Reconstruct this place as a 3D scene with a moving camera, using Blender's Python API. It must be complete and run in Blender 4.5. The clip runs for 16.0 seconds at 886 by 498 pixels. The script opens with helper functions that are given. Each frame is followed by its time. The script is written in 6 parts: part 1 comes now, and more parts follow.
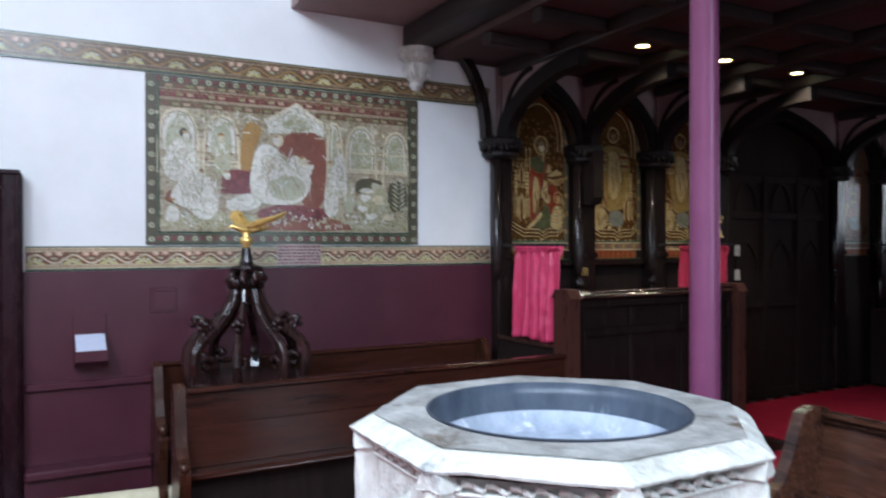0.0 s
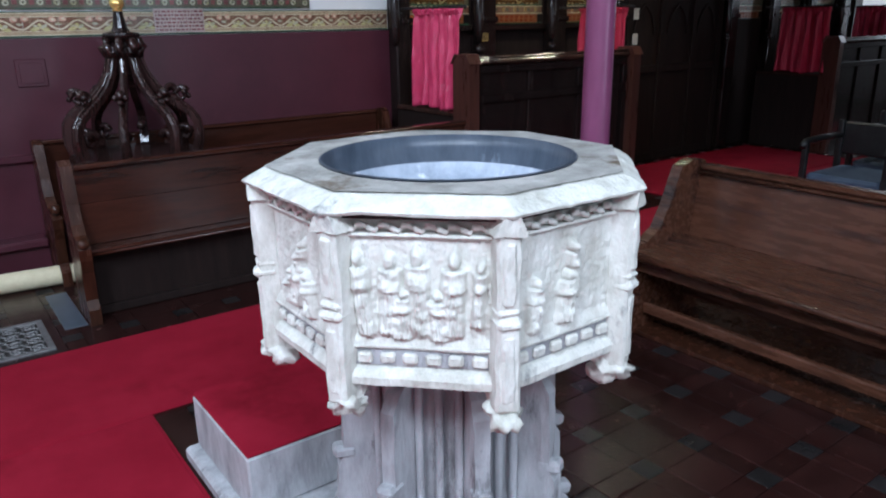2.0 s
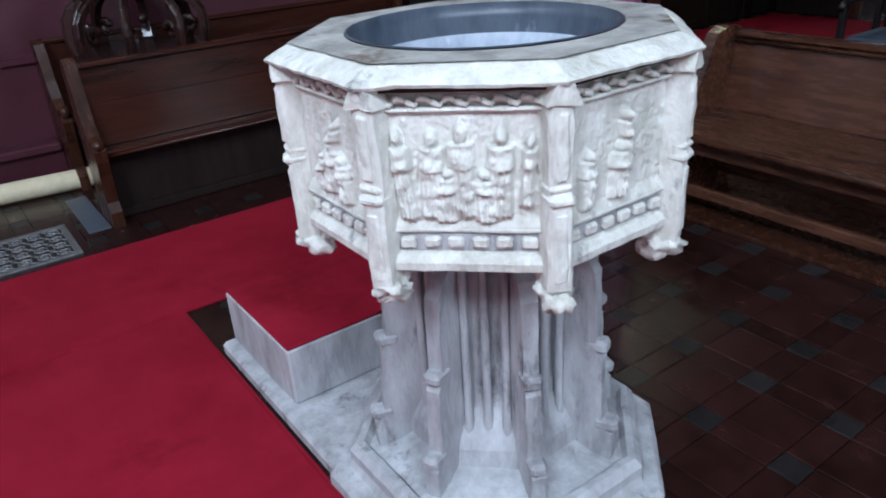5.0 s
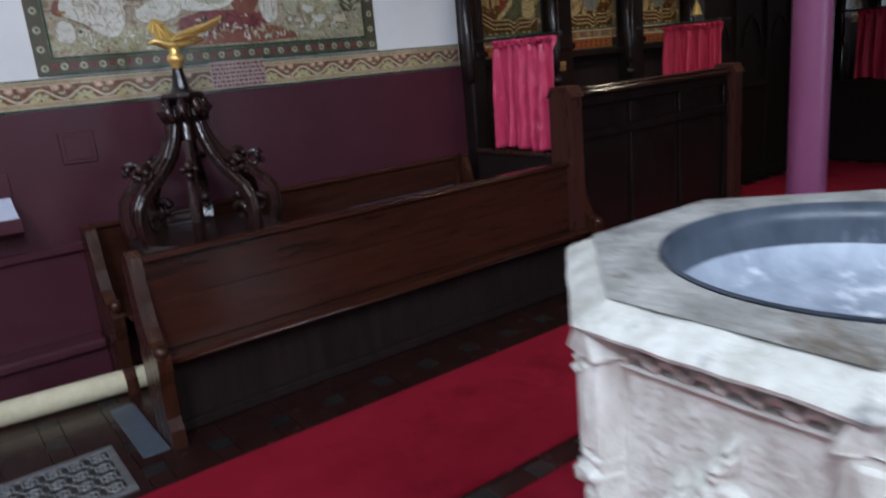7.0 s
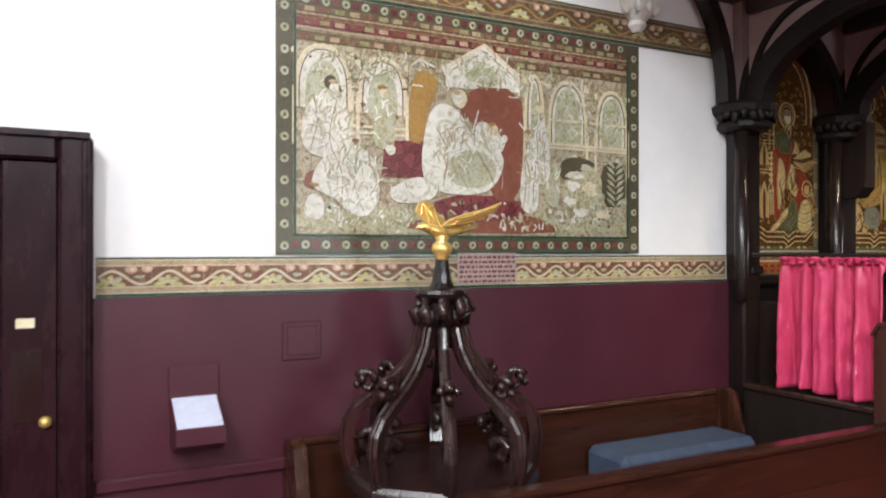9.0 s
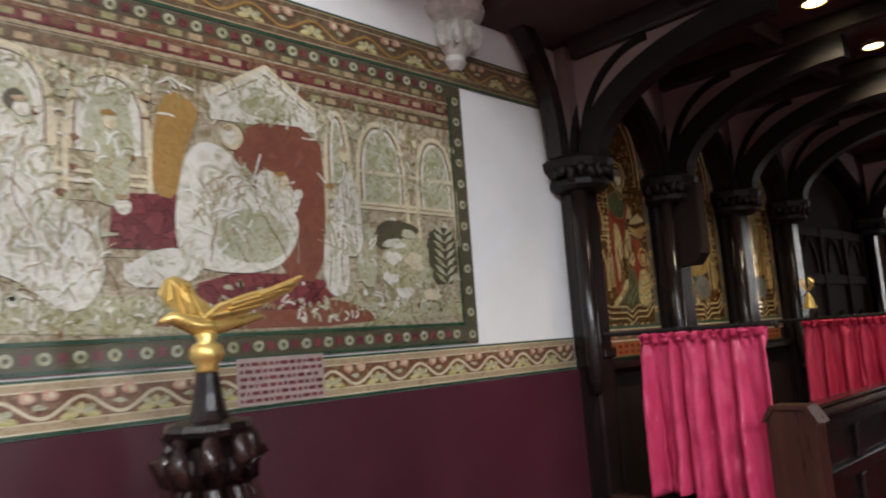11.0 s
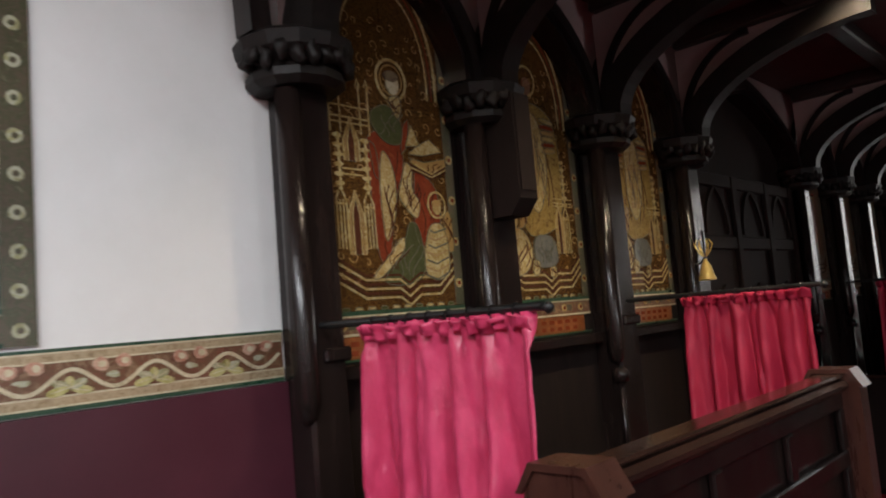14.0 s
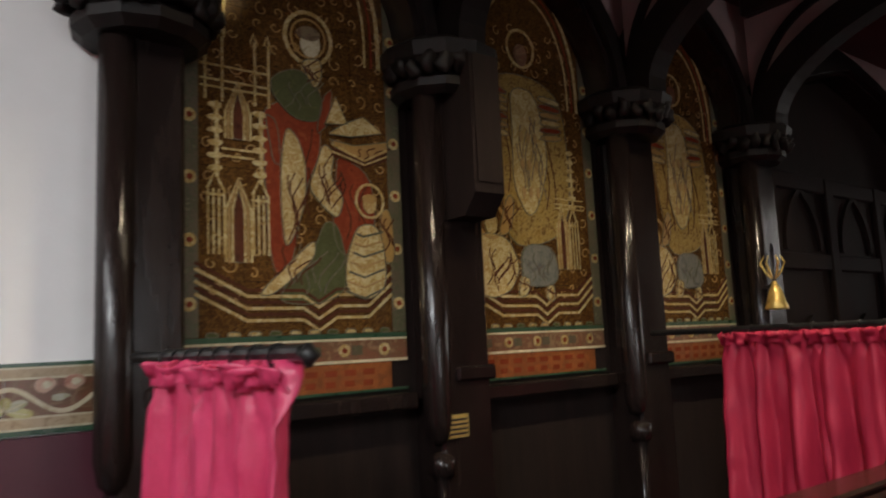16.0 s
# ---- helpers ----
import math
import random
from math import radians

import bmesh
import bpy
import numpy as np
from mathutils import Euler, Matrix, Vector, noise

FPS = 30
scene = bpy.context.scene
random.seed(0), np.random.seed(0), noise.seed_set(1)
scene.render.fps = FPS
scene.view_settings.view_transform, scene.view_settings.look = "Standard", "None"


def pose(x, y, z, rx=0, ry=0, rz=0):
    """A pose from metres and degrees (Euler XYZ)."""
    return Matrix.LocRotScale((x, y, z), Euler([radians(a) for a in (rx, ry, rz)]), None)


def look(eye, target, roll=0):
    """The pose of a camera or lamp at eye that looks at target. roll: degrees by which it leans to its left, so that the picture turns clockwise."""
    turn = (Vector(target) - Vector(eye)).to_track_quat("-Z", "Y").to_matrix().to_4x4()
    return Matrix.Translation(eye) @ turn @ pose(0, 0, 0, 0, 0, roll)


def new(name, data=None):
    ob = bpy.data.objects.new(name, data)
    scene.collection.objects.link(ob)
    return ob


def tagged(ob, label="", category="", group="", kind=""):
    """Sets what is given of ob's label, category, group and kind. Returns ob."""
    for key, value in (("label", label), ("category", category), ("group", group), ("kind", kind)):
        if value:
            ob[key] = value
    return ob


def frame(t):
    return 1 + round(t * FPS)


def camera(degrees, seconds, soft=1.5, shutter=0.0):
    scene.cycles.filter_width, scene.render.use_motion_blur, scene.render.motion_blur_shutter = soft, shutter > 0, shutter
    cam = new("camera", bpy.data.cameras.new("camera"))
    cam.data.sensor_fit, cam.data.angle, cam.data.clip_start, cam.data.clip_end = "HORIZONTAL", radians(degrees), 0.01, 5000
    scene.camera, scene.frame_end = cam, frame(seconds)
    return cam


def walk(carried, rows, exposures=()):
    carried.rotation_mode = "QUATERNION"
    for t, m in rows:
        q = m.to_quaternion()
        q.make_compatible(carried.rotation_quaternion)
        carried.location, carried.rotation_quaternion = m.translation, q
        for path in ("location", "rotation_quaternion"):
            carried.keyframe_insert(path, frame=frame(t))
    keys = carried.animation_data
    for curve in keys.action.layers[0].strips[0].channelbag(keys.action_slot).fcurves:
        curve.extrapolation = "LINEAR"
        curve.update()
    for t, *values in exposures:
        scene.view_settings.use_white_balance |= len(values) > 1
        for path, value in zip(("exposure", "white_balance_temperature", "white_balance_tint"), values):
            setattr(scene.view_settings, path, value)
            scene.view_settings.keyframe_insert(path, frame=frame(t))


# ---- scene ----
cam = camera(62.7, 16.0, soft=1.9, shutter=0.5)
METRES, EYE, TILT, LEAN, TURN = 6.0, 1.6, 0.0, 0.0, -28.9
ROWS = [
    (0.0, 0.0, 0.0, 0.0, -0.0, -0.15, 0.17),
    (0.5, 0.0027, -0.0004, -0.0041, -4.26, -3.48, 0.2),
    (1.0, 0.0043, 0.0005, -0.0083, -6.49, -9.08, -0.4),
    (1.5, 0.0045, -0.0007, -0.0103, -7.51, -14.22, -0.52),
    (2.0, 0.0049, -0.0014, -0.0111, -7.6, -17.56, 0.79),
    (2.5, 0.005, -0.0024, -0.012, -7.76, -19.59, 1.36),
    (3.0, 0.0046, -0.003, -0.0149, -8.15, -22.24, 1.5),
    (5.5, -0.0118, 0.0252, -0.0197, -7.44, -26.09, 3.61),
    (6.0, -0.0237, 0.0619, -0.0164, -7.42, -21.86, 3.93),
    (6.5, -0.0428, 0.0932, -0.0159, -7.9, -19.19, 3.6),
    (7.0, -0.0791, 0.1327, -0.0089, -8.07, -14.94, 5.16),
    (7.5, -0.1085, 0.1651, -0.0074, -4.55, -11.08, 1.38),
    (8.0, -0.1449, 0.2107, -0.0017, 0.9, -6.44, 1.11),
    (8.5, -0.1742, 0.248, 0.0063, 3.29, -2.7, -0.52),
    (11.0, -0.1916, 0.4615, 0.0046, -14.63, 7.42, 4.16),
    (11.5, -0.159, 0.4936, 0.0067, -17.87, 6.82, 4.07),
    (12.0, -0.1242, 0.5294, 0.0055, -20.0, 7.06, 5.48),
    (12.5, -0.0889, 0.5611, 0.0047, -22.39, 7.92, 4.31),
    (13.0, -0.0397, 0.5822, 0.0017, -20.1, 7.61, 3.34),
    (13.5, -0.0026, 0.6039, 0.0, -17.83, 5.9, 4.92),
    (14.0, 0.0361, 0.6401, 0.001, -16.93, 5.4, 4.86),
    (14.5, 0.0715, 0.6628, -0.0004, -15.59, 5.67, 4.16),
    (15.0, 0.1082, 0.6808, 0.0012, -11.08, 6.29, 3.77),
    (15.5, 0.1316, 0.703, -0.0015, -7.58, 6.25, 3.92),
    (16.0, 0.1553, 0.7264, 0.0034, -7.88, 7.16, 2.57),
]
EXPOSURES = [
    (0.0, -0.1, 5500, 8),
    (1.0, 0.15, 5600, 8),
    (1.6, -0.1, 5550, 8),
    (2.0, -0.3, 5500, 8),
    (3.0, -0.45, 5500, 8),
    (5.5, -0.5, 5500, 8),
    (6.5, -0.65, 5600, 8),
    (7.0, -0.65, 5700, 9),
    (7.5, 0.3, 6200, 10),
    (8.1, 0.55, 6500, 9),
    (8.7, 0.5, 6500, 9),
    (10.8, -0.15, 6500, 10),
    (12.5, -0.05, 6700, 10),
    (14.0, -0.05, 6600, 10),
    (16.0, -0.15, 6700, 10),
]
walk(cam, [(t, pose(0, 0, EYE, TILT, LEAN, TURN) @ pose(METRES * x, METRES * y, METRES * z, 90 + pitch, roll, yaw)) for t, x, y, z, yaw, pitch, roll in ROWS], EXPOSURES)

# ---- world and light ----
world = bpy.data.worlds.new("world")
scene.world = world
world.use_nodes = True
_sky = world.node_tree.nodes.new("ShaderNodeTexSky")
_sky.sky_type, _sky.sun_disc, _sky.sun_elevation, _sky.sun_rotation = "NISHITA", False, radians(35), radians(250)
world.node_tree.links.new(_sky.outputs[0], world.node_tree.nodes["Background"].inputs[0])
world.node_tree.nodes["Background"].inputs[1].default_value = 0.08


def area(name, eye, target, w, h, power, color):
    d = bpy.data.lights.new(name, "AREA")
    d.shape, d.size, d.size_y, d.energy, d.color = "RECTANGLE", w, h, power, color
    ob = new(name, d)
    ob.matrix_world = look(eye, target)
    return ob


DAY = (0.90, 0.95, 1.0)
# daylight standing in the openings of the tall west and south windows
area("daylight_west", (-2.93, 2.6, 5.2), (0.4, 3.3, 1.6), 1.0, 1.3, 80, DAY)
area("daylight_west_2", (-2.93, -1.2, 5.25), (1.0, 1.0, 1.2), 1.3, 1.4, 330, DAY)
area("daylight_south", (-0.6, -3.93, 5.25), (0.6, 1.0, 1.2), 1.6, 1.4, 310, DAY)
# added fill that brightens the space under the gallery from an unseen low opening
area("daylight_south_low", (3.7, -3.93, 1.95), (3.6, 3.6, 0.6), 1.4, 1.5, 60, DAY)
# added lamp in no window; it brightens the far space beyond the arch
area("daylight_east", (13.0, 2.46, 3.0), (13.2, 4.6, 2.4), 1.4, 2.4, 100, (1.0, 0.98, 0.95))


# ---- materials ----
def mat(name, a, b, scale=8.0, rough=0.6, metal=0.0, bump=0.15, fine=90.0, vary=0.0, streak=(1, 1, 1), coat=0.0, spec=0.5, c=None, cscale=2.0, cpos=0.6, bdist=0.004):
    m = bpy.data.materials.new(name)
    m.use_nodes = True
    nt = m.node_tree
    N, K = nt.nodes, nt.links
    p = N["Principled BSDF"]
    geo = N.new("ShaderNodeNewGeometry")
    mp = N.new("ShaderNodeMapping")
    mp.inputs["Scale"].default_value = streak
    K.new(geo.outputs["Position"], mp.inputs[0])
    n1 = N.new("ShaderNodeTexNoise")
    n1.inputs["Scale"].default_value, n1.inputs["Detail"].default_value, n1.inputs["Roughness"].default_value = scale, 6, 0.65
    K.new(mp.outputs[0], n1.inputs[0])
    r = N.new("ShaderNodeValToRGB")
    r.color_ramp.elements[0].position, r.color_ramp.elements[1].position = 0.3, 0.7
    r.color_ramp.elements[0].color, r.color_ramp.elements[1].color = (*a, 1), (*b, 1)
    K.new(n1.outputs[0], r.inputs[0])
    col = r.outputs[0]
    if c:
        n3 = N.new("ShaderNodeTexNoise")
        n3.inputs["Scale"].default_value, n3.inputs["Detail"].default_value, n3.inputs["Roughness"].default_value = cscale, 8, 0.7
        K.new(mp.outputs[0], n3.inputs[0])
        r3 = N.new("ShaderNodeValToRGB")
        r3.color_ramp.elements[0].position, r3.color_ramp.elements[1].position = cpos, min(cpos + 0.12, 1)
        K.new(n3.outputs[0], r3.inputs[0])
        mx = N.new("ShaderNodeMix")
        mx.data_type = "RGBA"
        K.new(r3.outputs[0], mx.inputs[0])
        K.new(col, mx.inputs[6])
        mx.inputs[7].default_value = (*c, 1)
        col = mx.outputs[2]
    if vary:
        oi = N.new("ShaderNodeObjectInfo")
        hs = N.new("ShaderNodeHueSaturation")
        mr = N.new("ShaderNodeMapRange")
        mr.inputs[3].default_value, mr.inputs[4].default_value = 1 - vary, 1 + vary
        K.new(oi.outputs["Random"], mr.inputs[0])
        K.new(mr.outputs[0], hs.inputs["Value"])
        K.new(col, hs.inputs["Color"])
        col = hs.outputs[0]
    K.new(col, p.inputs["Base Color"])
    n2 = N.new("ShaderNodeTexNoise")
    n2.inputs["Scale"].default_value, n2.inputs["Detail"].default_value = fine, 4
    K.new(mp.outputs[0], n2.inputs[0])
    ad = N.new("ShaderNodeMath")
    ad.operation = "ADD"
    K.new(n1.outputs[0], ad.inputs[0])
    K.new(n2.outputs[0], ad.inputs[1])
    bp = N.new("ShaderNodeBump")
    bp.inputs["Strength"].default_value, bp.inputs["Distance"].default_value = bump, bdist
    K.new(ad.outputs[0], bp.inputs["Height"])
    K.new(bp.outputs[0], p.inputs["Normal"])
    rr = N.new("ShaderNodeMapRange")
    rr.inputs[3].default_value, rr.inputs[4].default_value = max(rough - 0.12, 0.03), min(rough + 0.12, 1)
    K.new(n1.outputs[0], rr.inputs[0])
    K.new(rr.outputs[0], p.inputs["Roughness"])
    p.inputs["Metallic"].default_value = metal
    p.inputs["Specular IOR Level"].default_value = spec
    p.inputs["Coat Weight"].default_value = coat
    p.inputs["Coat Roughness"].default_value = 0.12
    return m


def mosaic(name, colors, scale, rough=0.3, metal=0.0, lines=(0.1, 0.08, 0.05), stretch=(1, 1, 1), crack=0.05):
    """Painted glaze: irregular patches of several colours with dark outlines."""
    m = bpy.data.materials.new(name)
    m.use_nodes = True
    nt = m.node_tree
    N, K = nt.nodes, nt.links
    p = N["Principled BSDF"]
    geo = N.new("ShaderNodeNewGeometry")
    mp = N.new("ShaderNodeMapping")
    mp.inputs["Scale"].default_value = stretch
    K.new(geo.outputs["Position"], mp.inputs[0])
    wn = N.new("ShaderNodeTexNoise")
    wn.inputs["Scale"].default_value, wn.inputs["Detail"].default_value = scale * 0.7, 3
    K.new(mp.outputs[0], wn.inputs[0])
    wm = N.new("ShaderNodeMix")
    wm.data_type = "VECTOR"
    wm.inputs[0].default_value = 0.12
    K.new(mp.outputs[0], wm.inputs[4])
    K.new(wn.outputs[1], wm.inputs[5])
    v = N.new("ShaderNodeTexVoronoi")
    v.inputs["Scale"].default_value = scale
    K.new(wm.outputs[1], v.inputs["Vector"])
    sep = N.new("ShaderNodeSeparateColor")
    K.new(v.outputs["Color"], sep.inputs[0])
    r = N.new("ShaderNodeValToRGB")
    r.color_ramp.interpolation = "CONSTANT"
    el = r.color_ramp.elements
    while len(el) < len(colors):
        el.new(0.5)
    for i, cc in enumerate(colors):
        el[i].position, el[i].color = i / len(colors), (*cc, 1)
    K.new(sep.outputs[0], r.inputs[0])
    e = N.new("ShaderNodeTexVoronoi")
    e.feature = "DISTANCE_TO_EDGE"
    e.inputs["Scale"].default_value = scale
    K.new(wm.outputs[1], e.inputs["Vector"])
    lt = N.new("ShaderNodeMath")
    lt.operation = "LESS_THAN"
    lt.inputs[1].default_value = crack
    K.new(e.outputs["Distance"], lt.inputs[0])
    mx = N.new("ShaderNodeMix")
    mx.data_type = "RGBA"
    K.new(lt.outputs[0], mx.inputs[0])
    K.new(r.outputs[0], mx.inputs[6])
    mx.inputs[7].default_value = (*lines, 1)
    gn = N.new("ShaderNodeTexNoise")
    gn.inputs["Scale"].default_value, gn.inputs["Detail"].default_value = 45, 5
    K.new(geo.outputs["Position"], gn.inputs[0])
    gr = N.new("ShaderNodeMapRange")
    gr.inputs[3].default_value, gr.inputs[4].default_value = 0.55, 1.3
    K.new(gn.outputs[0], gr.inputs[0])
    hs = N.new("ShaderNodeHueSaturation")
    K.new(gr.outputs[0], hs.inputs["Value"])
    K.new(mx.outputs[2], hs.inputs["Color"])
    K.new(hs.outputs[0], p.inputs["Base Color"])
    bp = N.new("ShaderNodeBump")
    bp.inputs["Strength"].default_value, bp.inputs["Distance"].default_value = 0.12, 0.003
    K.new(gn.outputs[0], bp.inputs["Height"])
    K.new(bp.outputs[0], p.inputs["Normal"])
    p.inputs["Roughness"].default_value = rough
    p.inputs["Metallic"].default_value = metal
    return m


def painted(name, stops, scale, distort=1.2, rough=0.3, metal=0.0, vary=0.0):
    """Hand-painted glaze: soft marbled strokes that run through several colours."""
    m = bpy.data.materials.new(name)
    m.use_nodes = True
    N, K = m.node_tree.nodes, m.node_tree.links
    p = N["Principled BSDF"]
    geo = N.new("ShaderNodeNewGeometry")
    n1 = N.new("ShaderNodeTexNoise")
    n1.inputs["Scale"].default_value, n1.inputs["Detail"].default_value, n1.inputs["Roughness"].default_value, n1.inputs["Distortion"].default_value = scale, 5, 0.6, distort
    K.new(geo.outputs["Position"], n1.inputs[0])
    r = N.new("ShaderNodeValToRGB")
    el = r.color_ramp.elements
    while len(el) < len(stops):
        el.new(0.5)
    for k, c in enumerate(stops):
        el[k].position, el[k].color = 0.28 + 0.44 * k / (len(stops) - 1), (*c, 1)
    K.new(n1.outputs[0], r.inputs[0])
    n2 = N.new("ShaderNodeTexNoise")
    n2.inputs["Scale"].default_value, n2.inputs["Detail"].default_value = 2.6, 3
    K.new(geo.outputs["Position"], n2.inputs[0])
    mr = N.new("ShaderNodeMapRange")
    mr.inputs[1].default_value, mr.inputs[2].default_value, mr.inputs[3].default_value, mr.inputs[4].default_value = 0.3, 0.7, 0.78, 1.18
    K.new(n2.outputs[0], mr.inputs[0])
    hs = N.new("ShaderNodeHueSaturation")
    K.new(mr.outputs[0], hs.inputs["Value"])
    K.new(r.outputs[0], hs.inputs["Color"])
    K.new(hs.outputs[0], p.inputs["Base Color"])
    bp = N.new("ShaderNodeBump")
    bp.inputs["Strength"].default_value, bp.inputs["Distance"].default_value = 0.08, 0.003
    K.new(n1.outputs[0], bp.inputs["Height"])
    K.new(bp.outputs[0], p.inputs["Normal"])
    p.inputs["Roughness"].default_value = rough
    p.inputs["Metallic"].default_value = metal
    return m


def glow(name, color, strength):
    m = bpy.data.materials.new(name)
    m.use_nodes = True
    p = m.node_tree.nodes["Principled BSDF"]
    p.inputs["Base Color"].default_value = (*color, 1)
    p.inputs["Emission Color"].default_value = (*color, 1)
    p.inputs["Emission Strength"].default_value = strength
    return m


WHITE = mat("white_paint", (0.74, 0.73, 0.71), (0.82, 0.81, 0.80), 2.2, 0.7, bump=0.1)
PINK = mat("old_pink_plaster", (0.24, 0.165, 0.16), (0.33, 0.235, 0.225), 3.0, 0.75, bump=0.12)
PURPLE = mat("maroon_paint", (0.053, 0.010, 0.018), (0.073, 0.015, 0.026), 3.5, 0.42, bump=0.12, c=(0.088, 0.024, 0.036), cscale=5, cpos=0.66)
PLUM = mat("plum_gloss", (0.17, 0.045, 0.105), (0.21, 0.06, 0.135), 4, 0.32, bump=0.05)
OAK = mat("pew_oak", (0.030, 0.010, 0.006), (0.052, 0.016, 0.009), 6, 0.21, bump=0.08, spec=0.5, streak=(0.5, 3, 4), c=(0.017, 0.007, 0.005), cscale=1.6, cpos=0.56, vary=0.10)
OAKR = mat("brown_oak", (0.040, 0.016, 0.009), (0.105, 0.041, 0.022), 8, 0.27, bump=0.10, streak=(5, 0.6, 5), c=(0.022, 0.010, 0.008), cscale=2.2, cpos=0.52, vary=0.10)
OAKX = mat("pew_oak_ends", (0.024, 0.009, 0.005), (0.064, 0.022, 0.011), 8, 0.26, bump=0.12, spec=0.35, streak=(3, 3, 0.35))
BLACKWOOD = mat("black_brown_wood", (0.008, 0.005, 0.005), (0.021, 0.013, 0.011), 7, 0.20, bump=0.13, spec=0.4, streak=(3, 3, 0.35), c=(0.04, 0.022, 0.017), cscale=6, cpos=0.66)
COVERWOOD = mat("font_cover_oak", (0.014, 0.007, 0.006), (0.034, 0.015, 0.013), 9, 0.18, bump=0.12, streak=(3, 3, 0.5))
CAPWOOD = mat("carved_dark_wood", (0.006, 0.0045, 0.004), (0.015, 0.010, 0.009), 20, 0.5, bump=0.3, spec=0.22)
DULLWOOD = mat("dull_dark_boarding", (0.010, 0.006, 0.005), (0.022, 0.013, 0.011), 7, 0.8, bump=0.16, streak=(3, 3, 0.35), spec=0.15)
DARKPINK = mat("dark_pink_ceiling_boards", (0.075, 0.05, 0.047), (0.12, 0.082, 0.078), 4, 0.7, bump=0.15, spec=0.2)
DARKBEAM = mat("dark_beam", (0.012, 0.007, 0.006), (0.030, 0.017, 0.014), 6, 0.5, bump=0.2, streak=(2, 0.4, 2))
STONE = mat("whitewashed_stone", (0.48, 0.47, 0.41), (0.83, 0.83, 0.775), 16, 0.85, bump=0.8, fine=80, c=(0.16, 0.16, 0.155), cscale=8, cpos=0.60, bdist=0.007, streak=(1, 1, 0.55))
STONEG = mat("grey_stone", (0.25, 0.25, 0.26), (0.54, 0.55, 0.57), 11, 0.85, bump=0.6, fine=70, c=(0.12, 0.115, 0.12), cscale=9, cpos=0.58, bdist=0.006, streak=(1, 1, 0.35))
STONER = mat("worn_rim_stone", (0.20, 0.195, 0.175), (0.56, 0.55, 0.52), 9, 0.8, bump=0.8, fine=60, c=(0.11, 0.075, 0.04), cscale=5, cpos=0.56, bdist=0.008)
# the bowl wall's shade and the floor's gleam are in these colours, besides limescale
LEAD = mat("lit_limescaled_lead", (0.22, 0.26, 0.33), (0.50, 0.55, 0.63), 9, 0.42, 0.0, bump=0.5, c=(0.76, 0.79, 0.84), cscale=14, cpos=0.55, streak=(1, 1, 0.3))
LEADWALL = mat("shaded_lead_wall", (0.035, 0.048, 0.068), (0.095, 0.115, 0.15), 12, 0.38, 0.0, bump=0.3, c=(0.22, 0.26, 0.32), cscale=9, cpos=0.60, streak=(1, 1, 0.35))
MORTAR_SHADE = mat("dark_mortar_and_gap_shade", (0.012, 0.010, 0.009), (0.032, 0.026, 0.022), 20, 0.9)
CARPET = mat("red_carpet", (0.215, 0.005, 0.018), (0.285, 0.011, 0.029), 3.0, 0.95, bump=0.6, fine=420, spec=0.1, c=(0.17, 0.004, 0.013), cscale=1.4, cpos=0.55)
SATIN = mat("crimson_satin", (0.50, 0.03, 0.09), (0.74, 0.075, 0.18), 12, 0.32, bump=0.35, streak=(1, 1, 0.5), c=(0.82, 0.20, 0.31), cscale=20, cpos=0.63, spec=0.45, bdist=0.006)
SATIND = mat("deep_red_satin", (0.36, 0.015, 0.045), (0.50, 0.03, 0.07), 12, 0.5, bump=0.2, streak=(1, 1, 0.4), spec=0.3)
BRASS = mat("brass", (0.70, 0.46, 0.12), (0.90, 0.66, 0.24), 20, 0.30, 0.65, bump=0.05)
IRON = mat("cast_iron", (0.16, 0.16, 0.16), (0.30, 0.30, 0.30), 20, 0.45, 0.6, bump=0.2)
BLACKIRON = mat("black_iron", (0.008, 0.008, 0.009), (0.02, 0.02, 0.02), 20, 0.35, 0.3, bump=0.1)
QUARRY = mat("quarry_tile", (0.015, 0.0055, 0.005), (0.034, 0.012, 0.010), 9, 0.24, bump=0.2, vary=0.25)
QBLACK = mat("black_tile", (0.012, 0.011, 0.011), (0.025, 0.022, 0.022), 9, 0.3, bump=0.15, vary=0.3)
SLATE = mat("blue_slate", (0.04, 0.05, 0.065), (0.10, 0.12, 0.15), 8, 0.35, bump=0.2)
CREAM = mat("cream_cloth", (0.62, 0.55, 0.36), (0.74, 0.67, 0.47), 20, 0.9, bump=0.3, fine=300)
PAPER = mat("paper", (0.50, 0.52, 0.64), (0.60, 0.62, 0.72), 30, 0.8, bump=0.05)
BLUECLOTH = mat("blue_cushion", (0.035, 0.05, 0.085), (0.06, 0.085, 0.13), 12, 0.9, bump=0.3, fine=300)
GLASSY = mat("dark_glass", (0.02, 0.02, 0.022), (0.035, 0.03, 0.03), 4, 0.06, bump=0.02)
GREYROOM = mat("grey_plaster", (0.42, 0.42, 0.43), (0.60, 0.60, 0.60), 3, 0.8, bump=0.2)

# painted tile glazes
T_FIELD = painted("glaze_field", [(0.13, 0.10, 0.05), (0.24, 0.19, 0.10), (0.44, 0.39, 0.28), (0.27, 0.20, 0.13), (0.19, 0.16, 0.07), (0.42, 0.37, 0.28)], 15, 2.2)
T_PALE = painted("glaze_pale", [(0.27, 0.25, 0.16), (0.44, 0.42, 0.32), (0.58, 0.55, 0.47), (0.64, 0.62, 0.55), (0.44, 0.44, 0.30)], 13, 2.4)
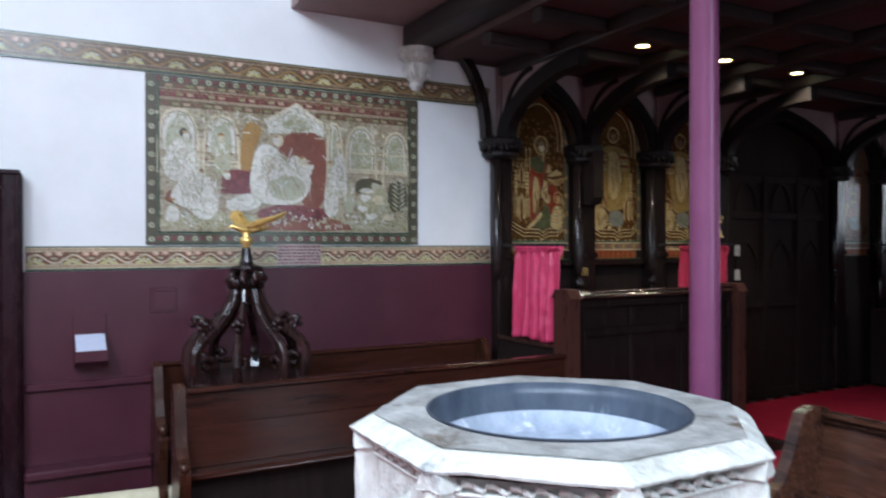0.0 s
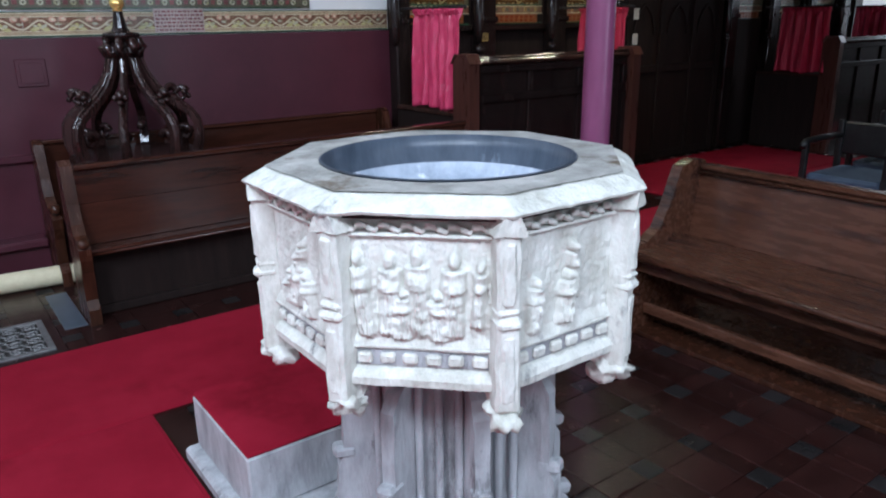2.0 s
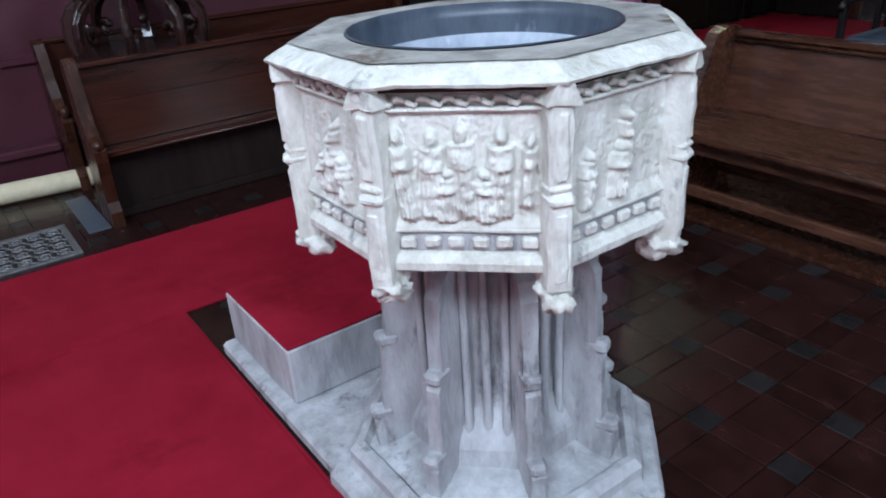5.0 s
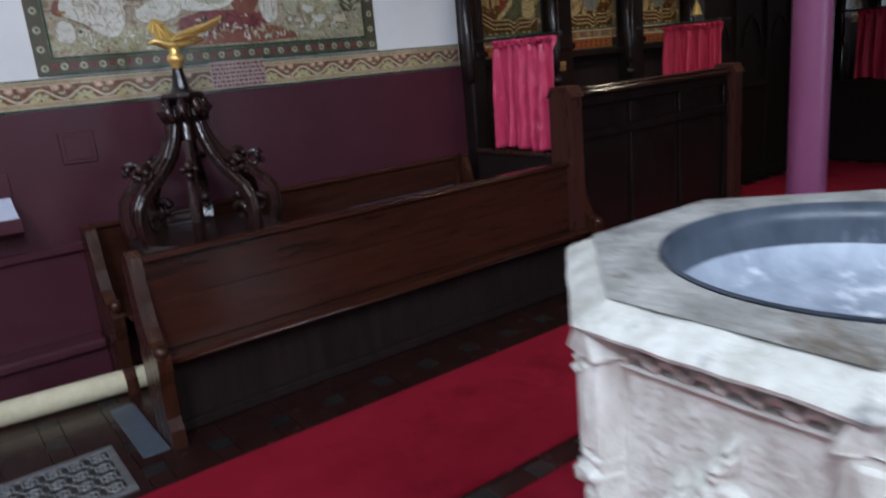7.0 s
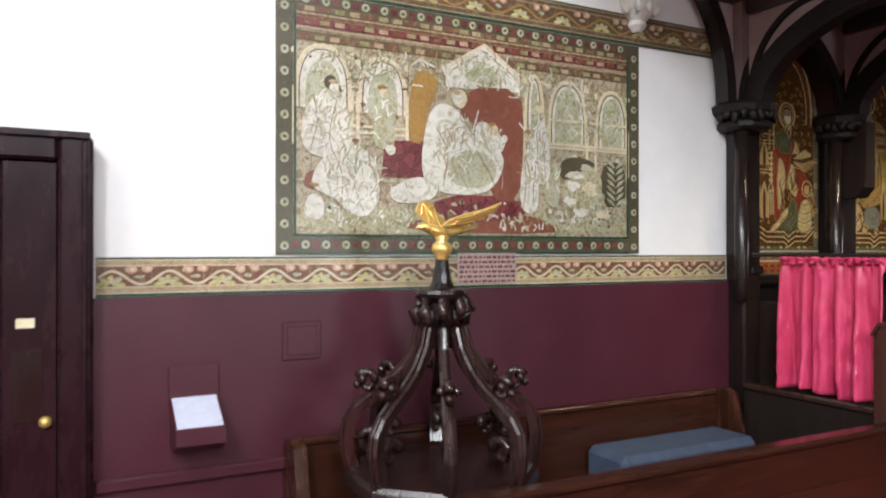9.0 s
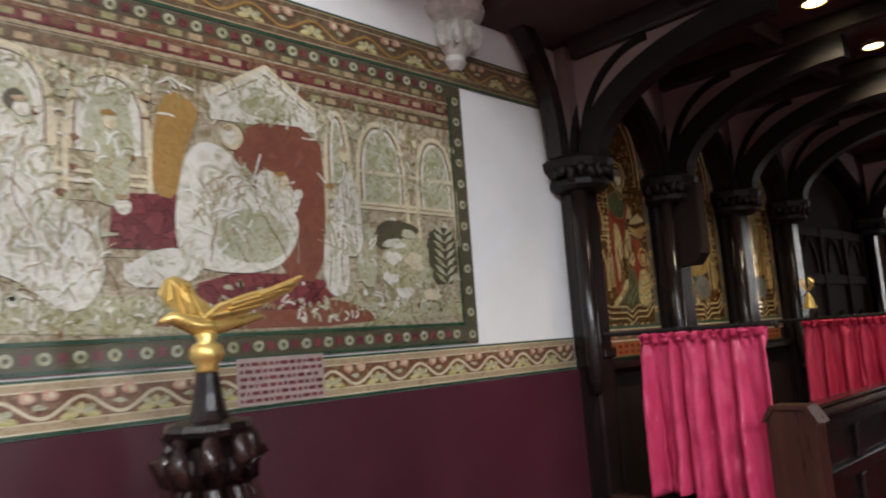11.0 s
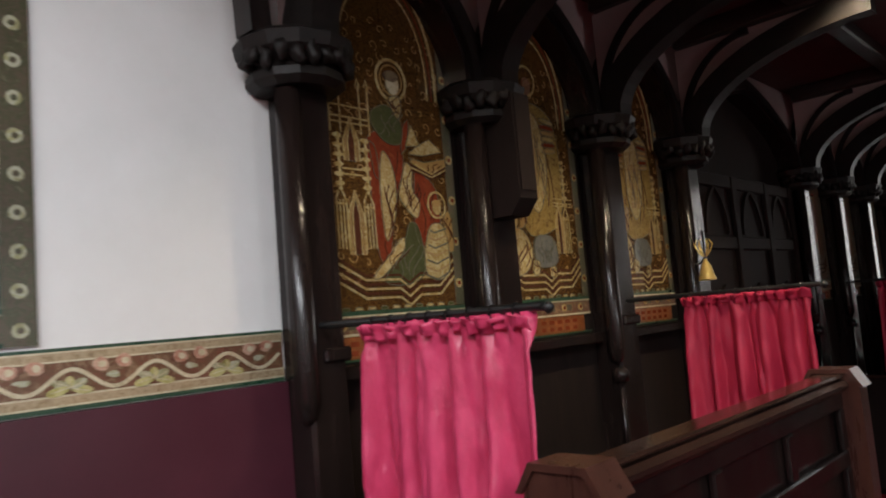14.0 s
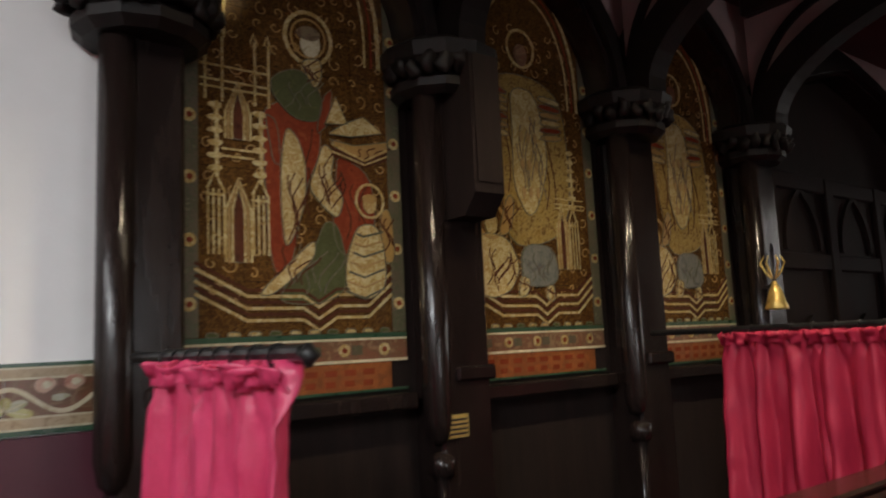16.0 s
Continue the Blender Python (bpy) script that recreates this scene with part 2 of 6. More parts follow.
T_CHALK = painted("glaze_chalk", [(0.48, 0.47, 0.39), (0.62, 0.61, 0.55), (0.68, 0.67, 0.62), (0.54, 0.53, 0.44)], 18, 1.5)
T_GREEN = painted("glaze_green", [(0.14, 0.125, 0.05), (0.26, 0.24, 0.11), (0.46, 0.42, 0.30), (0.22, 0.20, 0.08), (0.17, 0.15, 0.06)], 22, 2.0)
T_SAGE = painted("glaze_sage", [(0.19, 0.17, 0.08), (0.31, 0.30, 0.17), (0.44, 0.43, 0.33), (0.28, 0.27, 0.12), (0.40, 0.38, 0.28)], 14, 2.2)
T_OLIVE = painted("glaze_olive", [(0.13, 0.12, 0.045), (0.22, 0.20, 0.085), (0.30, 0.27, 0.14), (0.17, 0.15, 0.06)], 20, 1.0)
T_RUST = painted("glaze_rust", [(0.15, 0.055, 0.035), (0.21, 0.08, 0.05), (0.18, 0.06, 0.04), (0.26, 0.12, 0.075)], 12, 0.8)
T_MAROON = mosaic("glaze_maroon", [(0.15, 0.035, 0.04), (0.20, 0.05, 0.05)], 20, 0.28, lines=(0.08, 0.02, 0.02), crack=0.04)
T_MAUVE = painted("glaze_mauve_ground", [(0.30, 0.22, 0.20), (0.42, 0.33, 0.30), (0.36, 0.27, 0.24), (0.48, 0.40, 0.36)], 20, 1.0)
T_OCHRE = painted("glaze_ochre", [(0.20, 0.11, 0.03), (0.34, 0.20, 0.06), (0.27, 0.15, 0.045), (0.40, 0.26, 0.10)], 20, 1.5)
T_DARK = painted("glaze_dark", [(0.05, 0.04, 0.025), (0.10, 0.075, 0.05), (0.055, 0.06, 0.03), (0.18, 0.15, 0.10)], 40, 1.5)
T_BROWN = painted("glaze_frieze_ground", [(0.11, 0.035, 0.022), (0.18, 0.07, 0.04), (0.13, 0.06, 0.03), (0.25, 0.15, 0.085), (0.15, 0.05, 0.03)], 26, 1.5)
T_UMBER = painted("glaze_umber", [(0.07, 0.04, 0.025), (0.13, 0.075, 0.045), (0.10, 0.065, 0.035), (0.20, 0.15, 0.09), (0.12, 0.06, 0.04)], 26, 1.5)
T_TAN = painted("glaze_tan", [(0.20, 0.13, 0.07), (0.32, 0.23, 0.13), (0.42, 0.32, 0.20), (0.26, 0.18, 0.10)], 45, 1.5)
T_LEAF = painted("glaze_leaf", [(0.22, 0.19, 0.05), (0.40, 0.36, 0.12), (0.52, 0.47, 0.22), (0.30, 0.27, 0.08)], 30, 1.0)
T_FRUIT = painted("glaze_fruit", [(0.30, 0.11, 0.07), (0.44, 0.22, 0.15), (0.55, 0.36, 0.26), (0.36, 0.15, 0.09)], 26, 1.0)
T_CREAM = painted("glaze_cream", [(0.34, 0.27, 0.16), (0.52, 0.44, 0.29), (0.60, 0.53, 0.37), (0.44, 0.36, 0.22)], 30, 1.0)
T_LINEGREEN = mat("glaze_green_line", (0.014, 0.046, 0.026), (0.035, 0.075, 0.040), 20, 0.3, bump=0.05)
G_FIELD = painted("gold_field", [(0.030, 0.013, 0.008), (0.075, 0.032, 0.012), (0.22, 0.11, 0.03), (0.06, 0.022, 0.010), (0.16, 0.075, 0.02), (0.035, 0.015, 0.008)], 34, 2.6, 0.13, 0.35)
G_LIGHT = painted("gold_light", [(0.30, 0.17, 0.05), (0.58, 0.42, 0.17), (0.78, 0.64, 0.36), (0.46, 0.29, 0.09), (0.70, 0.55, 0.27), (0.26, 0.13, 0.04)], 26, 1.8, 0.13, 0.3)
G_GOLD = painted("gold_cloth", [(0.15, 0.075, 0.02), (0.42, 0.26, 0.07), (0.60, 0.42, 0.15), (0.20, 0.10, 0.03), (0.48, 0.30, 0.09)], 28, 2.6, 0.13, 0.4)
T_SMOKE = painted("glaze_smoke_grey", [(0.05, 0.05, 0.045), (0.11, 0.11, 0.10), (0.17, 0.165, 0.14), (0.08, 0.08, 0.07)], 26, 1.5)
G_GREEN = painted("gold_green", [(0.05, 0.055, 0.022), (0.085, 0.09, 0.04), (0.065, 0.07, 0.03), (0.12, 0.12, 0.05)], 18, 1.5, 0.2)
G_INK = painted("glaze_ink_brown", [(0.045, 0.016, 0.010), (0.09, 0.030, 0.016), (0.06, 0.022, 0.012)], 30, 1.0, 0.2)
G_RED = painted("gold_red", [(0.13, 0.022, 0.012), (0.22, 0.045, 0.02), (0.17, 0.03, 0.015), (0.26, 0.075, 0.03)], 18, 1.2, 0.2)
G_TEXT = mosaic("rust_inscription_ground", [(0.22, 0.065, 0.02), (0.27, 0.085, 0.025)], 30, 0.28, lines=(0.17, 0.05, 0.015), crack=0.03)
LAMP = glow("lamp_glow", (1.0, 0.90, 0.55), 9.0)
FARSKY = glow("bright_window", (0.95, 0.97, 1.0), 2.2)


# ---- mesh helpers ----
def part(name, bm, material, parent=None, label="", smooth=False):
    me = bpy.data.meshes.new(name)
    bmesh.ops.recalc_face_normals(bm, faces=bm.faces)
    bm.to_mesh(me)
    bm.free()
    me.materials.append(material)
    if smooth:
        me.polygons.foreach_set("use_smooth", [True] * len(me.polygons))
    ob = new(name, me)
    ob.parent = parent
    if label:
        tagged(ob, label)
    return ob


def thing(name, x, y, z, label, category, group=""):
    e = new(name)
    e.empty_display_size = 0.1
    e.matrix_basis = pose(x, y, z)
    return tagged(e, label, category, group)


def fix(ob):
    """Parts are written in world places; this shifts them under their thing, which has no turn."""
    for e in [ob]:
        inv = Matrix.Translation(e.matrix_basis.translation).inverted()
        for ch in e.children:
            ch.matrix_parent_inverse = inv
    return ob


def box(bm, x0, x1, y0, y1, z0, z1, bev=0.0):
    r = bmesh.ops.create_cube(bm, size=1, matrix=Matrix.LocRotScale(((x0 + x1) / 2, (y0 + y1) / 2, (z0 + z1) / 2), None, (abs(x1 - x0), abs(y1 - y0), abs(z1 - z0))))
    if bev:
        ed = list({e for v in r["verts"] for e in v.link_edges})
        bmesh.ops.bevel(bm, geom=ed, offset=bev, segments=1, affect="EDGES")
    return bm


def B(*a):
    return box(bmesh.new(), *a)


def prism(bm, pts, axis, a, b):
    """The outline pts swept from a to b along axis; pts are the two other coordinates in xyz order."""
    def p3(u, v, w):
        return {"x": (w, u, v), "y": (u, w, v), "z": (u, v, w)}[axis]
    lo = [bm.verts.new(p3(u, v, a)) for u, v in pts]
    hi = [bm.verts.new(p3(u, v, b)) for u, v in pts]
    n = len(pts)
    bm.faces.new(lo)
    bm.faces.new(hi[::-1])
    for i in range(n):
        bm.faces.new((lo[i], hi[i], hi[(i + 1) % n], lo[(i + 1) % n]))
    return bm


def lathe(bm, prof, n, cx, cy, turn=0.0, closed=True):
    rings = []
    for r, z in prof:
        rings.append([bm.verts.new((cx + r * math.cos(turn + 2 * math.pi * i / n), cy + r * math.sin(turn + 2 * math.pi * i / n), z)) for i in range(n)])
    for a, b in zip(rings, rings[1:]):
        for i in range(n):
            bm.faces.new((a[i], a[(i + 1) % n], b[(i + 1) % n], b[i]))
    if closed:
        bm.faces.new(rings[0])
        bm.faces.new(rings[-1])
    return bm


def tube(bm, pts, r, n=8, flat=1.0):
    """A round bar along pts; r a radius or one for each point."""
    pts = [Vector(p) for p in pts]
    rs = r if isinstance(r, (list, tuple)) else [r] * len(pts)
    rings = []
    for i, p in enumerate(pts):
        d = (pts[min(i + 1, len(pts) - 1)] - pts[max(i - 1, 0)]).normalized()
        u = d.orthogonal() if abs(d.z) > 0.98 else d.cross(Vector((0, 0, 1)))
        u.normalize()
        w = d.cross(u)
        rings.append([bm.verts.new(p + rs[i] * (math.cos(2 * math.pi * k / n) * u + flat * math.sin(2 * math.pi * k / n) * w)) for k in range(n)])
    for a, b in zip(rings, rings[1:]):
        for k in range(n):
            bm.faces.new((a[k], a[(k + 1) % n], b[(k + 1) % n], b[k]))
    bm.faces.new(rings[0])
    bm.faces.new(rings[-1])
    return bm


def sweep_arc(bm, pts, axis, a, b, thick):
    """A curved plank: pts is a line in the plane across axis, thickened by thick towards its right, from a to b along axis."""
    out = []
    for i, (u, v) in enumerate(pts):
        p, q = pts[max(i - 1, 0)], pts[min(i + 1, len(pts) - 1)]
        dx, dy = q[0] - p[0], q[1] - p[1]
        l = math.hypot(dx, dy)
        out.append((u + dy / l * thick, v - dx / l * thick))
    def p3(uv, w):
        return {"x": (w, uv[0], uv[1]), "y": (uv[0], w, uv[1]), "z": (uv[0], uv[1], w)}[axis]
    rings = [[bm.verts.new(p3(p, a)), bm.verts.new(p3(o, a)), bm.verts.new(p3(o, b)), bm.verts.new(p3(p, b))] for p, o in zip(pts, out)]
    for r0, r1 in zip(rings, rings[1:]):
        for k in range(4):
            bm.faces.new((r0[k], r0[(k + 1) % 4], r1[(k + 1) % 4], r1[k]))
    bm.faces.new(rings[0])
    bm.faces.new(rings[-1])
    return bm


def weather(bm, amount, scale, cuts=6, seed=0.0):
    """Cuts the mesh finer and chips it unevenly."""
    bmesh.ops.subdivide_edges(bm, edges=[e for e in bm.edges if e.calc_length() > 0.05], cuts=cuts, use_grid_fill=True)
    for v in bm.verts:
        q = v.co * scale + Vector((seed, seed, seed))
        v.co += amount * Vector((noise.noise(q), noise.noise(q + Vector((9, 0, 0))), noise.noise(q + Vector((0, 9, 0)))))
    return bm


def structure(name, bm, material, label, category):
    return tagged(part(name, bm, material), label, category, kind="structure")


def blob(cx, cz, rx, rz, seed, n=18, rough=0.18):
    rnd = random.Random(seed)
    ph = [rnd.uniform(0, 6.28) for _ in range(3)]
    out = []
    for i in range(n):
        a = 2 * math.pi * i / n
        f = 1 + rough * (math.sin(2 * a + ph[0]) * 0.5 + math.sin(3 * a + ph[1]) * 0.5 + math.sin(5 * a + ph[2]) * 0.35)
        out.append((cx + rx * f * math.cos(a), cz + rz * f * math.sin(a)))
    return out


def slab(pts, y, th=0.002):
    return prism(bmesh.new(), pts, "y", y - th, y)



# ---- structure ----
W = 5.18          # face of the north wall
CAPZ = 2.50       # springing of the timber arches
CEIL = 3.12
POSTS = [3.362, 4.24, 5.11, 5.98, 7.92, 8.79, 9.66, 10.53]

structure("floor", B(-3.2, 15, -4.2, 5.5, -0.12, -0.012), MORTAR_SHADE, "dark mortar bed under the quarry tiles", "floor")
structure("wall_north", B(-3.2, 15, W, 5.5, 0.0, 6.2), WHITE, "white painted plaster wall with tile friezes", "wall")
bm = B(-3.2, -3.0, -4.2, W, 0, 1.9)
box(bm, -3.2, -3.0, -4.2, W, 6.0, 6.2)
for y0, y1 in ((-4.2, -2.0), (-0.4, 1.8), (3.4, W)):
    box(bm, -3.2, -3.0, y0, y1, 1.9, 6.0)
structure("wall_west", bm, WHITE, "white painted plaster wall with tall windows", "wall")
# the low opening is made up to hold the fill lamp under the gallery
bm = B(-3.0, 15, -4.2, -4.0, 6.0, 6.2)
for x0, x1, za, zb in ((-3.0, -1.5, 0, 6.0), (-1.5, 0.3, 0, 1.8), (0.3, 2.9, 0, 6.0), (2.9, 4.5, 0, 1.1), (2.9, 4.5, 2.8, 6.0), (4.5, 15, 0, 6.0)):
    box(bm, x0, x1, -4.2, -4.0, za, zb)
structure("wall_south", bm, WHITE, "white painted plaster wall with a tall window and an added low opening", "wall")
structure("wall_east", B(14.8, 15, -4.0, W, 0, 6.2), GREYROOM, "pale grey plaster wall at the far end", "wall")
structure("ceiling", B(-3.2, 15, -4.2, 5.5, 6.2, 6.4), WHITE, "white plaster ceiling high above the aisle", "ceiling")
structure("ceiling_under_gallery", B(2.74, 10.9, -4.0, W, CEIL, 3.34), DARKPINK, "dark pink boarded ceiling under the gallery", "ceiling")
structure("wainscot", B(3.485, 10.89, 5.168, W - 0.001, 0.0, CEIL - 0.002), DULLWOOD, "dark timber boarding behind the arcade", "panelling")
structure("gallery_soffit", B(1.60, 2.74, -4.0, W, 3.344, 3.44), PINK, "dull pink soffit of the gallery front", "soffit")
structure("gallery_front", B(1.60, 1.72, -4.0, W, 3.444, 4.5), BLACKWOOD, "dark panelled timber front of the gallery", "gallery")

# wall with the round-headed opening that ends the space under the gallery
bm = bmesh.new()
pts = [(W, 0.0), (W, 3.12), (-4.0, 3.12), (-4.0, 0.0), (0.6, 0.0), (0.6, 2.2)]
cy, ry, rz = 2.85, 2.25, 0.75
for k in range(1, 18):
    a = math.pi - math.pi * k / 18
    pts.append((cy + ry * math.cos(a), 2.2 + rz * math.sin(a)))
pts += [(5.1, 2.2), (5.1, 0.0)]
prism(bm, pts, "x", 10.9, 11.1)
structure("wall_arch", bm, DARKBEAM, "dark timber screen with a wide arched opening", "wall")
structure("far_ceiling", B(11.1, 14.8, -4.0, W, 4.6, 4.7), WHITE, "white ceiling of the bright space beyond the arch", "ceiling")

# dado below the tile friezes
bm = B(-0.10, 3.304, 5.15, 5.178, 0.0, 1.455)
structure("dado", bm, PURPLE, "maroon gloss painted dado below the tile frieze", "dado")
structure("dado_rail", B(-0.095, 3.24, 5.115, 5.148, 0.715, 0.765, 0.008), PURPLE, "maroon painted rail along the dado", "trim")
bm = B(-0.095, 0.62, 4.98, 5.148, 0.20, 0.255, 0.012)
box(bm, -0.095, 0.62, 5.03, 5.148, 0.0, 0.20)
structure("wall_plinth", bm, PURPLE, "maroon painted ledge at the foot of the wall", "trim")


# ---- painted tile friezes ----
def wave_band(name, x0, x1, z0, z1, step, ground, label, stem=None, line_glaze=None, band_glaze=None):
    """A frieze of tiles: ground slabs, cream edge lines, a wavy stem and leaves standing a little proud."""
    e = thing(name, x0, W, z0, label, "tile frieze")
    h = z1 - z0
    x = x0
    while x < x1 - 0.02:
        xe = min(x + 0.2, x1)
        part("tile", B(x + 0.0008, xe - 0.0008, W - 0.008, W - 0.001, z0, z1), ground, e)
        x = xe
    cl, bg = line_glaze or T_CREAM, band_glaze or T_TAN
    for a, b, m in ((0.0, 0.075, T_LINEGREEN), (0.075, 0.105, cl), (0.106, 0.23, bg), (0.231, 0.26, cl), (0.77, 0.80, cl), (0.801, 0.915, bg), (0.916, 0.945, cl), (0.945, 1.0, T_LINEGREEN)):
        part("edge_line", B(x0, x1, W - 0.0105, W - 0.0082, z0 + a * h, z0 + b * h), m, e)
    bm = bmesh.new()
    n = int((x1 - x0) / 0.012)
    line = [(x0 + 0.006 + 0.012 * i, z0 + h * (0.51 + 0.17 * math.sin(2 * math.pi * 0.012 * i / step))) for i in range(n)]
    sweep_arc(bm, line, "y", W - 0.0105, W - 0.0082, 0.010)
    part("stem", bm, stem or T_CREAM, e)
    k = 0
    x = x0 + step / 4
    while x < x1 - 0.06:
        low = k % 2 == 0
        zc = z0 + h * (0.36 if low else 0.66)
        if low:
            # fan of pointed leaves under the crest of the stem
            for j in range(5):
                a = math.radians(-20 + 55 * j)
                ln, hw = (0.028, 0.024, 0.022, 0.024, 0.028)[j], 0.011
                cx, cz = x + (ln + 0.002) * math.cos(a), zc + (ln + 0.002) * math.sin(a) * 0.62
                pts = [(cx + ln * math.cos(t) * math.cos(a) - hw * math.sin(t) * math.sin(a), cz + 0.62 * ln * math.cos(t) * math.sin(a) + hw * math.sin(t) * math.cos(a)) for t in [i * math.pi / 5 for i in range(10)]]
                part("leaf", prism(bmesh.new(), pts, "y", W - 0.0125 - 0.0004 * j, W - 0.0107), (T_LEAF, T_SAGE, T_LEAF, T_GREEN, T_LEAF)[j], e)
                part("vein", sweep_arc(bmesh.new(), [(x, zc), (cx + 0.6 * ln * math.cos(a), cz + 0.36 * ln * math.sin(a))], "y", W - 0.0152, W - 0.0144, 0.0025), T_CREAM, e)
        else:
            # pair of fruits with pale rings in the dip of the stem
            for sx, sz in ((-0.030, 0.004), (0.028, 0.008)):
                part("fruit", slab(blob(x + sx, zc + sz, 0.021, 0.017, k, 12, 0.12), W - 0.0107), T_FRUIT, e)
                part("fruit_heart", slab(blob(x + sx + 0.003, zc + sz, 0.010, 0.009, k + 1, 9, 0.12), W - 0.0129), T_CREAM, e)
            part("leaf", slab(blob(x, zc - 0.024, 0.018, 0.008, k, 10, 0.25), W - 0.0107), T_SAGE, e)
        x += step / 2
        k += 1
    return fix(e)


wave_band("tile_frieze", -0.09, 3.304, 1.458, 1.612, 0.21, T_BROWN, "brown and cream leaf-scroll tile frieze above the maroon dado")
wave_band("tile_frieze", -2.9, 3.304, 2.772, 2.935, 0.26, T_UMBER, "dark brown leaf-scroll tile frieze above the mural", T_OCHRE, T_TAN, T_UMBER)


# ---- great tile mural: an arcade with robed shapes, plain ----
def arch_line(cx, z0, w, hgt, n=8):
    pts = [(cx - w / 2, z0)]
    for i in range(n + 1):
        t = i / n
        pts.append((cx - w / 2 * math.cos(t * math.pi / 2) ** 0.8 if t < 1 else cx, z0 + hgt * (0.35 + 0.65 * math.sin(t * math.pi / 2))))
    return pts + [(2 * cx - u, v) for u, v in pts[-2::-1]]


def mural():
    x0, x1, z0, z1 = 0.604, 2.625, 1.622, 2.765
    e = thing("tile_mural", x0, W, z0, "large painted tile mural in cream, olive and rust", "tile mural")
    nx, nz = 13, 7
    dx, dz = (x1 - x0) / nx, (z1 - z0) / nz
    for i in range(nx):
        for j in range(nz):
            part("tile", B(x0 + i * dx + 0.0008, x0 + (i + 1) * dx - 0.0008, W - 0.010, W - 0.001, z0 + j * dz + 0.0008, z0 + (j + 1) * dz - 0.0008), T_FIELD, e)
    Y = W - 0.0102
    # border: dark strip with pale roundels
    for a, b, c, d in ((x0, x0 + 0.075, z0, z1), (x1 - 0.075, x1, z0, z1), (x0 + 0.075, x1 - 0.075, z0, z0 + 0.075), (x0 + 0.075, x1 - 0.075, z1 - 0.06, z1)):
        part("border", B(a, b, Y - 0.002, Y, c, d), T_DARK, e)
    for a, b, c, d in ((x0 + 0.075, x1 - 0.075, z0 + 0.077, z0 + 0.09), (x0 + 0.075, x1 - 0.075, z0, z0 + 0.010), (x0 + 0.077, x0 + 0.088, z0 + 0.09, z1 - 0.06), (x1 - 0.088, x1 - 0.077, z0 + 0.09, z1 - 0.06)):
        part("border_line", B(a, b, Y - 0.0045, Y - 0.0022, c, d), T_LINEGREEN, e)
    spots = [(x0 + 0.0375, z0 + 0.0375 + 0.094 * k) for k in range(12)] + [(x1 - 0.0375, z0 + 0.0375 + 0.094 * k) for k in range(12)]
    spots += [(x0 + 0.0375 + 0.0926 * k, z0 + 0.042) for k in range(1, 21)] + [(x0 + 0.0375 + 0.0926 * k, z1 - 0.03) for k in range(1, 21)]
    rnd = random.Random(5)
    for sx, sz in spots:
        bm = slab(blob(sx, sz, 0.019, 0.019, rnd.random(), 10, 0.05), Y - 0.0022)
        part("roundel", bm, T_SAGE, e)
        part("roundel_eye", slab(blob(sx, sz, 0.008, 0.008, 1, 8, 0.0), Y - 0.0045), T_DARK, e)
    for k in range(20):
        for zz in (z0 + 0.042, z1 - 0.03):
            bm = prism(bmesh.new(), [(x0 + 0.07 + 0.0926 * k, zz - 0.014), (x0 + 0.098 + 0.0926 * k, zz - 0.014), (x0 + 0.098 + 0.0926 * k, zz + 0.014), (x0 + 0.07 + 0.0926 * k, zz + 0.014)], "y", Y - 0.0042, Y - 0.0022)
            part("bar", bm, T_MAROON, e)

    def fx(u):
        return x0 + u * (x1 - x0)

    def fz(v):
        return z0 + v * (z1 - z0)

    # bands along the top: brick courses in rust, brown and cream
    for v, h, m in ((0.955, 0.016, T_DARK), (0.925, 0.026, T_UMBER), (0.905, 0.012, T_BROWN), (0.872, 0.030, T_MAROON), (0.860, 0.006, T_TAN), (0.815, 0.038, T_UMBER)):
        part("painted_course", B(fx(0.04), fx(0.96), Y - 0.0022, Y, fz(v), fz(v + h)), m, e)
    for k in range(26):
        for v in (0.822, 0.880, 0.930):
            part("painted_brick", B(fx(0.05 + 0.0345 * k + 0.012 * (v > 0.85)), fx(0.05 + 0.0345 * k + 0.022 + 0.012 * (v > 0.85)), Y - 0.0034, Y - 0.0023, fz(v), fz(v + 0.018)), (T_TAN, T_BROWN, T_OLIVE)[(k + int(v * 100)) % 3], e)

    def shape(name, pts, m, d, soft=2):
        """A rounded plain shape from a few corners, given as parts of the mural's width and height."""
        p = [(fx(u), fz(v)) for u, v in pts]
        for _ in range(soft):
            p = [q for a, b in zip(p, p[1:] + p[:1]) for q in ((a[0] * 0.75 + b[0] * 0.25, a[1] * 0.75 + b[1] * 0.25), (a[0] * 0.25 + b[0] * 0.75, a[1] * 0.25 + b[1] * 0.75))]
        return part(name, slab(p, Y, d), m, e)

    def disc(u, v, r, m, d):
        return part("painted_disc", slab(blob(fx(u), fz(v), r, r * 1.05, int(u * 97), 18, 0.06), Y, d), m, e)

    def folds(u, v, w, h, n, d, lean=0.0):
        for q in range(n):
            a = (q + 0.5) / n - 0.5
            ln = [(fx(u + w * a + lean * t + 0.10 * w * math.sin(4 * t + q)), fz(v + h * (0.5 - t))) for t in (0, 0.2, 0.4, 0.6, 0.8, 1)]
            part("fold", sweep_arc(bmesh.new(), ln, "y", Y - d - 0.0012, Y - d, 0.0026), T_SAGE if q % 2 else T_BROWN, e)

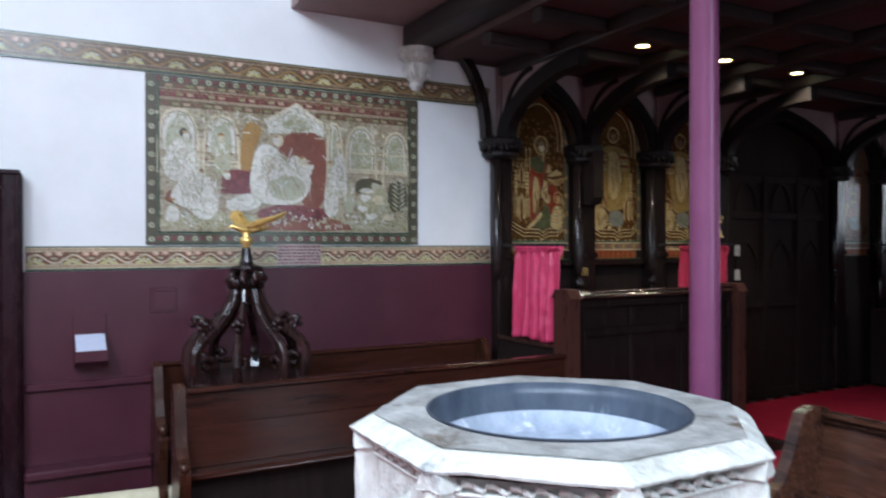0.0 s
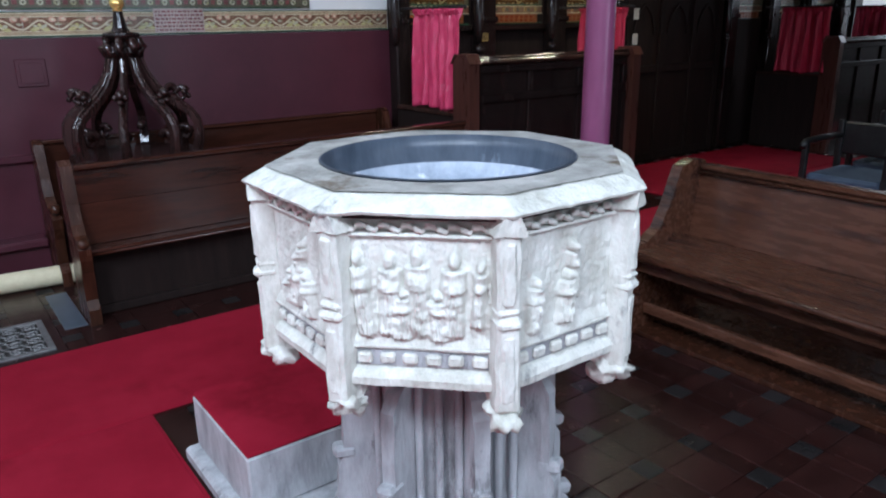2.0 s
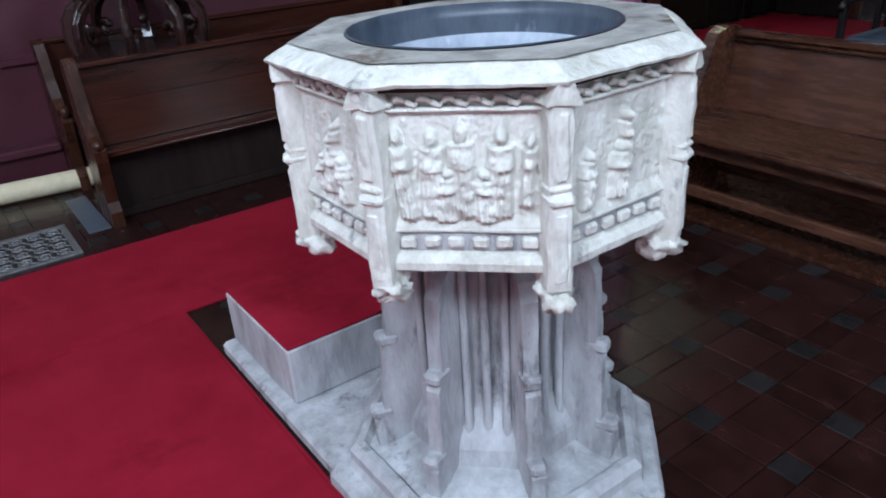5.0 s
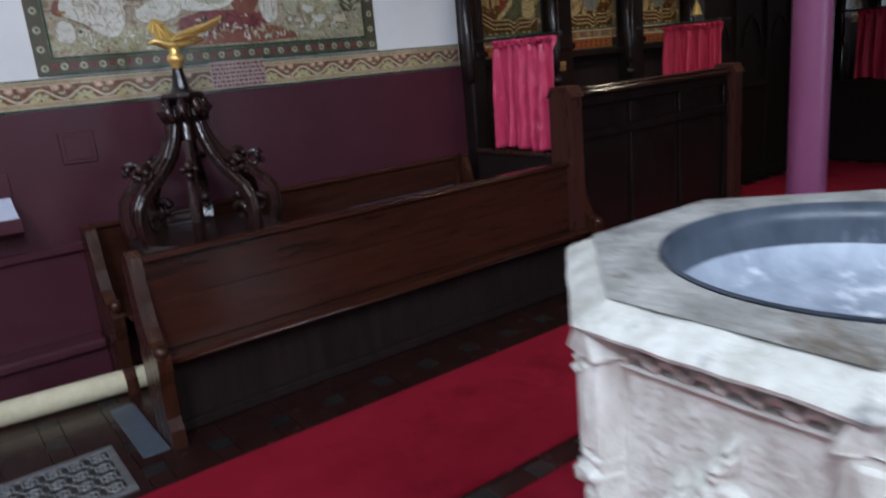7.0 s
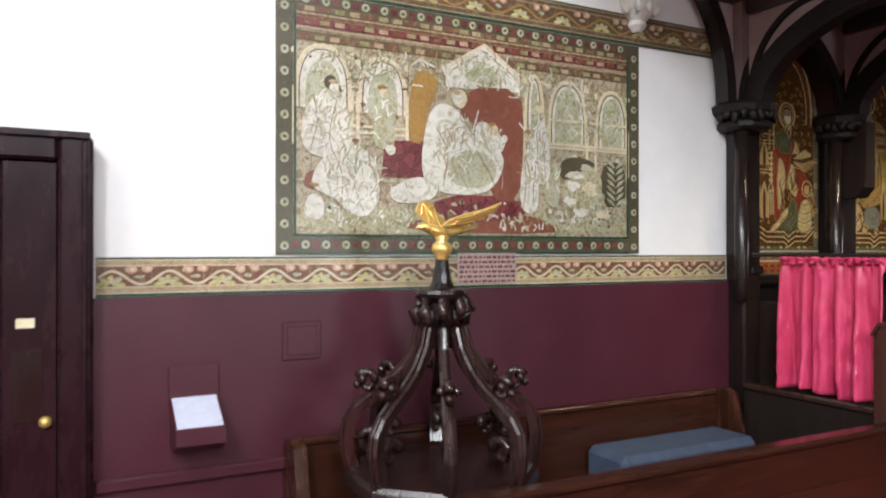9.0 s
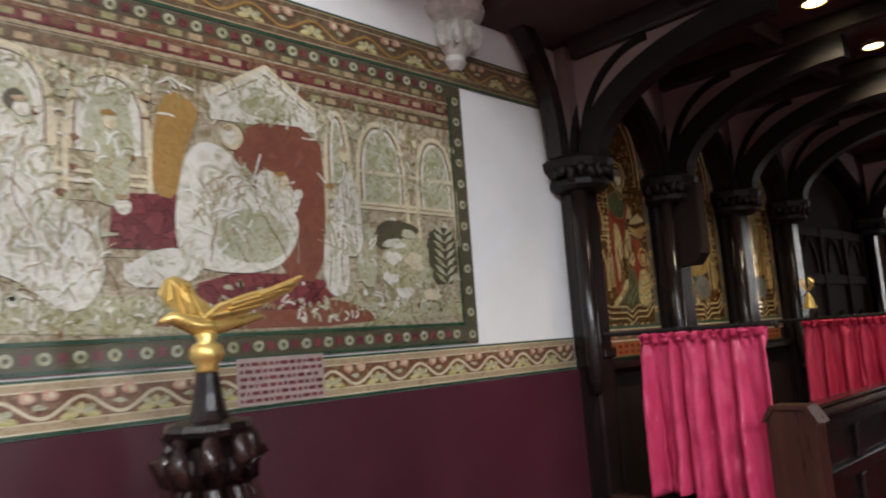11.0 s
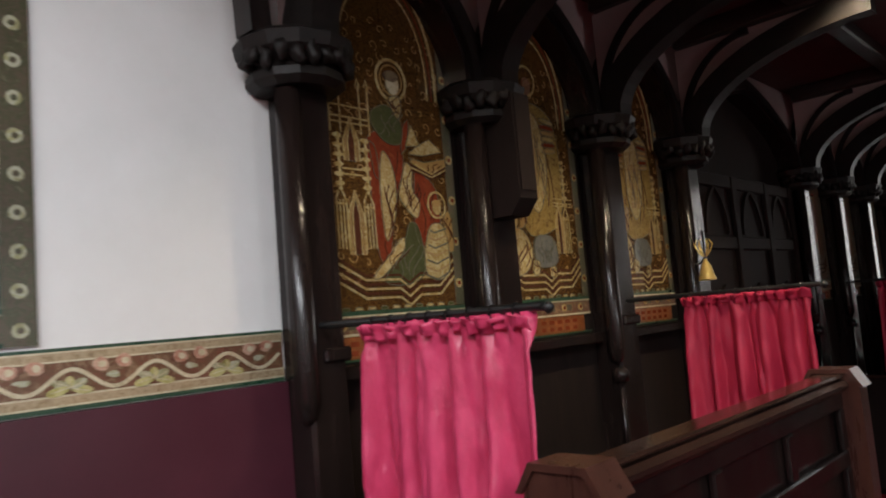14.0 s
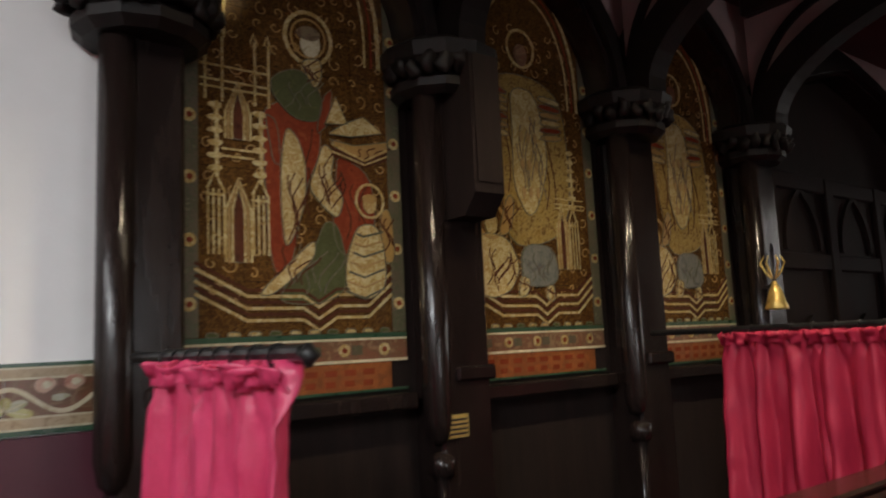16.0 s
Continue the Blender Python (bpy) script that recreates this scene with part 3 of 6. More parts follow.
    def strokes(u, v, w, h, n, d, seed, inks=None, long=0.34):
        """Brush lines inside an oval patch, one mesh for each ink."""
        rs = random.Random(seed)
        for ink, wd in inks or ((T_SAGE, 0.0080), (T_CHALK, 0.0060), (T_TAN, 0.0040)):
            bm = bmesh.new()
            for _ in range(n):
                a, r = rs.uniform(0, 6.28), rs.random() ** 0.5
                cu, cv = u + 0.40 * w * r * math.cos(a), v + 0.36 * h * r * math.sin(a)
                th, bend, ln = rs.gauss(1.45, 0.55), rs.uniform(-1.6, 1.6), long * rs.uniform(0.25, 0.6) * h * (z1 - z0)
                px, pz, line = fx(cu), fz(cv), []
                for t in range(6):
                    line.append((px, pz))
                    px += ln / 5 * math.cos(th + bend * t / 5)
                    pz += ln / 5 * math.sin(th + bend * t / 5)
                up = d + rs.uniform(0, 0.0018)
                sweep_arc(bm, line, "y", Y - up - 0.0012, Y - up, wd)
            tagged(part("brushwork", bm, ink, e), "fine painted brush lines", kind="stuff")

    # gothic arcade with tracery heads
    for u, w, v0, v1 in ((0.104, 0.13, 0.56, 0.81), (0.244, 0.12, 0.56, 0.79), (0.76, 0.125, 0.50, 0.79), (0.905, 0.11, 0.50, 0.77), (0.655, 0.06, 0.55, 0.80)):
        ww, hh = w * (x1 - x0), (v1 - v0) * (z1 - z0)
        part("painted_arch_field", slab(arch_line(fx(u), fz(v0), ww, hh), Y, 0.0024), T_PALE if u < 0.5 else T_SAGE, e)
        part("painted_arch", sweep_arc(bmesh.new(), arch_line(fx(u), fz(v0), ww, hh), "y", Y - 0.0040, Y - 0.0026, 0.018), T_CREAM, e)
        part("painted_arch_line", sweep_arc(bmesh.new(), arch_line(fx(u), fz(v0), ww - 0.040, hh - 0.022), "y", Y - 0.0040, Y - 0.0026, 0.005), T_BROWN, e)
        part("painted_arch", sweep_arc(bmesh.new(), arch_line(fx(u), fz(v0), ww - 0.055, hh - 0.032), "y", Y - 0.0040, Y - 0.0026, 0.012), T_PALE, e)
        part("painted_arch_inner", slab(arch_line(fx(u), fz(v0), ww - 0.10, hh - 0.075), Y, 0.0038), T_SAGE, e)
        for sg in (-1, 1):
            part("painted_shaft", B(fx(u) + sg * ww / 2 - 0.008, fx(u) + sg * ww / 2 + 0.008, Y - 0.0044, Y, fz(v0 - 0.14), fz(v0 + 0.08)), T_CREAM, e)
            disc(u + sg * 0.5 * w, v1 - 0.035, 0.014, T_CREAM, 0.0042)
    # the gabled canopy in the middle
    shape("painted_canopy", [(0.405, 0.70), (0.405, 0.79), (0.51, 0.905), (0.61, 0.79), (0.61, 0.71)], T_PALE, 0.0046, 0)
    part("painted_gable", sweep_arc(bmesh.new(), [(fx(0.405), fz(0.785)), (fx(0.51), fz(0.905)), (fx(0.61), fz(0.785))], "y", Y - 0.0060, Y - 0.0047, 0.014), T_CREAM, e)
    part("painted_gable_line", sweep_arc(bmesh.new(), [(fx(0.42), fz(0.775)), (fx(0.51), fz(0.872)), (fx(0.598), fz(0.775))], "y", Y - 0.0060, Y - 0.0047, 0.005), T_BROWN, e)
    shape("painted_canopy_head", [(0.45, 0.73), (0.47, 0.79), (0.51, 0.83), (0.55, 0.79), (0.57, 0.73)], T_SAGE, 0.0056)
    # masonry behind the groups
    for v in (0.60, 0.49, 0.475):
        part("painted_course", B(fx(0.70), fx(0.955), Y - 0.0046, Y - 0.0040, fz(v), fz(v + 0.012)), T_CREAM, e)
    for v in (0.475, 0.50):
        part("painted_course", B(fx(0.05), fx(0.30), Y - 0.0046, Y - 0.0040, fz(v), fz(v + 0.010)), T_CREAM, e)
    # draperies
    shape("drape", [(0.44, 0.56), (0.455, 0.71), (0.615, 0.725), (0.625, 0.52), (0.61, 0.22), (0.52, 0.24), (0.54, 0.42)], T_RUST, 0.0062, 1)
    shape("drape", [(0.305, 0.46), (0.31, 0.66), (0.33, 0.77), (0.385, 0.73), (0.375, 0.66), (0.355, 0.58), (0.345, 0.45)], T_OCHRE, 0.0062, 1)
    shape("drape", [(0.24, 0.31), (0.25, 0.455), (0.345, 0.465), (0.345, 0.31)], T_MAROON, 0.0058, 0)
    shape("drape", [(0.36, 0.13), (0.38, 0.25), (0.62, 0.25), (0.63, 0.15)], T_MAROON, 0.0050, 1)
    shape("painted_ground", [(0.045, 0.085), (0.045, 0.17), (0.30, 0.19), (0.60, 0.15), (0.955, 0.17), (0.955, 0.085)], T_GREEN, 0.0030, 1)
    shape("painted_ground", [(0.30, 0.09), (0.32, 0.15), (0.62, 0.18), (0.72, 0.13), (0.72, 0.085)], T_RUST, 0.0036, 1)
    # the middle group
    shape("robe", [(0.385, 0.64), (0.35, 0.55), (0.335, 0.32), (0.38, 0.25), (0.51, 0.25), (0.56, 0.34), (0.565, 0.45), (0.47, 0.50), (0.445, 0.60)], T_PALE, 0.0080)
    shape("robe", [(0.40, 0.30), (0.42, 0.44), (0.52, 0.44), (0.55, 0.34), (0.50, 0.27)], T_SAGE, 0.0086)
    shape("robe", [(0.48, 0.46), (0.485, 0.56), (0.51, 0.57), (0.55, 0.53), (0.57, 0.45), (0.53, 0.42)], T_PALE, 0.0092)
    disc(0.44, 0.655, 0.042, T_CREAM, 0.0090)
    disc(0.435, 0.655, 0.027, T_PALE, 0.0096)
    disc(0.53, 0.535, 0.033, T_CREAM, 0.0098)
    disc(0.565, 0.50, 0.018, T_PALE, 0.0098)
    folds(0.45, 0.40, 0.17, 0.24, 6, 0.0094, 0.03)
    shape("robe", [(0.25, 0.25), (0.33, 0.33), (0.385, 0.28), (0.37, 0.22), (0.28, 0.20)], T_PALE, 0.0076)
    # the group by the first arches
    shape("robe", [(0.05, 0.40), (0.06, 0.56), (0.105, 0.64), (0.16, 0.58), (0.175, 0.42), (0.12, 0.36)], T_PALE, 0.0070)
    shape("robe", [(0.065, 0.26), (0.11, 0.40), (0.19, 0.44), (0.235, 0.34), (0.235, 0.20), (0.19, 0.13), (0.13, 0.22)], T_PALE, 0.0076)
    shape("robe", [(0.215, 0.42), (0.225, 0.58), (0.245, 0.62), (0.27, 0.56), (0.275, 0.42)], T_SAGE, 0.0072)
    shape("robe", [(0.055, 0.14), (0.07, 0.24), (0.105, 0.22), (0.105, 0.13)], T_PALE, 0.0074)
    disc(0.12, 0.665, 0.030, T_DARK, 0.0076)
    disc(0.128, 0.645, 0.022, T_PALE, 0.0082)
    disc(0.245, 0.645, 0.022, T_CREAM, 0.0080)
    disc(0.262, 0.42, 0.024, T_PALE, 0.0080)
    shape("drape", [(0.055, 0.25), (0.07, 0.33), (0.115, 0.31), (0.12, 0.25)], T_RUST, 0.0066)
    folds(0.115, 0.50, 0.09, 0.20, 4, 0.0084)
    folds(0.17, 0.29, 0.12, 0.24, 5, 0.0084, 0.03)
    # slender pair beside the drape
    for u, v in ((0.64, 0.35), (0.675, 0.48)):
        shape("robe", [(u - 0.030, v - 0.17), (u - 0.024, v + 0.05), (u, v + 0.14), (u + 0.024, v + 0.05), (u + 0.030, v - 0.17)], T_PALE, 0.0080 + 0.01 * (u - 0.64))
        disc(u - 0.004, v + 0.165, 0.024, T_CREAM, 0.0088)
        folds(u, v - 0.04, 0.045, 0.20, 3, 0.0090)
    shape("robe", [(0.69, 0.22), (0.685, 0.36), (0.71, 0.45), (0.735, 0.36), (0.73, 0.20)], T_SAGE, 0.0074)
    for q, (u, v, w, h, n, d) in enumerate(((0.445, 0.42, 0.20, 0.40, 26, 0.0099), (0.53, 0.50, 0.10, 0.16, 8, 0.0101), (0.11, 0.50, 0.13, 0.30, 18, 0.0085), (0.17, 0.28, 0.17, 0.34, 26, 0.0085), (0.245, 0.52, 0.07, 0.22, 8, 0.0083), (0.655, 0.42, 0.09, 0.40, 16, 0.0091), (0.71, 0.32, 0.06, 0.26, 7, 0.0083), (0.32, 0.26, 0.16, 0.14, 8, 0.0085))):
        strokes(u, v, w, h, n, d, 60 + q)
    for q, (u, v, w, h, n) in enumerate(((0.50, 0.13, 0.90, 0.10, 46), (0.83, 0.62, 0.26, 0.26, 26), (0.17, 0.70, 0.26, 0.22, 24), (0.51, 0.78, 0.18, 0.16, 12), (0.50, 0.74, 0.88, 0.16, 40), (0.83, 0.16, 0.24, 0.14, 20), (0.20, 0.14, 0.28, 0.12, 20))):
        strokes(u, v, w, h, n, 0.0047, 80 + q, ((T_OLIVE, 0.0060), (T_SAGE, 0.0095), (T_PALE, 0.0070)), 0.6 if h < 0.2 else 0.25)
    # faces and hands as plain pale spots with dark hair
    for q, (u, v) in enumerate(((0.436, 0.652), (0.532, 0.532), (0.128, 0.642), (0.245, 0.642), (0.262, 0.418), (0.636, 0.513), (0.671, 0.643), (0.085, 0.24), (0.30, 0.70))):
        part("painted_hair", slab(blob(fx(u - 0.003), fz(v + 0.026), 0.020, 0.010, q, 12, 0.3), Y - 0.0100, 0.001), (T_TAN, T_OCHRE)[q % 2], e)
    # flock in front of a dark opening, and a palm
    shape("dark_opening", [(0.735, 0.34), (0.738, 0.435), (0.81, 0.445), (0.86, 0.41), (0.80, 0.385), (0.775, 0.34)], T_DARK, 0.0060)
    shape("dark_opening", [(0.872, 0.22), (0.868, 0.40), (0.90, 0.43), (0.950, 0.43), (0.950, 0.22)], T_DARK, 0.0061, 1)
    shape("shed_ground", [(0.74, 0.20), (0.75, 0.35), (0.80, 0.385), (0.87, 0.39), (0.88, 0.20)], T_GREEN, 0.0059)
    for k, (u, v, a, b) in enumerate(((0.78, 0.36, 0.05, 0.022), (0.775, 0.31, 0.036, 0.030), (0.83, 0.30, 0.052, 0.034), (0.86, 0.25, 0.045, 0.030), (0.765, 0.24, 0.036, 0.024), (0.80, 0.19, 0.040, 0.026), (0.87, 0.18, 0.046, 0.022), (0.82, 0.395, 0.045, 0.018))):
        part("flock_shape", slab(blob(fx(u), fz(v), a, b, k + 3, 16, 0.3), Y, 0.0078 + 0.0002 * k), (T_PALE, T_PALE, T_CREAM, T_SAGE)[k % 4], e)
    for k in range(7):
        v = 0.22 + 0.03 * k
        for sg in (-1, 1):
            part("palm_leaf", slab([(fx(0.916), fz(v)), (fx(0.916 + sg * 0.012), fz(v + 0.030)), (fx(0.916 + sg * 0.030), fz(v + 0.042)), (fx(0.916 + sg * 0.020), fz(v + 0.018))][::sg], Y - 0.0064, 0.0014), T_SAGE, e)
    rnd = random.Random(11)
    for k in range(130):
        u, v = rnd.uniform(0.05, 0.95), rnd.uniform(0.09, 0.24)
        if k > 60:
            u, v = (rnd.uniform(0.70, 0.95), rnd.uniform(0.12, 0.48)) if k % 2 else (rnd.uniform(0.05, 0.30), rnd.uniform(0.44, 0.80))
        part("leaf_spray", slab(blob(fx(u), fz(v), rnd.uniform(0.006, 0.018), rnd.uniform(0.005, 0.014), k, 9, 0.35), Y - 0.0046, 0.0012), (T_GREEN, T_PALE, T_SAGE, T_BROWN, T_SAGE)[k % 5], e)
    part("inscription_panel", B(fx(0.435), fx(0.60), Y - 0.006, Y - 0.004, z0 - 0.150, z0 + 0.004), T_MAUVE, e)
    for r in range(6):
        xx, c = fx(0.44), 0
        while xx < fx(0.59):
            wd = 0.010 + 0.006 * ((r * 5 + c * 3) % 4)
            part("lettering_bar", B(xx, min(xx + wd, fx(0.597)), Y - 0.0072, Y - 0.0062, z0 - 0.140 + r * 0.0235, z0 - 0.128 + r * 0.0235), T_MAROON, e)
            xx += wd + 0.008
            c += 1
    return fix(e)


mural()


# ---- timber arcade along the wall ----
def pointed(cx, w, z0, n=9):
    """Two-centred arch line from its left foot to its right foot."""
    r = w
    L = [(cx + w / 2 - r * math.cos(a), z0 + r * math.sin(a)) for a in [math.radians(60) * i / n for i in range(n + 1)]]
    return L + [(2 * cx - u, v) for u, v in L[-2::-1]]


def arcade_post(x, first=False):
    e = thing("arcade_post", x, 5.1, 0, "dark stained timber post with a round shaft and moulded capital", "timber post", "posts of the arcade")
    w = 0.088 if first else 0.11
    part("post", B(x - w + 0.032, x + w, 5.04, W - 0.001 if first else 5.30, 0, CAPZ - 0.10, 0.012), BLACKWOOD, e)
    sx = x - w + 0.026
    bm = lathe(bmesh.new(), [(0.012, 1.33), (0.03, 1.35), (0.040, 1.40), (0.040, CAPZ - 0.12)], 16, sx, 5.054)
    part("shaft", bm, BLACKWOOD, e, smooth=True)
    bm = bmesh.new()
    lathe(bm, [(0.13, CAPZ - 0.165), (0.155, CAPZ - 0.145), (0.155, CAPZ - 0.12), (0.14, CAPZ - 0.10), (0.18, CAPZ - 0.06), (0.19, CAPZ - 0.02), (0.16, CAPZ)], 12, x, 5.09)
    part("capital", bm, CAPWOOD, e)
    for k in range(13):
        a = math.radians(172 + 16.5 * k)
        bm = bmesh.new()
        zc, rr = CAPZ - (0.072 if k % 2 else 0.088), 0.158
        bmesh.ops.create_icosphere(bm, subdivisions=2, radius=0.030, matrix=Matrix.Translation((x + rr * math.cos(a), 5.09 + rr * math.sin(a), zc)) @ Matrix.Diagonal((0.85, 0.85, 1.35 if k % 2 else 0.95, 1)))
        for v in bm.verts:
            v.co += (v.co - Vector((x + rr * math.cos(a), 5.09 + rr * math.sin(a), zc))) * 0.9 * noise.noise(v.co * 45 + Vector((k, x, 0)))
        part("capital_leaf", bm, CAPWOOD, e, smooth=True)
    # curved brace out to the ceiling joist, with the plaster web above it and a thin rib
    top = CEIL - 0.112
    rise = top - CAPZ
    arc = [math.radians(90) * i / 12 for i in range(13)]
    ln = [(5.04 - 1.0 * (1 - math.cos(a)), CAPZ + rise * math.sin(a)) for a in arc]
    part("brace", sweep_arc(bmesh.new(), ln, "x", x - 0.05, x + 0.05, -0.12), CAPWOOD, e)
    part("web", prism(bmesh.new(), ln + [(5.04, top)], "x", x - 0.012, x + 0.012), PINK, e, "dull pink plaster web")
    rib = [(5.04 - 0.42 * (1 - math.cos(a)), CAPZ + 0.02 + (rise - 0.02) * math.sin(a)) for a in arc]
    part("rib", sweep_arc(bmesh.new(), rib, "x", x - 0.03, x + 0.03, -0.035), CAPWOOD, e)
    if not first:
        part("shaft_ring", lathe(bmesh.new(), [(0.018, 1.24), (0.036, 1.25), (0.040, 1.275), (0.036, 1.30), (0.018, 1.31)], 12, sx, 5.046), BLACKWOOD, e, smooth=True)
        part("lower_shaft", lathe(bmesh.new(), [(0.014, 0.70), (0.014, 1.245)], 8, sx, 5.050), BLACKWOOD, e, smooth=True)
    part("moulding", B(x - w + 0.085, x + w + 0.012, 5.026, 5.05, 1.50, 1.545, 0.008), BLACKWOOD, e)
    return fix(e)


for k, px in enumerate(POSTS):
    arcade_post(px, k == 0)


def bay_arch(x0, x1, kind="tile"):
    """The timber arch between two posts with the plaster spandrels above it."""
    cx, w = (x0 + x1) / 2, x1 - x0
    e = thing("timber_arch", cx, 5.1, CAPZ, "dark timber pointed arch with plaster spandrels between posts", "timber arch", "arches of the arcade")
    ww = w - 0.10
    h = CEIL - CAPZ - 0.02
    base = pointed(cx, ww, 0.0)
    top = max(v for u, v in base)
    ln = [(u, CAPZ + v / top * (h - 0.10)) for u, v in base]
    part("arch_rib", sweep_arc(bmesh.new(), ln, "y", 5.04, 5.167, 0.07), BLACKWOOD, e)
    part("arch_hood", sweep_arc(bmesh.new(), ln, "y", 5.06, 5.099, -0.085), CAPWOOD, e)
    part("arch_roll", sweep_arc(bmesh.new(), [(u, v) for u, v in ln], "y", 5.015, 5.039, 0.045), CAPWOOD, e)
    half = len(ln) // 2
    for side in (ln[:half + 1], ln[half:]):
        x_edge = x0 if side[0][0] < cx else x1
        out = [(u, v) for u, v in side]
        corner = [(cx, CEIL - 0.005), (x_edge, CEIL - 0.005), (x_edge, CAPZ)] if x_edge == x0 else [(x_edge, CAPZ), (x_edge, CEIL - 0.005), (cx, CEIL - 0.005)]
        part("spandrel", prism(bmesh.new(), out + corner, "y", 5.10, 5.165), PINK, e)
    return fix(e)


for a, b in zip(POSTS, POSTS[1:]):
    bay_arch(a, b)

# ceiling joists and beams
def beam(x0, x1, y0, y1, z0, z1, label="dark timber ceiling beam under the gallery"):
    ob = tagged(part("ceiling_beam", B(x0, x1, y0, y1, z0, z1, 0.012), DARKBEAM), label, "beam", "beams under the gallery")
    return ob


beam(2.50, 2.74, -4.0, W - 0.001, 3.17, 3.342, "heavy dark timber beam along the gallery edge")
for px in POSTS[:1] + POSTS[1:]:
    beam(px - 0.06, px + 0.06, -3.99, 5.035, CEIL - 0.11, CEIL - 0.001)
for yy in (4.35, 3.75, 3.15, 2.4, 1.4, 0.4):
    x = 2.75
    for px in POSTS + [10.89]:
        x_end = px - 0.062 if px < 10.8 else 10.89
        beam(x, x_end, yy - 0.05, yy + 0.05, CEIL - 0.09, CEIL - 0.001, "short dark timber joist under the gallery")
        x = px + 0.062


def downlight(x, y):
    e = thing("downlight", x, y, CEIL - 0.012, "lit round recessed ceiling downlight", "downlight", "downlights under the gallery")
    part("trim_ring", lathe(bmesh.new(), [(0.052, CEIL - 0.012), (0.066, CEIL - 0.012), (0.066, CEIL - 0.001), (0.052, CEIL - 0.001), (0.052, CEIL - 0.012)], 20, x, y, closed=False), BRASS, e)
    part("bulb", lathe(bmesh.new(), [(0.050, CEIL - 0.008), (0.050, CEIL - 0.002)], 20, x, y), LAMP, e)
    d = bpy.data.lights.new("downlight_glow", "SPOT")
    d.energy, d.spot_size, d.spot_blend, d.color, d.shadow_soft_size = 62, radians(120), 0.6, (1.0, 0.86, 0.60), 0.05
    ob = new("downlight_glow", d)
    ob.matrix_world = look((x, y, CEIL - 0.02), (x, y + 0.001, 0))
    return fix(e)


for dx in (3.97, 4.87, 5.78):
    downlight(dx, 4.07)


# ---- font ----
FX, FY = 1.062, 1.372


def octa(bm, prof, r0=math.pi / 8):
    return lathe(bm, prof, 8, FX, FY, r0, closed=False)


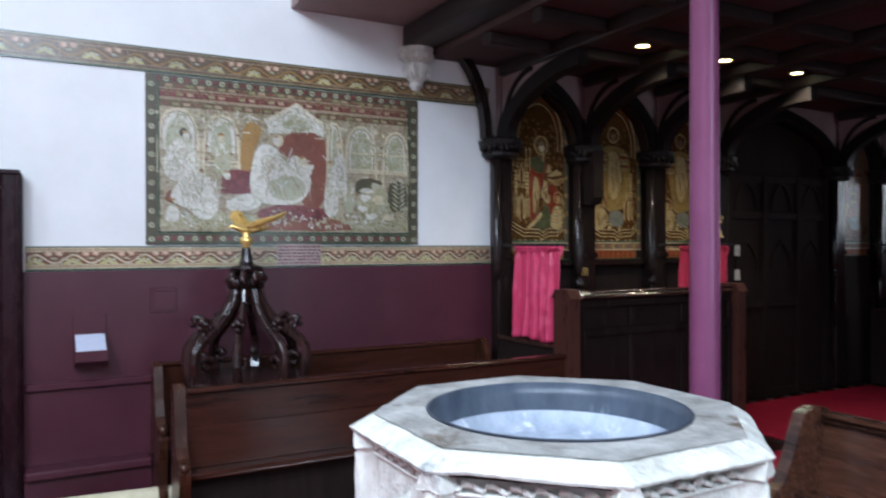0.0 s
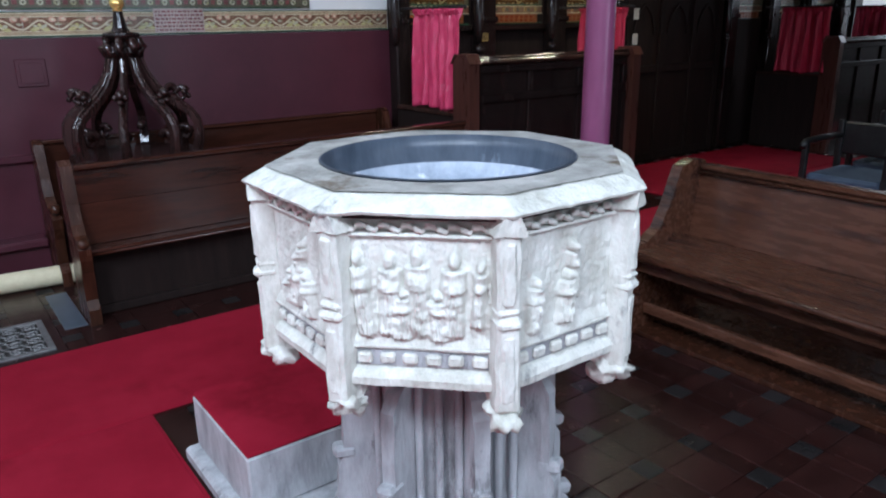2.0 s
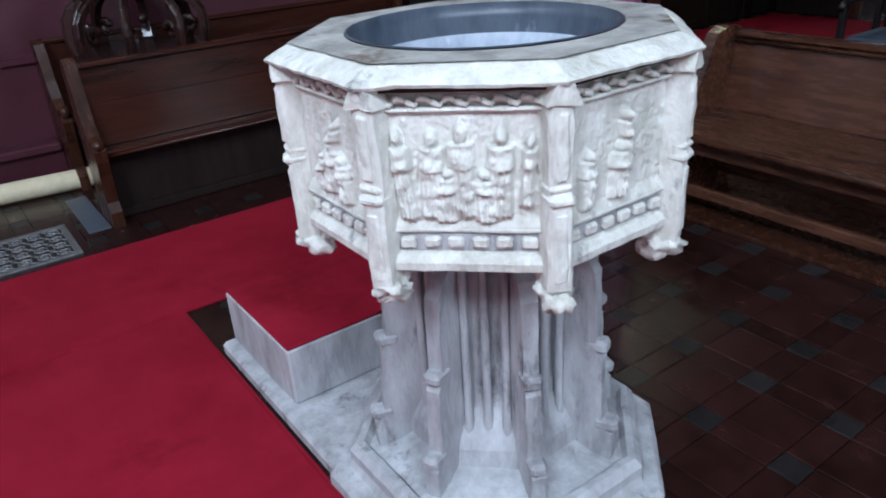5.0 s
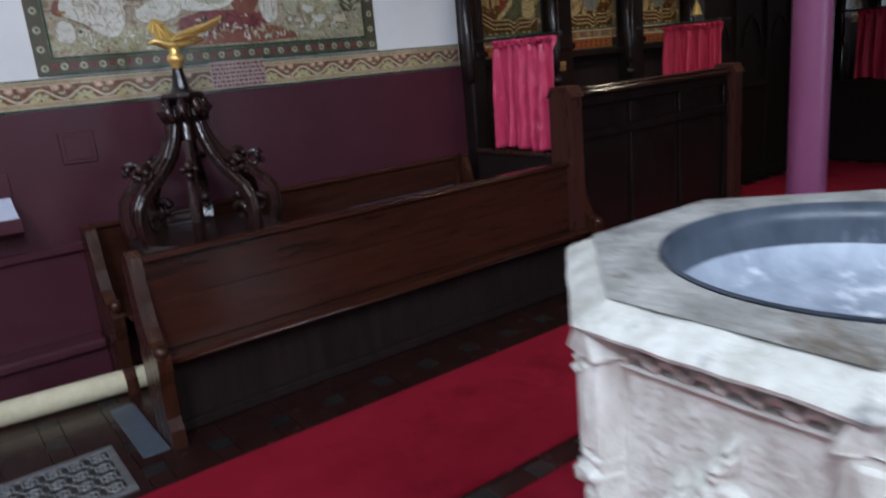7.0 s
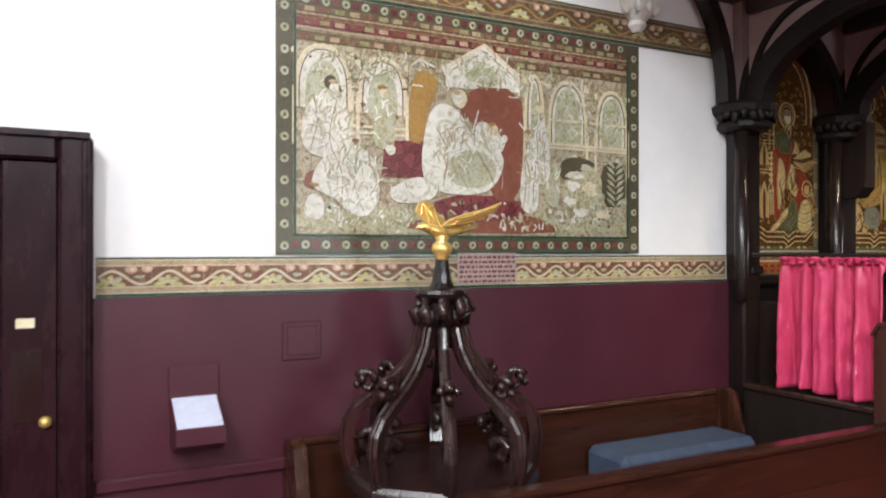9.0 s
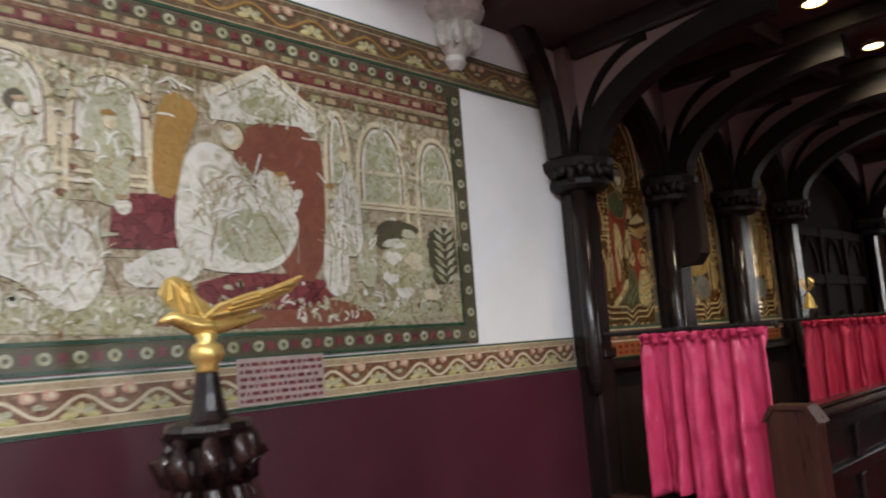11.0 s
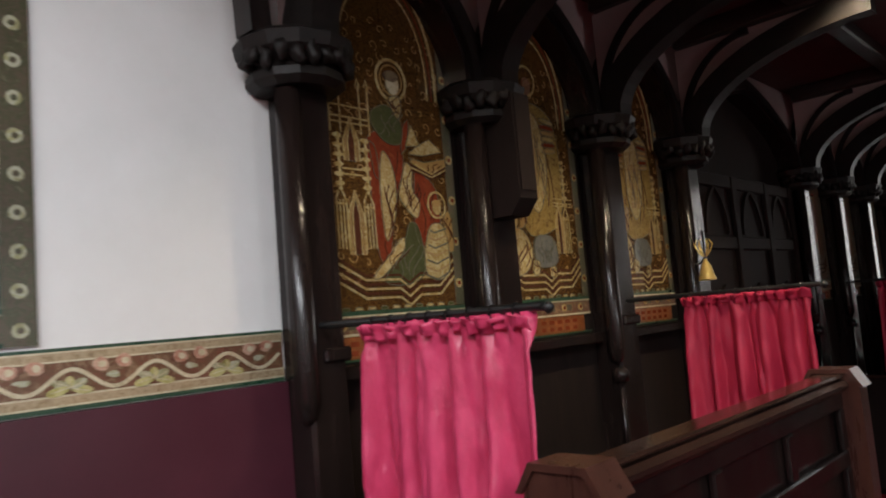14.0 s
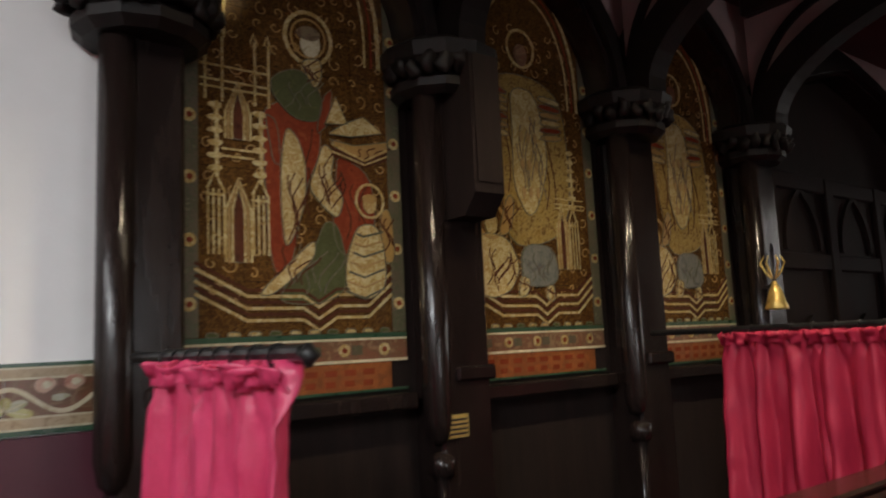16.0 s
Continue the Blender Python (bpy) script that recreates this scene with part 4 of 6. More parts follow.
def font():
    e = thing("font", FX, FY, 0, "octagonal whitewashed stone font with carved panels and a lead-lined bowl", "font")
    part("plinth", weather(octa(bmesh.new(), [(0.49, 0.012), (0.49, 0.045), (0.475, 0.06), (0.435, 0.06), (0.425, 0.085), (0.425, 0.115), (0.405, 0.135), (0.385, 0.135), (0.37, 0.115), (0.30, 0.13), (0.22, 0.17)]), 0.004, 18, 6), STONEG, e, "grey stone octagonal plinth")
    part("stem", weather(octa(bmesh.new(), [(0.26, 0.13), (0.25, 0.20), (0.20, 0.30), (0.185, 0.36), (0.185, 0.70), (0.22, 0.76), (0.33, 0.825)]), 0.003, 20, 5), STONEG, e, "grey stone stem")
    for k in range(8):
        a = math.pi / 8 + k * math.pi / 4
        c, s = math.cos(a), math.sin(a)
        m = Matrix.Translation((FX, FY, 0)) @ Matrix.Rotation(a, 4, "Z")
        # stem buttress
        bm = prism(bmesh.new(), [(0.15, 0.12), (0.345, 0.12), (0.345, 0.20), (0.32, 0.225), (0.31, 0.42), (0.295, 0.45), (0.29, 0.66), (0.265, 0.70), (0.15, 0.76)], "y", -0.019, 0.019)
        weather(bm, 0.004, 26, 6, k)
        for z in (0.21, 0.44):
            r = 0.352 if z < 0.3 else (0.318 if z < 0.5 else 0.296)
            b2 = box(bmesh.new(), r - 0.06, r + 0.004, -0.023, 0.023, z, z + 0.036, 0.010)
            weather(b2, 0.004, 40, 3, k + z)
            bmesh.ops.transform(b2, matrix=m, verts=b2.verts)
            part("offset_moulding", b2, STONEG, e)
        bmesh.ops.transform(bm, matrix=m, verts=bm.verts)
        part("buttress", bm, STONEG, e)
        # slender shafts in the hollow between two buttresses
        for da, rr in ((-0.24, 0.205), (0.0, 0.196), (0.24, 0.205)):
            aa = a + math.pi / 8 + da
            part("stem_shaft", lathe(bmesh.new(), [(0.016, 0.20), (0.014, 0.26), (0.011, 0.30), (0.011, 0.72), (0.016, 0.77)], 8, FX + rr * math.cos(aa), FY + rr * math.sin(aa)), STONEG, e, smooth=True)
        # corner pilaster of the bowl with a hanging carved knob
        bm = box(bmesh.new(), 0.415, 0.466, -0.025, 0.025, 0.775, 1.165, 0.006)
        for q in (box(bmesh.new(), 0.42, 0.476, -0.028, 0.028, 0.958, 0.984, 0.010), box(bmesh.new(), 0.42, 0.471, -0.026, 0.026, 0.984, 1.004, 0.008), box(bmesh.new(), 0.42, 0.472, -0.012, 0.012, 1.008, 1.135, 0.004), box(bmesh.new(), 0.42, 0.470, -0.014, 0.014, 0.80, 0.945, 0.005), prism(bmesh.new(), [(-0.034, 1.148), (0.034, 1.148), (0.014, 1.190), (-0.014, 1.190)], "x", 0.42, 0.474), prism(bmesh.new(), [(0.30, 0.818), (0.43, 0.818), (0.43, 0.768), (0.40, 0.772), (0.375, 0.79), (0.345, 0.806)], "y", -0.022, 0.022)):
            weather(q, 0.0045, 38, 3, k)
            bmesh.ops.transform(q, matrix=m, verts=q.verts)
            part("pilaster_moulding", q, STONE, e)
        weather(bm, 0.0050, 30, 6, k)
        bmesh.ops.transform(bm, matrix=m, verts=bm.verts)
        part("pilaster", bm, STONE, e)
        bm = bmesh.new()
        rnd = random.Random(k)
        bmesh.ops.create_icosphere(bm, subdivisions=3, radius=0.037, matrix=Matrix.Translation((0.425, 0, 0.762)) @ Matrix.Diagonal((1.25, 0.9, 0.75, 1)))
        for v in bm.verts:
            v.co += (v.co - Vector((0.425, 0, 0.762))) * (0.9 * noise.noise(v.co * 42 + Vector((k * 7.0, 0, 0))) + 0.45 * noise.noise(v.co * 90))
        bmesh.ops.transform(bm, matrix=m, verts=bm.verts)
        part("carved_pendant", bm, STONE, e, smooth=True)
    part("bowl", weather(octa(bmesh.new(), [(0.28, 0.83), (0.38, 0.812), (0.448, 0.815), (0.450, 0.832), (0.440, 0.846), (0.428, 0.852), (0.428, 1.138), (0.422, 1.142), (0.422, 1.162), (0.440, 1.170), (0.39, 1.171)]), 0.0025, 22, 7), STONE, e)
    # solid dark ring; its colour stands for the shade in the open joint
    part("open_joint", octa(bmesh.new(), [(0.40, 1.1712), (0.450, 1.1712), (0.450, 1.1802), (0.40, 1.1802)]), MORTAR_SHADE, e, "dark ring with the shade of the open joint under the rim")
    rim = bmesh.new()
    octa(rim, [(0.39, 1.1805), (0.468, 1.181), (0.481, 1.184), (0.484, 1.190), (0.474, 1.197), (0.450, 1.209), (0.434, 1.2155), (0.420, 1.2185)])
    part("rim", weather(rim, 0.0042, 20, 9), STONE, e)
    # top slab: octagon outside, circle inside
    bm = bmesh.new()
    n = 64
    inner = [bm.verts.new((FX + 0.308 * math.cos(2 * math.pi * i / n), FY + 0.308 * math.sin(2 * math.pi * i / n), 1.2205)) for i in range(n)]
    low = [bm.verts.new((FX + 0.304 * math.cos(2 * math.pi * i / n), FY + 0.304 * math.sin(2 * math.pi * i / n), 1.19)) for i in range(n)]
    outer = []
    for i in range(n):
        a = 2 * math.pi * i / n
        d = ((a - math.pi / 8) % (math.pi / 4)) - math.pi / 8
        R = 0.432 * math.cos(math.pi / 8) / math.cos(d)
        outer.append(bm.verts.new((FX + R * math.cos(a), FY + R * math.sin(a), 1.2205)))
    for i in range(n):
        j = (i + 1) % n
        bm.faces.new((inner[i], inner[j], outer[j], outer[i]))
        bm.faces.new((low[i], low[j], inner[j], inner[i]))
    part("top", bm, STONER, e, "worn grey-brown stone rim top")
    # dark wall over pale floor: the fall of light in the bowl is coloured in
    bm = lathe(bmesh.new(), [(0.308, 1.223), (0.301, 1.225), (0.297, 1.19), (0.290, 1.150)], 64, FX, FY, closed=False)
    part("lining", bm, LEADWALL, e, "blue-grey lead bowl lining with shade in its colour", smooth=True)
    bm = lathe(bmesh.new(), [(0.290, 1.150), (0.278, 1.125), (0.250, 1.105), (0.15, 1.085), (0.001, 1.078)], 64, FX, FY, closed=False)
    part("bowl_floor", bm, LEAD, e, "bowl floor with white limescale and gleam in its colour", smooth=True)
    # carved relief on each side
    for k in range(8):
        a = k * math.pi / 4
        m = Matrix.Translation((FX, FY, 0)) @ Matrix.Rotation(a, 4, "Z")
        f = 0.428 * math.cos(math.pi / 8)
        for za, zb in ((0.895, 0.905), (1.132, 1.140)):
            bm = weather(box(bmesh.new(), f - 0.01, f + 0.013, -0.145, 0.145, za, zb, 0.003), 0.002, 40, 7, k)
            bmesh.ops.transform(bm, matrix=m, verts=bm.verts)
            part("moulding", bm, STONE, e)
        # recess behind the dentils: greyer stone stands for the shade between the blocks
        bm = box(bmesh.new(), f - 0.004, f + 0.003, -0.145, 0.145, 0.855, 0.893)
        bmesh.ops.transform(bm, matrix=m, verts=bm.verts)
        part("dentil_band", bm, STONEG, e, "blue-grey band behind the dentils with shade in its colour")
        for q in range(6):
            y = -0.118 + 0.0472 * q
            bm = weather(box(bmesh.new(), f, f + 0.015, y - 0.016, y + 0.016, 0.862, 0.886, 0.005), 0.003, 60, 2, q + k)
            bmesh.ops.transform(bm, matrix=m, verts=bm.verts)
            part("dentil", bm, STONE, e)
        bm = bmesh.new()
        rnd = random.Random(40 + k)
        for q in range(13):
            y = -0.138 + 0.023 * q
            up = 0.004 * (1 if q % 2 else -1)
            tube(bm, [(f + 0.000, y - 0.014, 1.151 - up), (f + 0.009, y - 0.004, 1.154 + up), (f + 0.010, y + 0.006, 1.151 + up * 1.6), (f + 0.001, y + 0.015, 1.149 - up)], [0.003, 0.007 + 0.003 * rnd.random(), 0.006, 0.003], 6)
        bmesh.ops.transform(bm, matrix=m, verts=bm.verts)
        part("leaf_carving", bm, STONE, e, smooth=True)
        # weathered relief: robed plain shapes swelling out of one carved slab
        if k == 4:
            figs = [(-0.01, 0.10, 0.62, 1.1, 0.02), (0.035, 0.06, 0.50, 0.9, -0.015), (-0.05, 0.08, 0.46, 0.8, 0.0), (0.005, 0.40, 0.80, 0.7, 0.03)]
        elif k == 6:
            figs = [(-0.085, 0.06, 0.60, 0.8, 0.0), (0.005, 0.08, 0.58, 1.0, 0.01), (0.02, 0.30, 0.86, 0.55, -0.01)]
        else:
            figs = [(-0.118, 0.08, 0.88, 0.8, -0.018), (-0.062, 0.10, 0.86, 1.0, 0.004), (-0.006, 0.10, 0.90, 1.05, 0.0), (0.066, 0.10, 0.88, 1.05, 0.006), (0.118, 0.20, 0.82, 0.55, 0.01), (-0.034, 0.06, 0.54, 0.95, 0.006), (0.036, 0.06, 0.52, 0.9, -0.004)]
        z_lo, z_hi = 0.906, 1.131

        def swell(y, z):
            t = (z - z_lo) / (z_hi - z_lo)
            h = 0.0
            for i, (cy0, ta, tb, wd, lean) in enumerate(figs):
                q = (t - ta) / (tb - ta)
                if not -0.08 < q < 1.08:
                    continue
                cy = cy0 + lean * (q - 0.5)
                d = y - cy
                if q < 0.80:
                    half = wd * (0.026 - 0.007 * max(q, 0) + (0.004 if 0.55 < q else 0))
                    core = max(0.0, 1 - (d / half) ** 2) ** 0.5
                    body = 0.026 * core * min(1, (q + 0.08) * 9)
                    body -= 0.0065 * core * (0.5 + 0.5 * math.sin(d * 620 + 5 * q + i * 1.7)) * (1 if q < 0.55 else 0.3)
                    arm = 0.007 * max(0.0, 1 - (abs(q - 0.60 + 0.5 * abs(d)) / 0.075) ** 2) * core
                    h = max(h, body + arm)
                hd = 1 - (d / (0.0125 * max(wd, 0.8))) ** 2 - ((q - 0.90) / 0.105) ** 2
                if hd > 0:
                    h = max(h, 0.026 * hd ** 0.5)
                mitre = 1 - abs(d) / 0.008 - abs(q - 1.0) / 0.09
                if i in (2, 3) and mitre > 0 and k != 6:
                    h = max(h, 0.012 * mitre ** 0.5)
                staff = abs(y - cy0 - 0.030 + 0.02 * q)
                if i % 2 == 0 and tb > 0.6 and staff < 0.003:
                    h = max(h, 0.006)
            n1 = noise.noise((y * 60, z * 60, k * 3.1))
            h = h * (0.92 + 0.25 * n1) + 0.0016 * noise.noise((y * 130, z * 130, k)) + 0.0020 * n1
            if t < 0.10:
                h = max(h, 0.010 * (1 - t / 0.10))
            return h

        bm = bmesh.new()
        ny, nz = 120, 84
        rows = [[bm.verts.new((f + 0.001 + swell(-0.143 + 0.286 * i / ny, z_lo + (z_hi - z_lo) * j / nz), -0.143 + 0.286 * i / ny, z_lo + (z_hi - z_lo) * j / nz)) for i in range(ny + 1)] for j in range(nz + 1)]
        for ra, rb in zip(rows, rows[1:]):
            for i in range(ny):
                bm.faces.new((ra[i], ra[i + 1], rb[i + 1], rb[i]))
        bmesh.ops.transform(bm, matrix=m, verts=bm.verts)
        part("relief", bm, STONE, e, "weathered carved relief", smooth=True)
    return fix(e)


font()

# step behind the font with a carpeted top
e = thing("font_step", 1.1, 2.1, 0, "low stone step beside the font with red carpet on top", "step")
part("step_body", B(0.67, 1.55, 1.89, 2.40, 0.056, 0.255, 0.006), STONEG, e)
part("step_base", B(0.625, 1.56, 1.56, 2.42, 0.0, 0.055, 0.012), STONEG, e)
part("step_carpet", B(0.672, 1.548, 1.892, 2.398, 0.2555, 0.268, 0.004), CARPET, e)
fix(e)


# ---- rugs ----
def runner(name, x0, x1, y0, y1, label):
    e = thing(name, x0, y0, 0, label, "carpet")
    part("carpet_body", B(x0 + 0.012, x1 - 0.012, y0 + 0.012, y1 - 0.012, 0.0, 0.012, 0.003), CARPET, e)
    for a, b, c, d in ((x0, x1, y0, y0 + 0.0115), (x0, x1, y1 - 0.0115, y1), (x0, x0 + 0.0115, y0 + 0.012, y1 - 0.012), (x1 - 0.0115, x1, y0 + 0.012, y1 - 0.012)):
        part("binding", B(a, b, c, d, 0.0, 0.009, 0.002), CARPET, e)
    return fix(e)


runner("carpet_runner", -2.9, 10.8, 2.82, 3.69, "long red carpet runner along the aisle")
runner("carpet_crossing", 5.35, 8.3, 3.695, 4.95, "red carpet laid in front of the dark door")
runner("carpet_east", 4.2, 10.8, 0.6, 2.815, "wide red carpet beyond the pews")
runner("carpet_strip", -2.9, 0.615, -3.9, 2.815, "red carpet laid beside the font")


# ---- plum column ----
e = thing("column", 2.56, 2.25, 0, "slender round plum-painted iron column carrying the gallery", "column")
part("shaft", lathe(bmesh.new(), [(0.10, 0.0), (0.10, 0.06), (0.075, 0.10), (0.068, 0.16), (0.064, 1.6), (0.060, 3.02), (0.085, 3.06), (0.10, 3.12), (0.10, 3.168)], 28, 2.56, 2.25), PLUM, e, smooth=True)
fix(e)


# ---- corbel ----
e = thing("corbel", 2.61, W, 2.84, "white carved stone corbel under the gallery beam", "corbel")
bm = bmesh.new()
pts = [(0.03, 2.84), (0.06, 2.875), (0.055, 2.90), (0.10, 2.95), (0.115, 3.02), (0.095, 3.05), (0.145, 3.08), (0.155, 3.115), (0.135, 3.13), (0.15, 3.167)]
rings = [[bm.verts.new((2.61 + r * math.cos(t), W - 0.001 + 1.1 * r * math.sin(t) * 1.0, z)) for t in [math.pi + math.pi * i / 8 for i in range(9)]] for r, z in pts]
for ra, rb in zip(rings, rings[1:]):
    for i in range(8):
        bm.faces.new((ra[i], ra[i + 1], rb[i + 1], rb[i]))
bm.faces.new(rings[-1])
part("corbel_stone", bm, STONE, e)
for k in range(5):
    t = math.pi * (1.12 + 0.19 * k)
    part("carved_leaf", lathe(bmesh.new(), [(0.01, 2.93), (0.03, 2.96), (0.034, 3.0), (0.02, 3.04)], 6, 2.61 + 0.105 * math.cos(t), W + 0.115 * math.sin(t)), STONE, e)
fix(e)
# curved brace from the first post up to the gallery beam
bm = sweep_arc(bmesh.new(), [(3.26 - 0.52 * (1 - math.cos(a)), CAPZ + 0.80 * math.sin(a)) for a in [math.radians(90) * i / 10 for i in range(11)]], "y", 5.05, 5.14, -0.07)
tagged(part("gallery_brace", bm, BLACKWOOD), "dark curved timber brace from the first post", "brace")


# ---- pews ----
def bench_end(bm, axis, at, th, front, back, top, toward):
    """Shaped end board: a tall back edge, a scrolled arm at mid height and a foot. front, back: the two edges; toward: sign of the way to the front."""
    d = (front - back)
    prof = [(0.0, 0.0), (1.0, 0.0), (1.0, 0.10), (0.90, 0.16), (0.92, 0.34), (1.0, 0.42), (1.02, 0.49), (0.92, 0.545), (0.74, 0.56), (0.60, 0.62), (0.50, 0.74), (0.42, 0.88), (0.36, 0.97), (0.22, 1.0), (0.06, 0.985), (0.0, 0.93)]
    return prism(bm, [(back + u * d, v * top) for u, v in prof], axis, at - th / 2, at + th / 2)


def pew_along_x(x0, x1, yb, top, label, shelf=True):
    e = thing("pew", (x0 + x1) / 2, yb, 0, label, "pew", "pews")
    for x in (x0 + 0.03, x1 - 0.03):
        part("bench_end", bench_end(bmesh.new(), "x", x, 0.06, yb - 0.16, yb + 0.10, top + 0.025, -1), OAKX, e)
        part("end_knob", lathe(bmesh.new(), [(0.012, top * 0.50), (0.030, top * 0.515), (0.034, top * 0.54), (0.022, top * 0.565)], 10, x, yb - 0.145), OAKX, e, smooth=True)
    for za, zb in ((0.40, 0.625), (0.6262, top - 0.033)):
        part("back_board", B(x0 + 0.06, x1 - 0.06, yb, yb + 0.03, za, zb, 0.0015), OAK, e)
    part("top_rail", B(x0 + 0.06, x1 - 0.06, yb - 0.022, yb + 0.055, top - 0.032, top, 0.010), OAK, e)
    part("shelf", B(x0 + 0.06, x1 - 0.06, yb - 0.11, yb + 0.03, 0.376, 0.398, 0.008), OAK, e)
    part("shelf_bead", tube(bmesh.new(), [(x0 + 0.06, yb - 0.106, 0.372), (x1 - 0.06, yb - 0.106, 0.372)], 0.009, 8), OAK, e, smooth=True)
    part("skirt", B(x0 + 0.06, x1 - 0.06, yb + 0.005, yb + 0.03, 0.05, 0.375), DULLWOOD, e)
    part("kick_rail", B(x0 + 0.06, x1 - 0.06, yb - 0.02, yb + 0.034, 0.0, 0.049, 0.006), DULLWOOD, e)
    part("seat", B(x0 + 0.06, x1 - 0.06, yb + 0.035, yb + 0.40, 0.42, 0.45, 0.008), OAK, e)
    for f in (0.33, 0.66):
        x = x0 + f * (x1 - x0)
        part("support", B(x - 0.02, x + 0.02, yb + 0.036, yb + 0.38, 0.0, 0.419), OAK, e)
    return fix(e)


pew_along_x(0.62, 3.40, 4.12, 0.835, "dark polished oak pew with shaped ends standing on the tiles")
# second pew facing it along the wall
e = thing("pew", 2.0, 4.99, 0, "dark polished oak pew backed against the maroon dado", "pew", "pews")
for x in (0.65, 3.13):
    part("bench_end", bench_end(bmesh.new(), "x", x, 0.055, 4.72, 5.10, 0.865, -1), OAKX, e)
    part("end_knob", lathe(bmesh.new(), [(0.012, 0.45), (0.030, 0.465), (0.034, 0.49), (0.022, 0.51)], 10, x, 4.725), OAKX, e, smooth=True)
part("back_board", B(0.68, 3.10, 5.06, 5.09, 0.43, 0.82, 0.003), OAK, e)
part("top_rail", B(0.68, 3.10, 5.045, 5.105, 0.822, 0.85, 0.008), OAK, e)
part("seat", B(0.68, 3.10, 4.60, 5.058, 0.42, 0.45, 0.008), OAK, e)
part("support", B(1.5, 1.54, 4.64, 5.05, 0, 0.419), OAK, e)
part("support", B(2.4, 2.44, 4.64, 5.05, 0, 0.419), OAK, e)
fix(e)
tagged(part("seat_cushion", B(2.15, 3.06, 4.74, 5.04, 0.452, 0.655, 0.03), BLUECLOTH), "thick blue cushion piled on the wall pew", "cushion")


def pew_along_y(xb, y0, y1, top, label):
    """A pew whose seat faces west."""
    e = thing("pew", xb, (y0 + y1) / 2, 0, label, "pew", "pews")
    for y in (y1 - 0.03, y0 + 0.03):
        part("bench_end", bench_end(bmesh.new(), "y", y, 0.06, xb - 0.55, xb + 0.06, top + 0.03, -1), OAKR, e)
        part("end_knob", lathe(bmesh.new(), [(0.012, top * 0.50), (0.032, top * 0.515), (0.036, top * 0.54), (0.022, top * 0.57)], 10, xb - 0.535, y), OAKR, e, smooth=True)
    part("back_board", prism(bmesh.new(), [(xb - 0.06, 0.45), (xb - 0.03, 0.45), (xb + 0.03, top - 0.033), (xb + 0.0, top - 0.033)], "y", y0 + 0.06, y1 - 0.06), OAKR, e)
    part("top_rail", B(xb - 0.028, xb + 0.055, y0 + 0.06, y1 - 0.06, top - 0.032, top, 0.012), OAKR, e)
    part("rail_bead", tube(bmesh.new(), [(xb - 0.022, y0 + 0.06, top - 0.040), (xb - 0.022, y1 - 0.06, top - 0.040)], 0.010, 8), OAKR, e, smooth=True)
    part("seat_nosing", tube(bmesh.new(), [(xb - 0.522, y0 + 0.06, 0.431), (xb - 0.522, y1 - 0.06, 0.431)], 0.017, 10), OAKR, e, smooth=True)
    part("seat", B(xb - 0.52, xb - 0.03, y0 + 0.06, y1 - 0.06, 0.415, 0.448, 0.010), OAKR, e)
    part("seat_rail", B(xb - 0.46, xb - 0.44, y0 + 0.06, y1 - 0.06, 0.34, 0.414), OAKR, e)
    part("kick_board", B(xb - 0.06, xb - 0.035, y0 + 0.06, y1 - 0.06, 0.12, 0.40), OAKR, e)
    part("stretcher", B(xb - 0.40, xb - 0.36, y0 + 0.06, y1 - 0.06, 0.10, 0.155, 0.008), OAKR, e)
    for y in (y0 + 0.4, y0 + 1.0):
        part("support", B(xb - 0.30, xb - 0.06, y - 0.02, y + 0.02, 0.022, 0.414), DULLWOOD, e)
    return fix(e)


e = thing("pew_platform", 3.4, 0.8, 0, "low dark boarded wooden platform under the pew", "platform")
for k in range(9):
    part("floorboard", B(2.80 + 0.15 * k + 0.001, 2.80 + 0.15 * (k + 1) - 0.001, -0.7, 2.26, 0.0, 0.022, 0.002), OAKX, e)
fix(e)
pew_along_y(3.25, -0.4, 2.20, 0.815, "brown oak pew with a scrolled end on the dark tiles")


# ---- enclosed stalls under the gallery ----
STALLWOOD = mat("stall_oak", (0.022, 0.011, 0.009), (0.050, 0.023, 0.016), 8, 0.16, bump=0.08, streak=(0.5, 3, 3))
STALLEND = mat("stall_end_oak", (0.040, 0.014, 0.010), (0.080, 0.029, 0.020), 8, 0.30, bump=0.12, streak=(3, 3, 0.4))


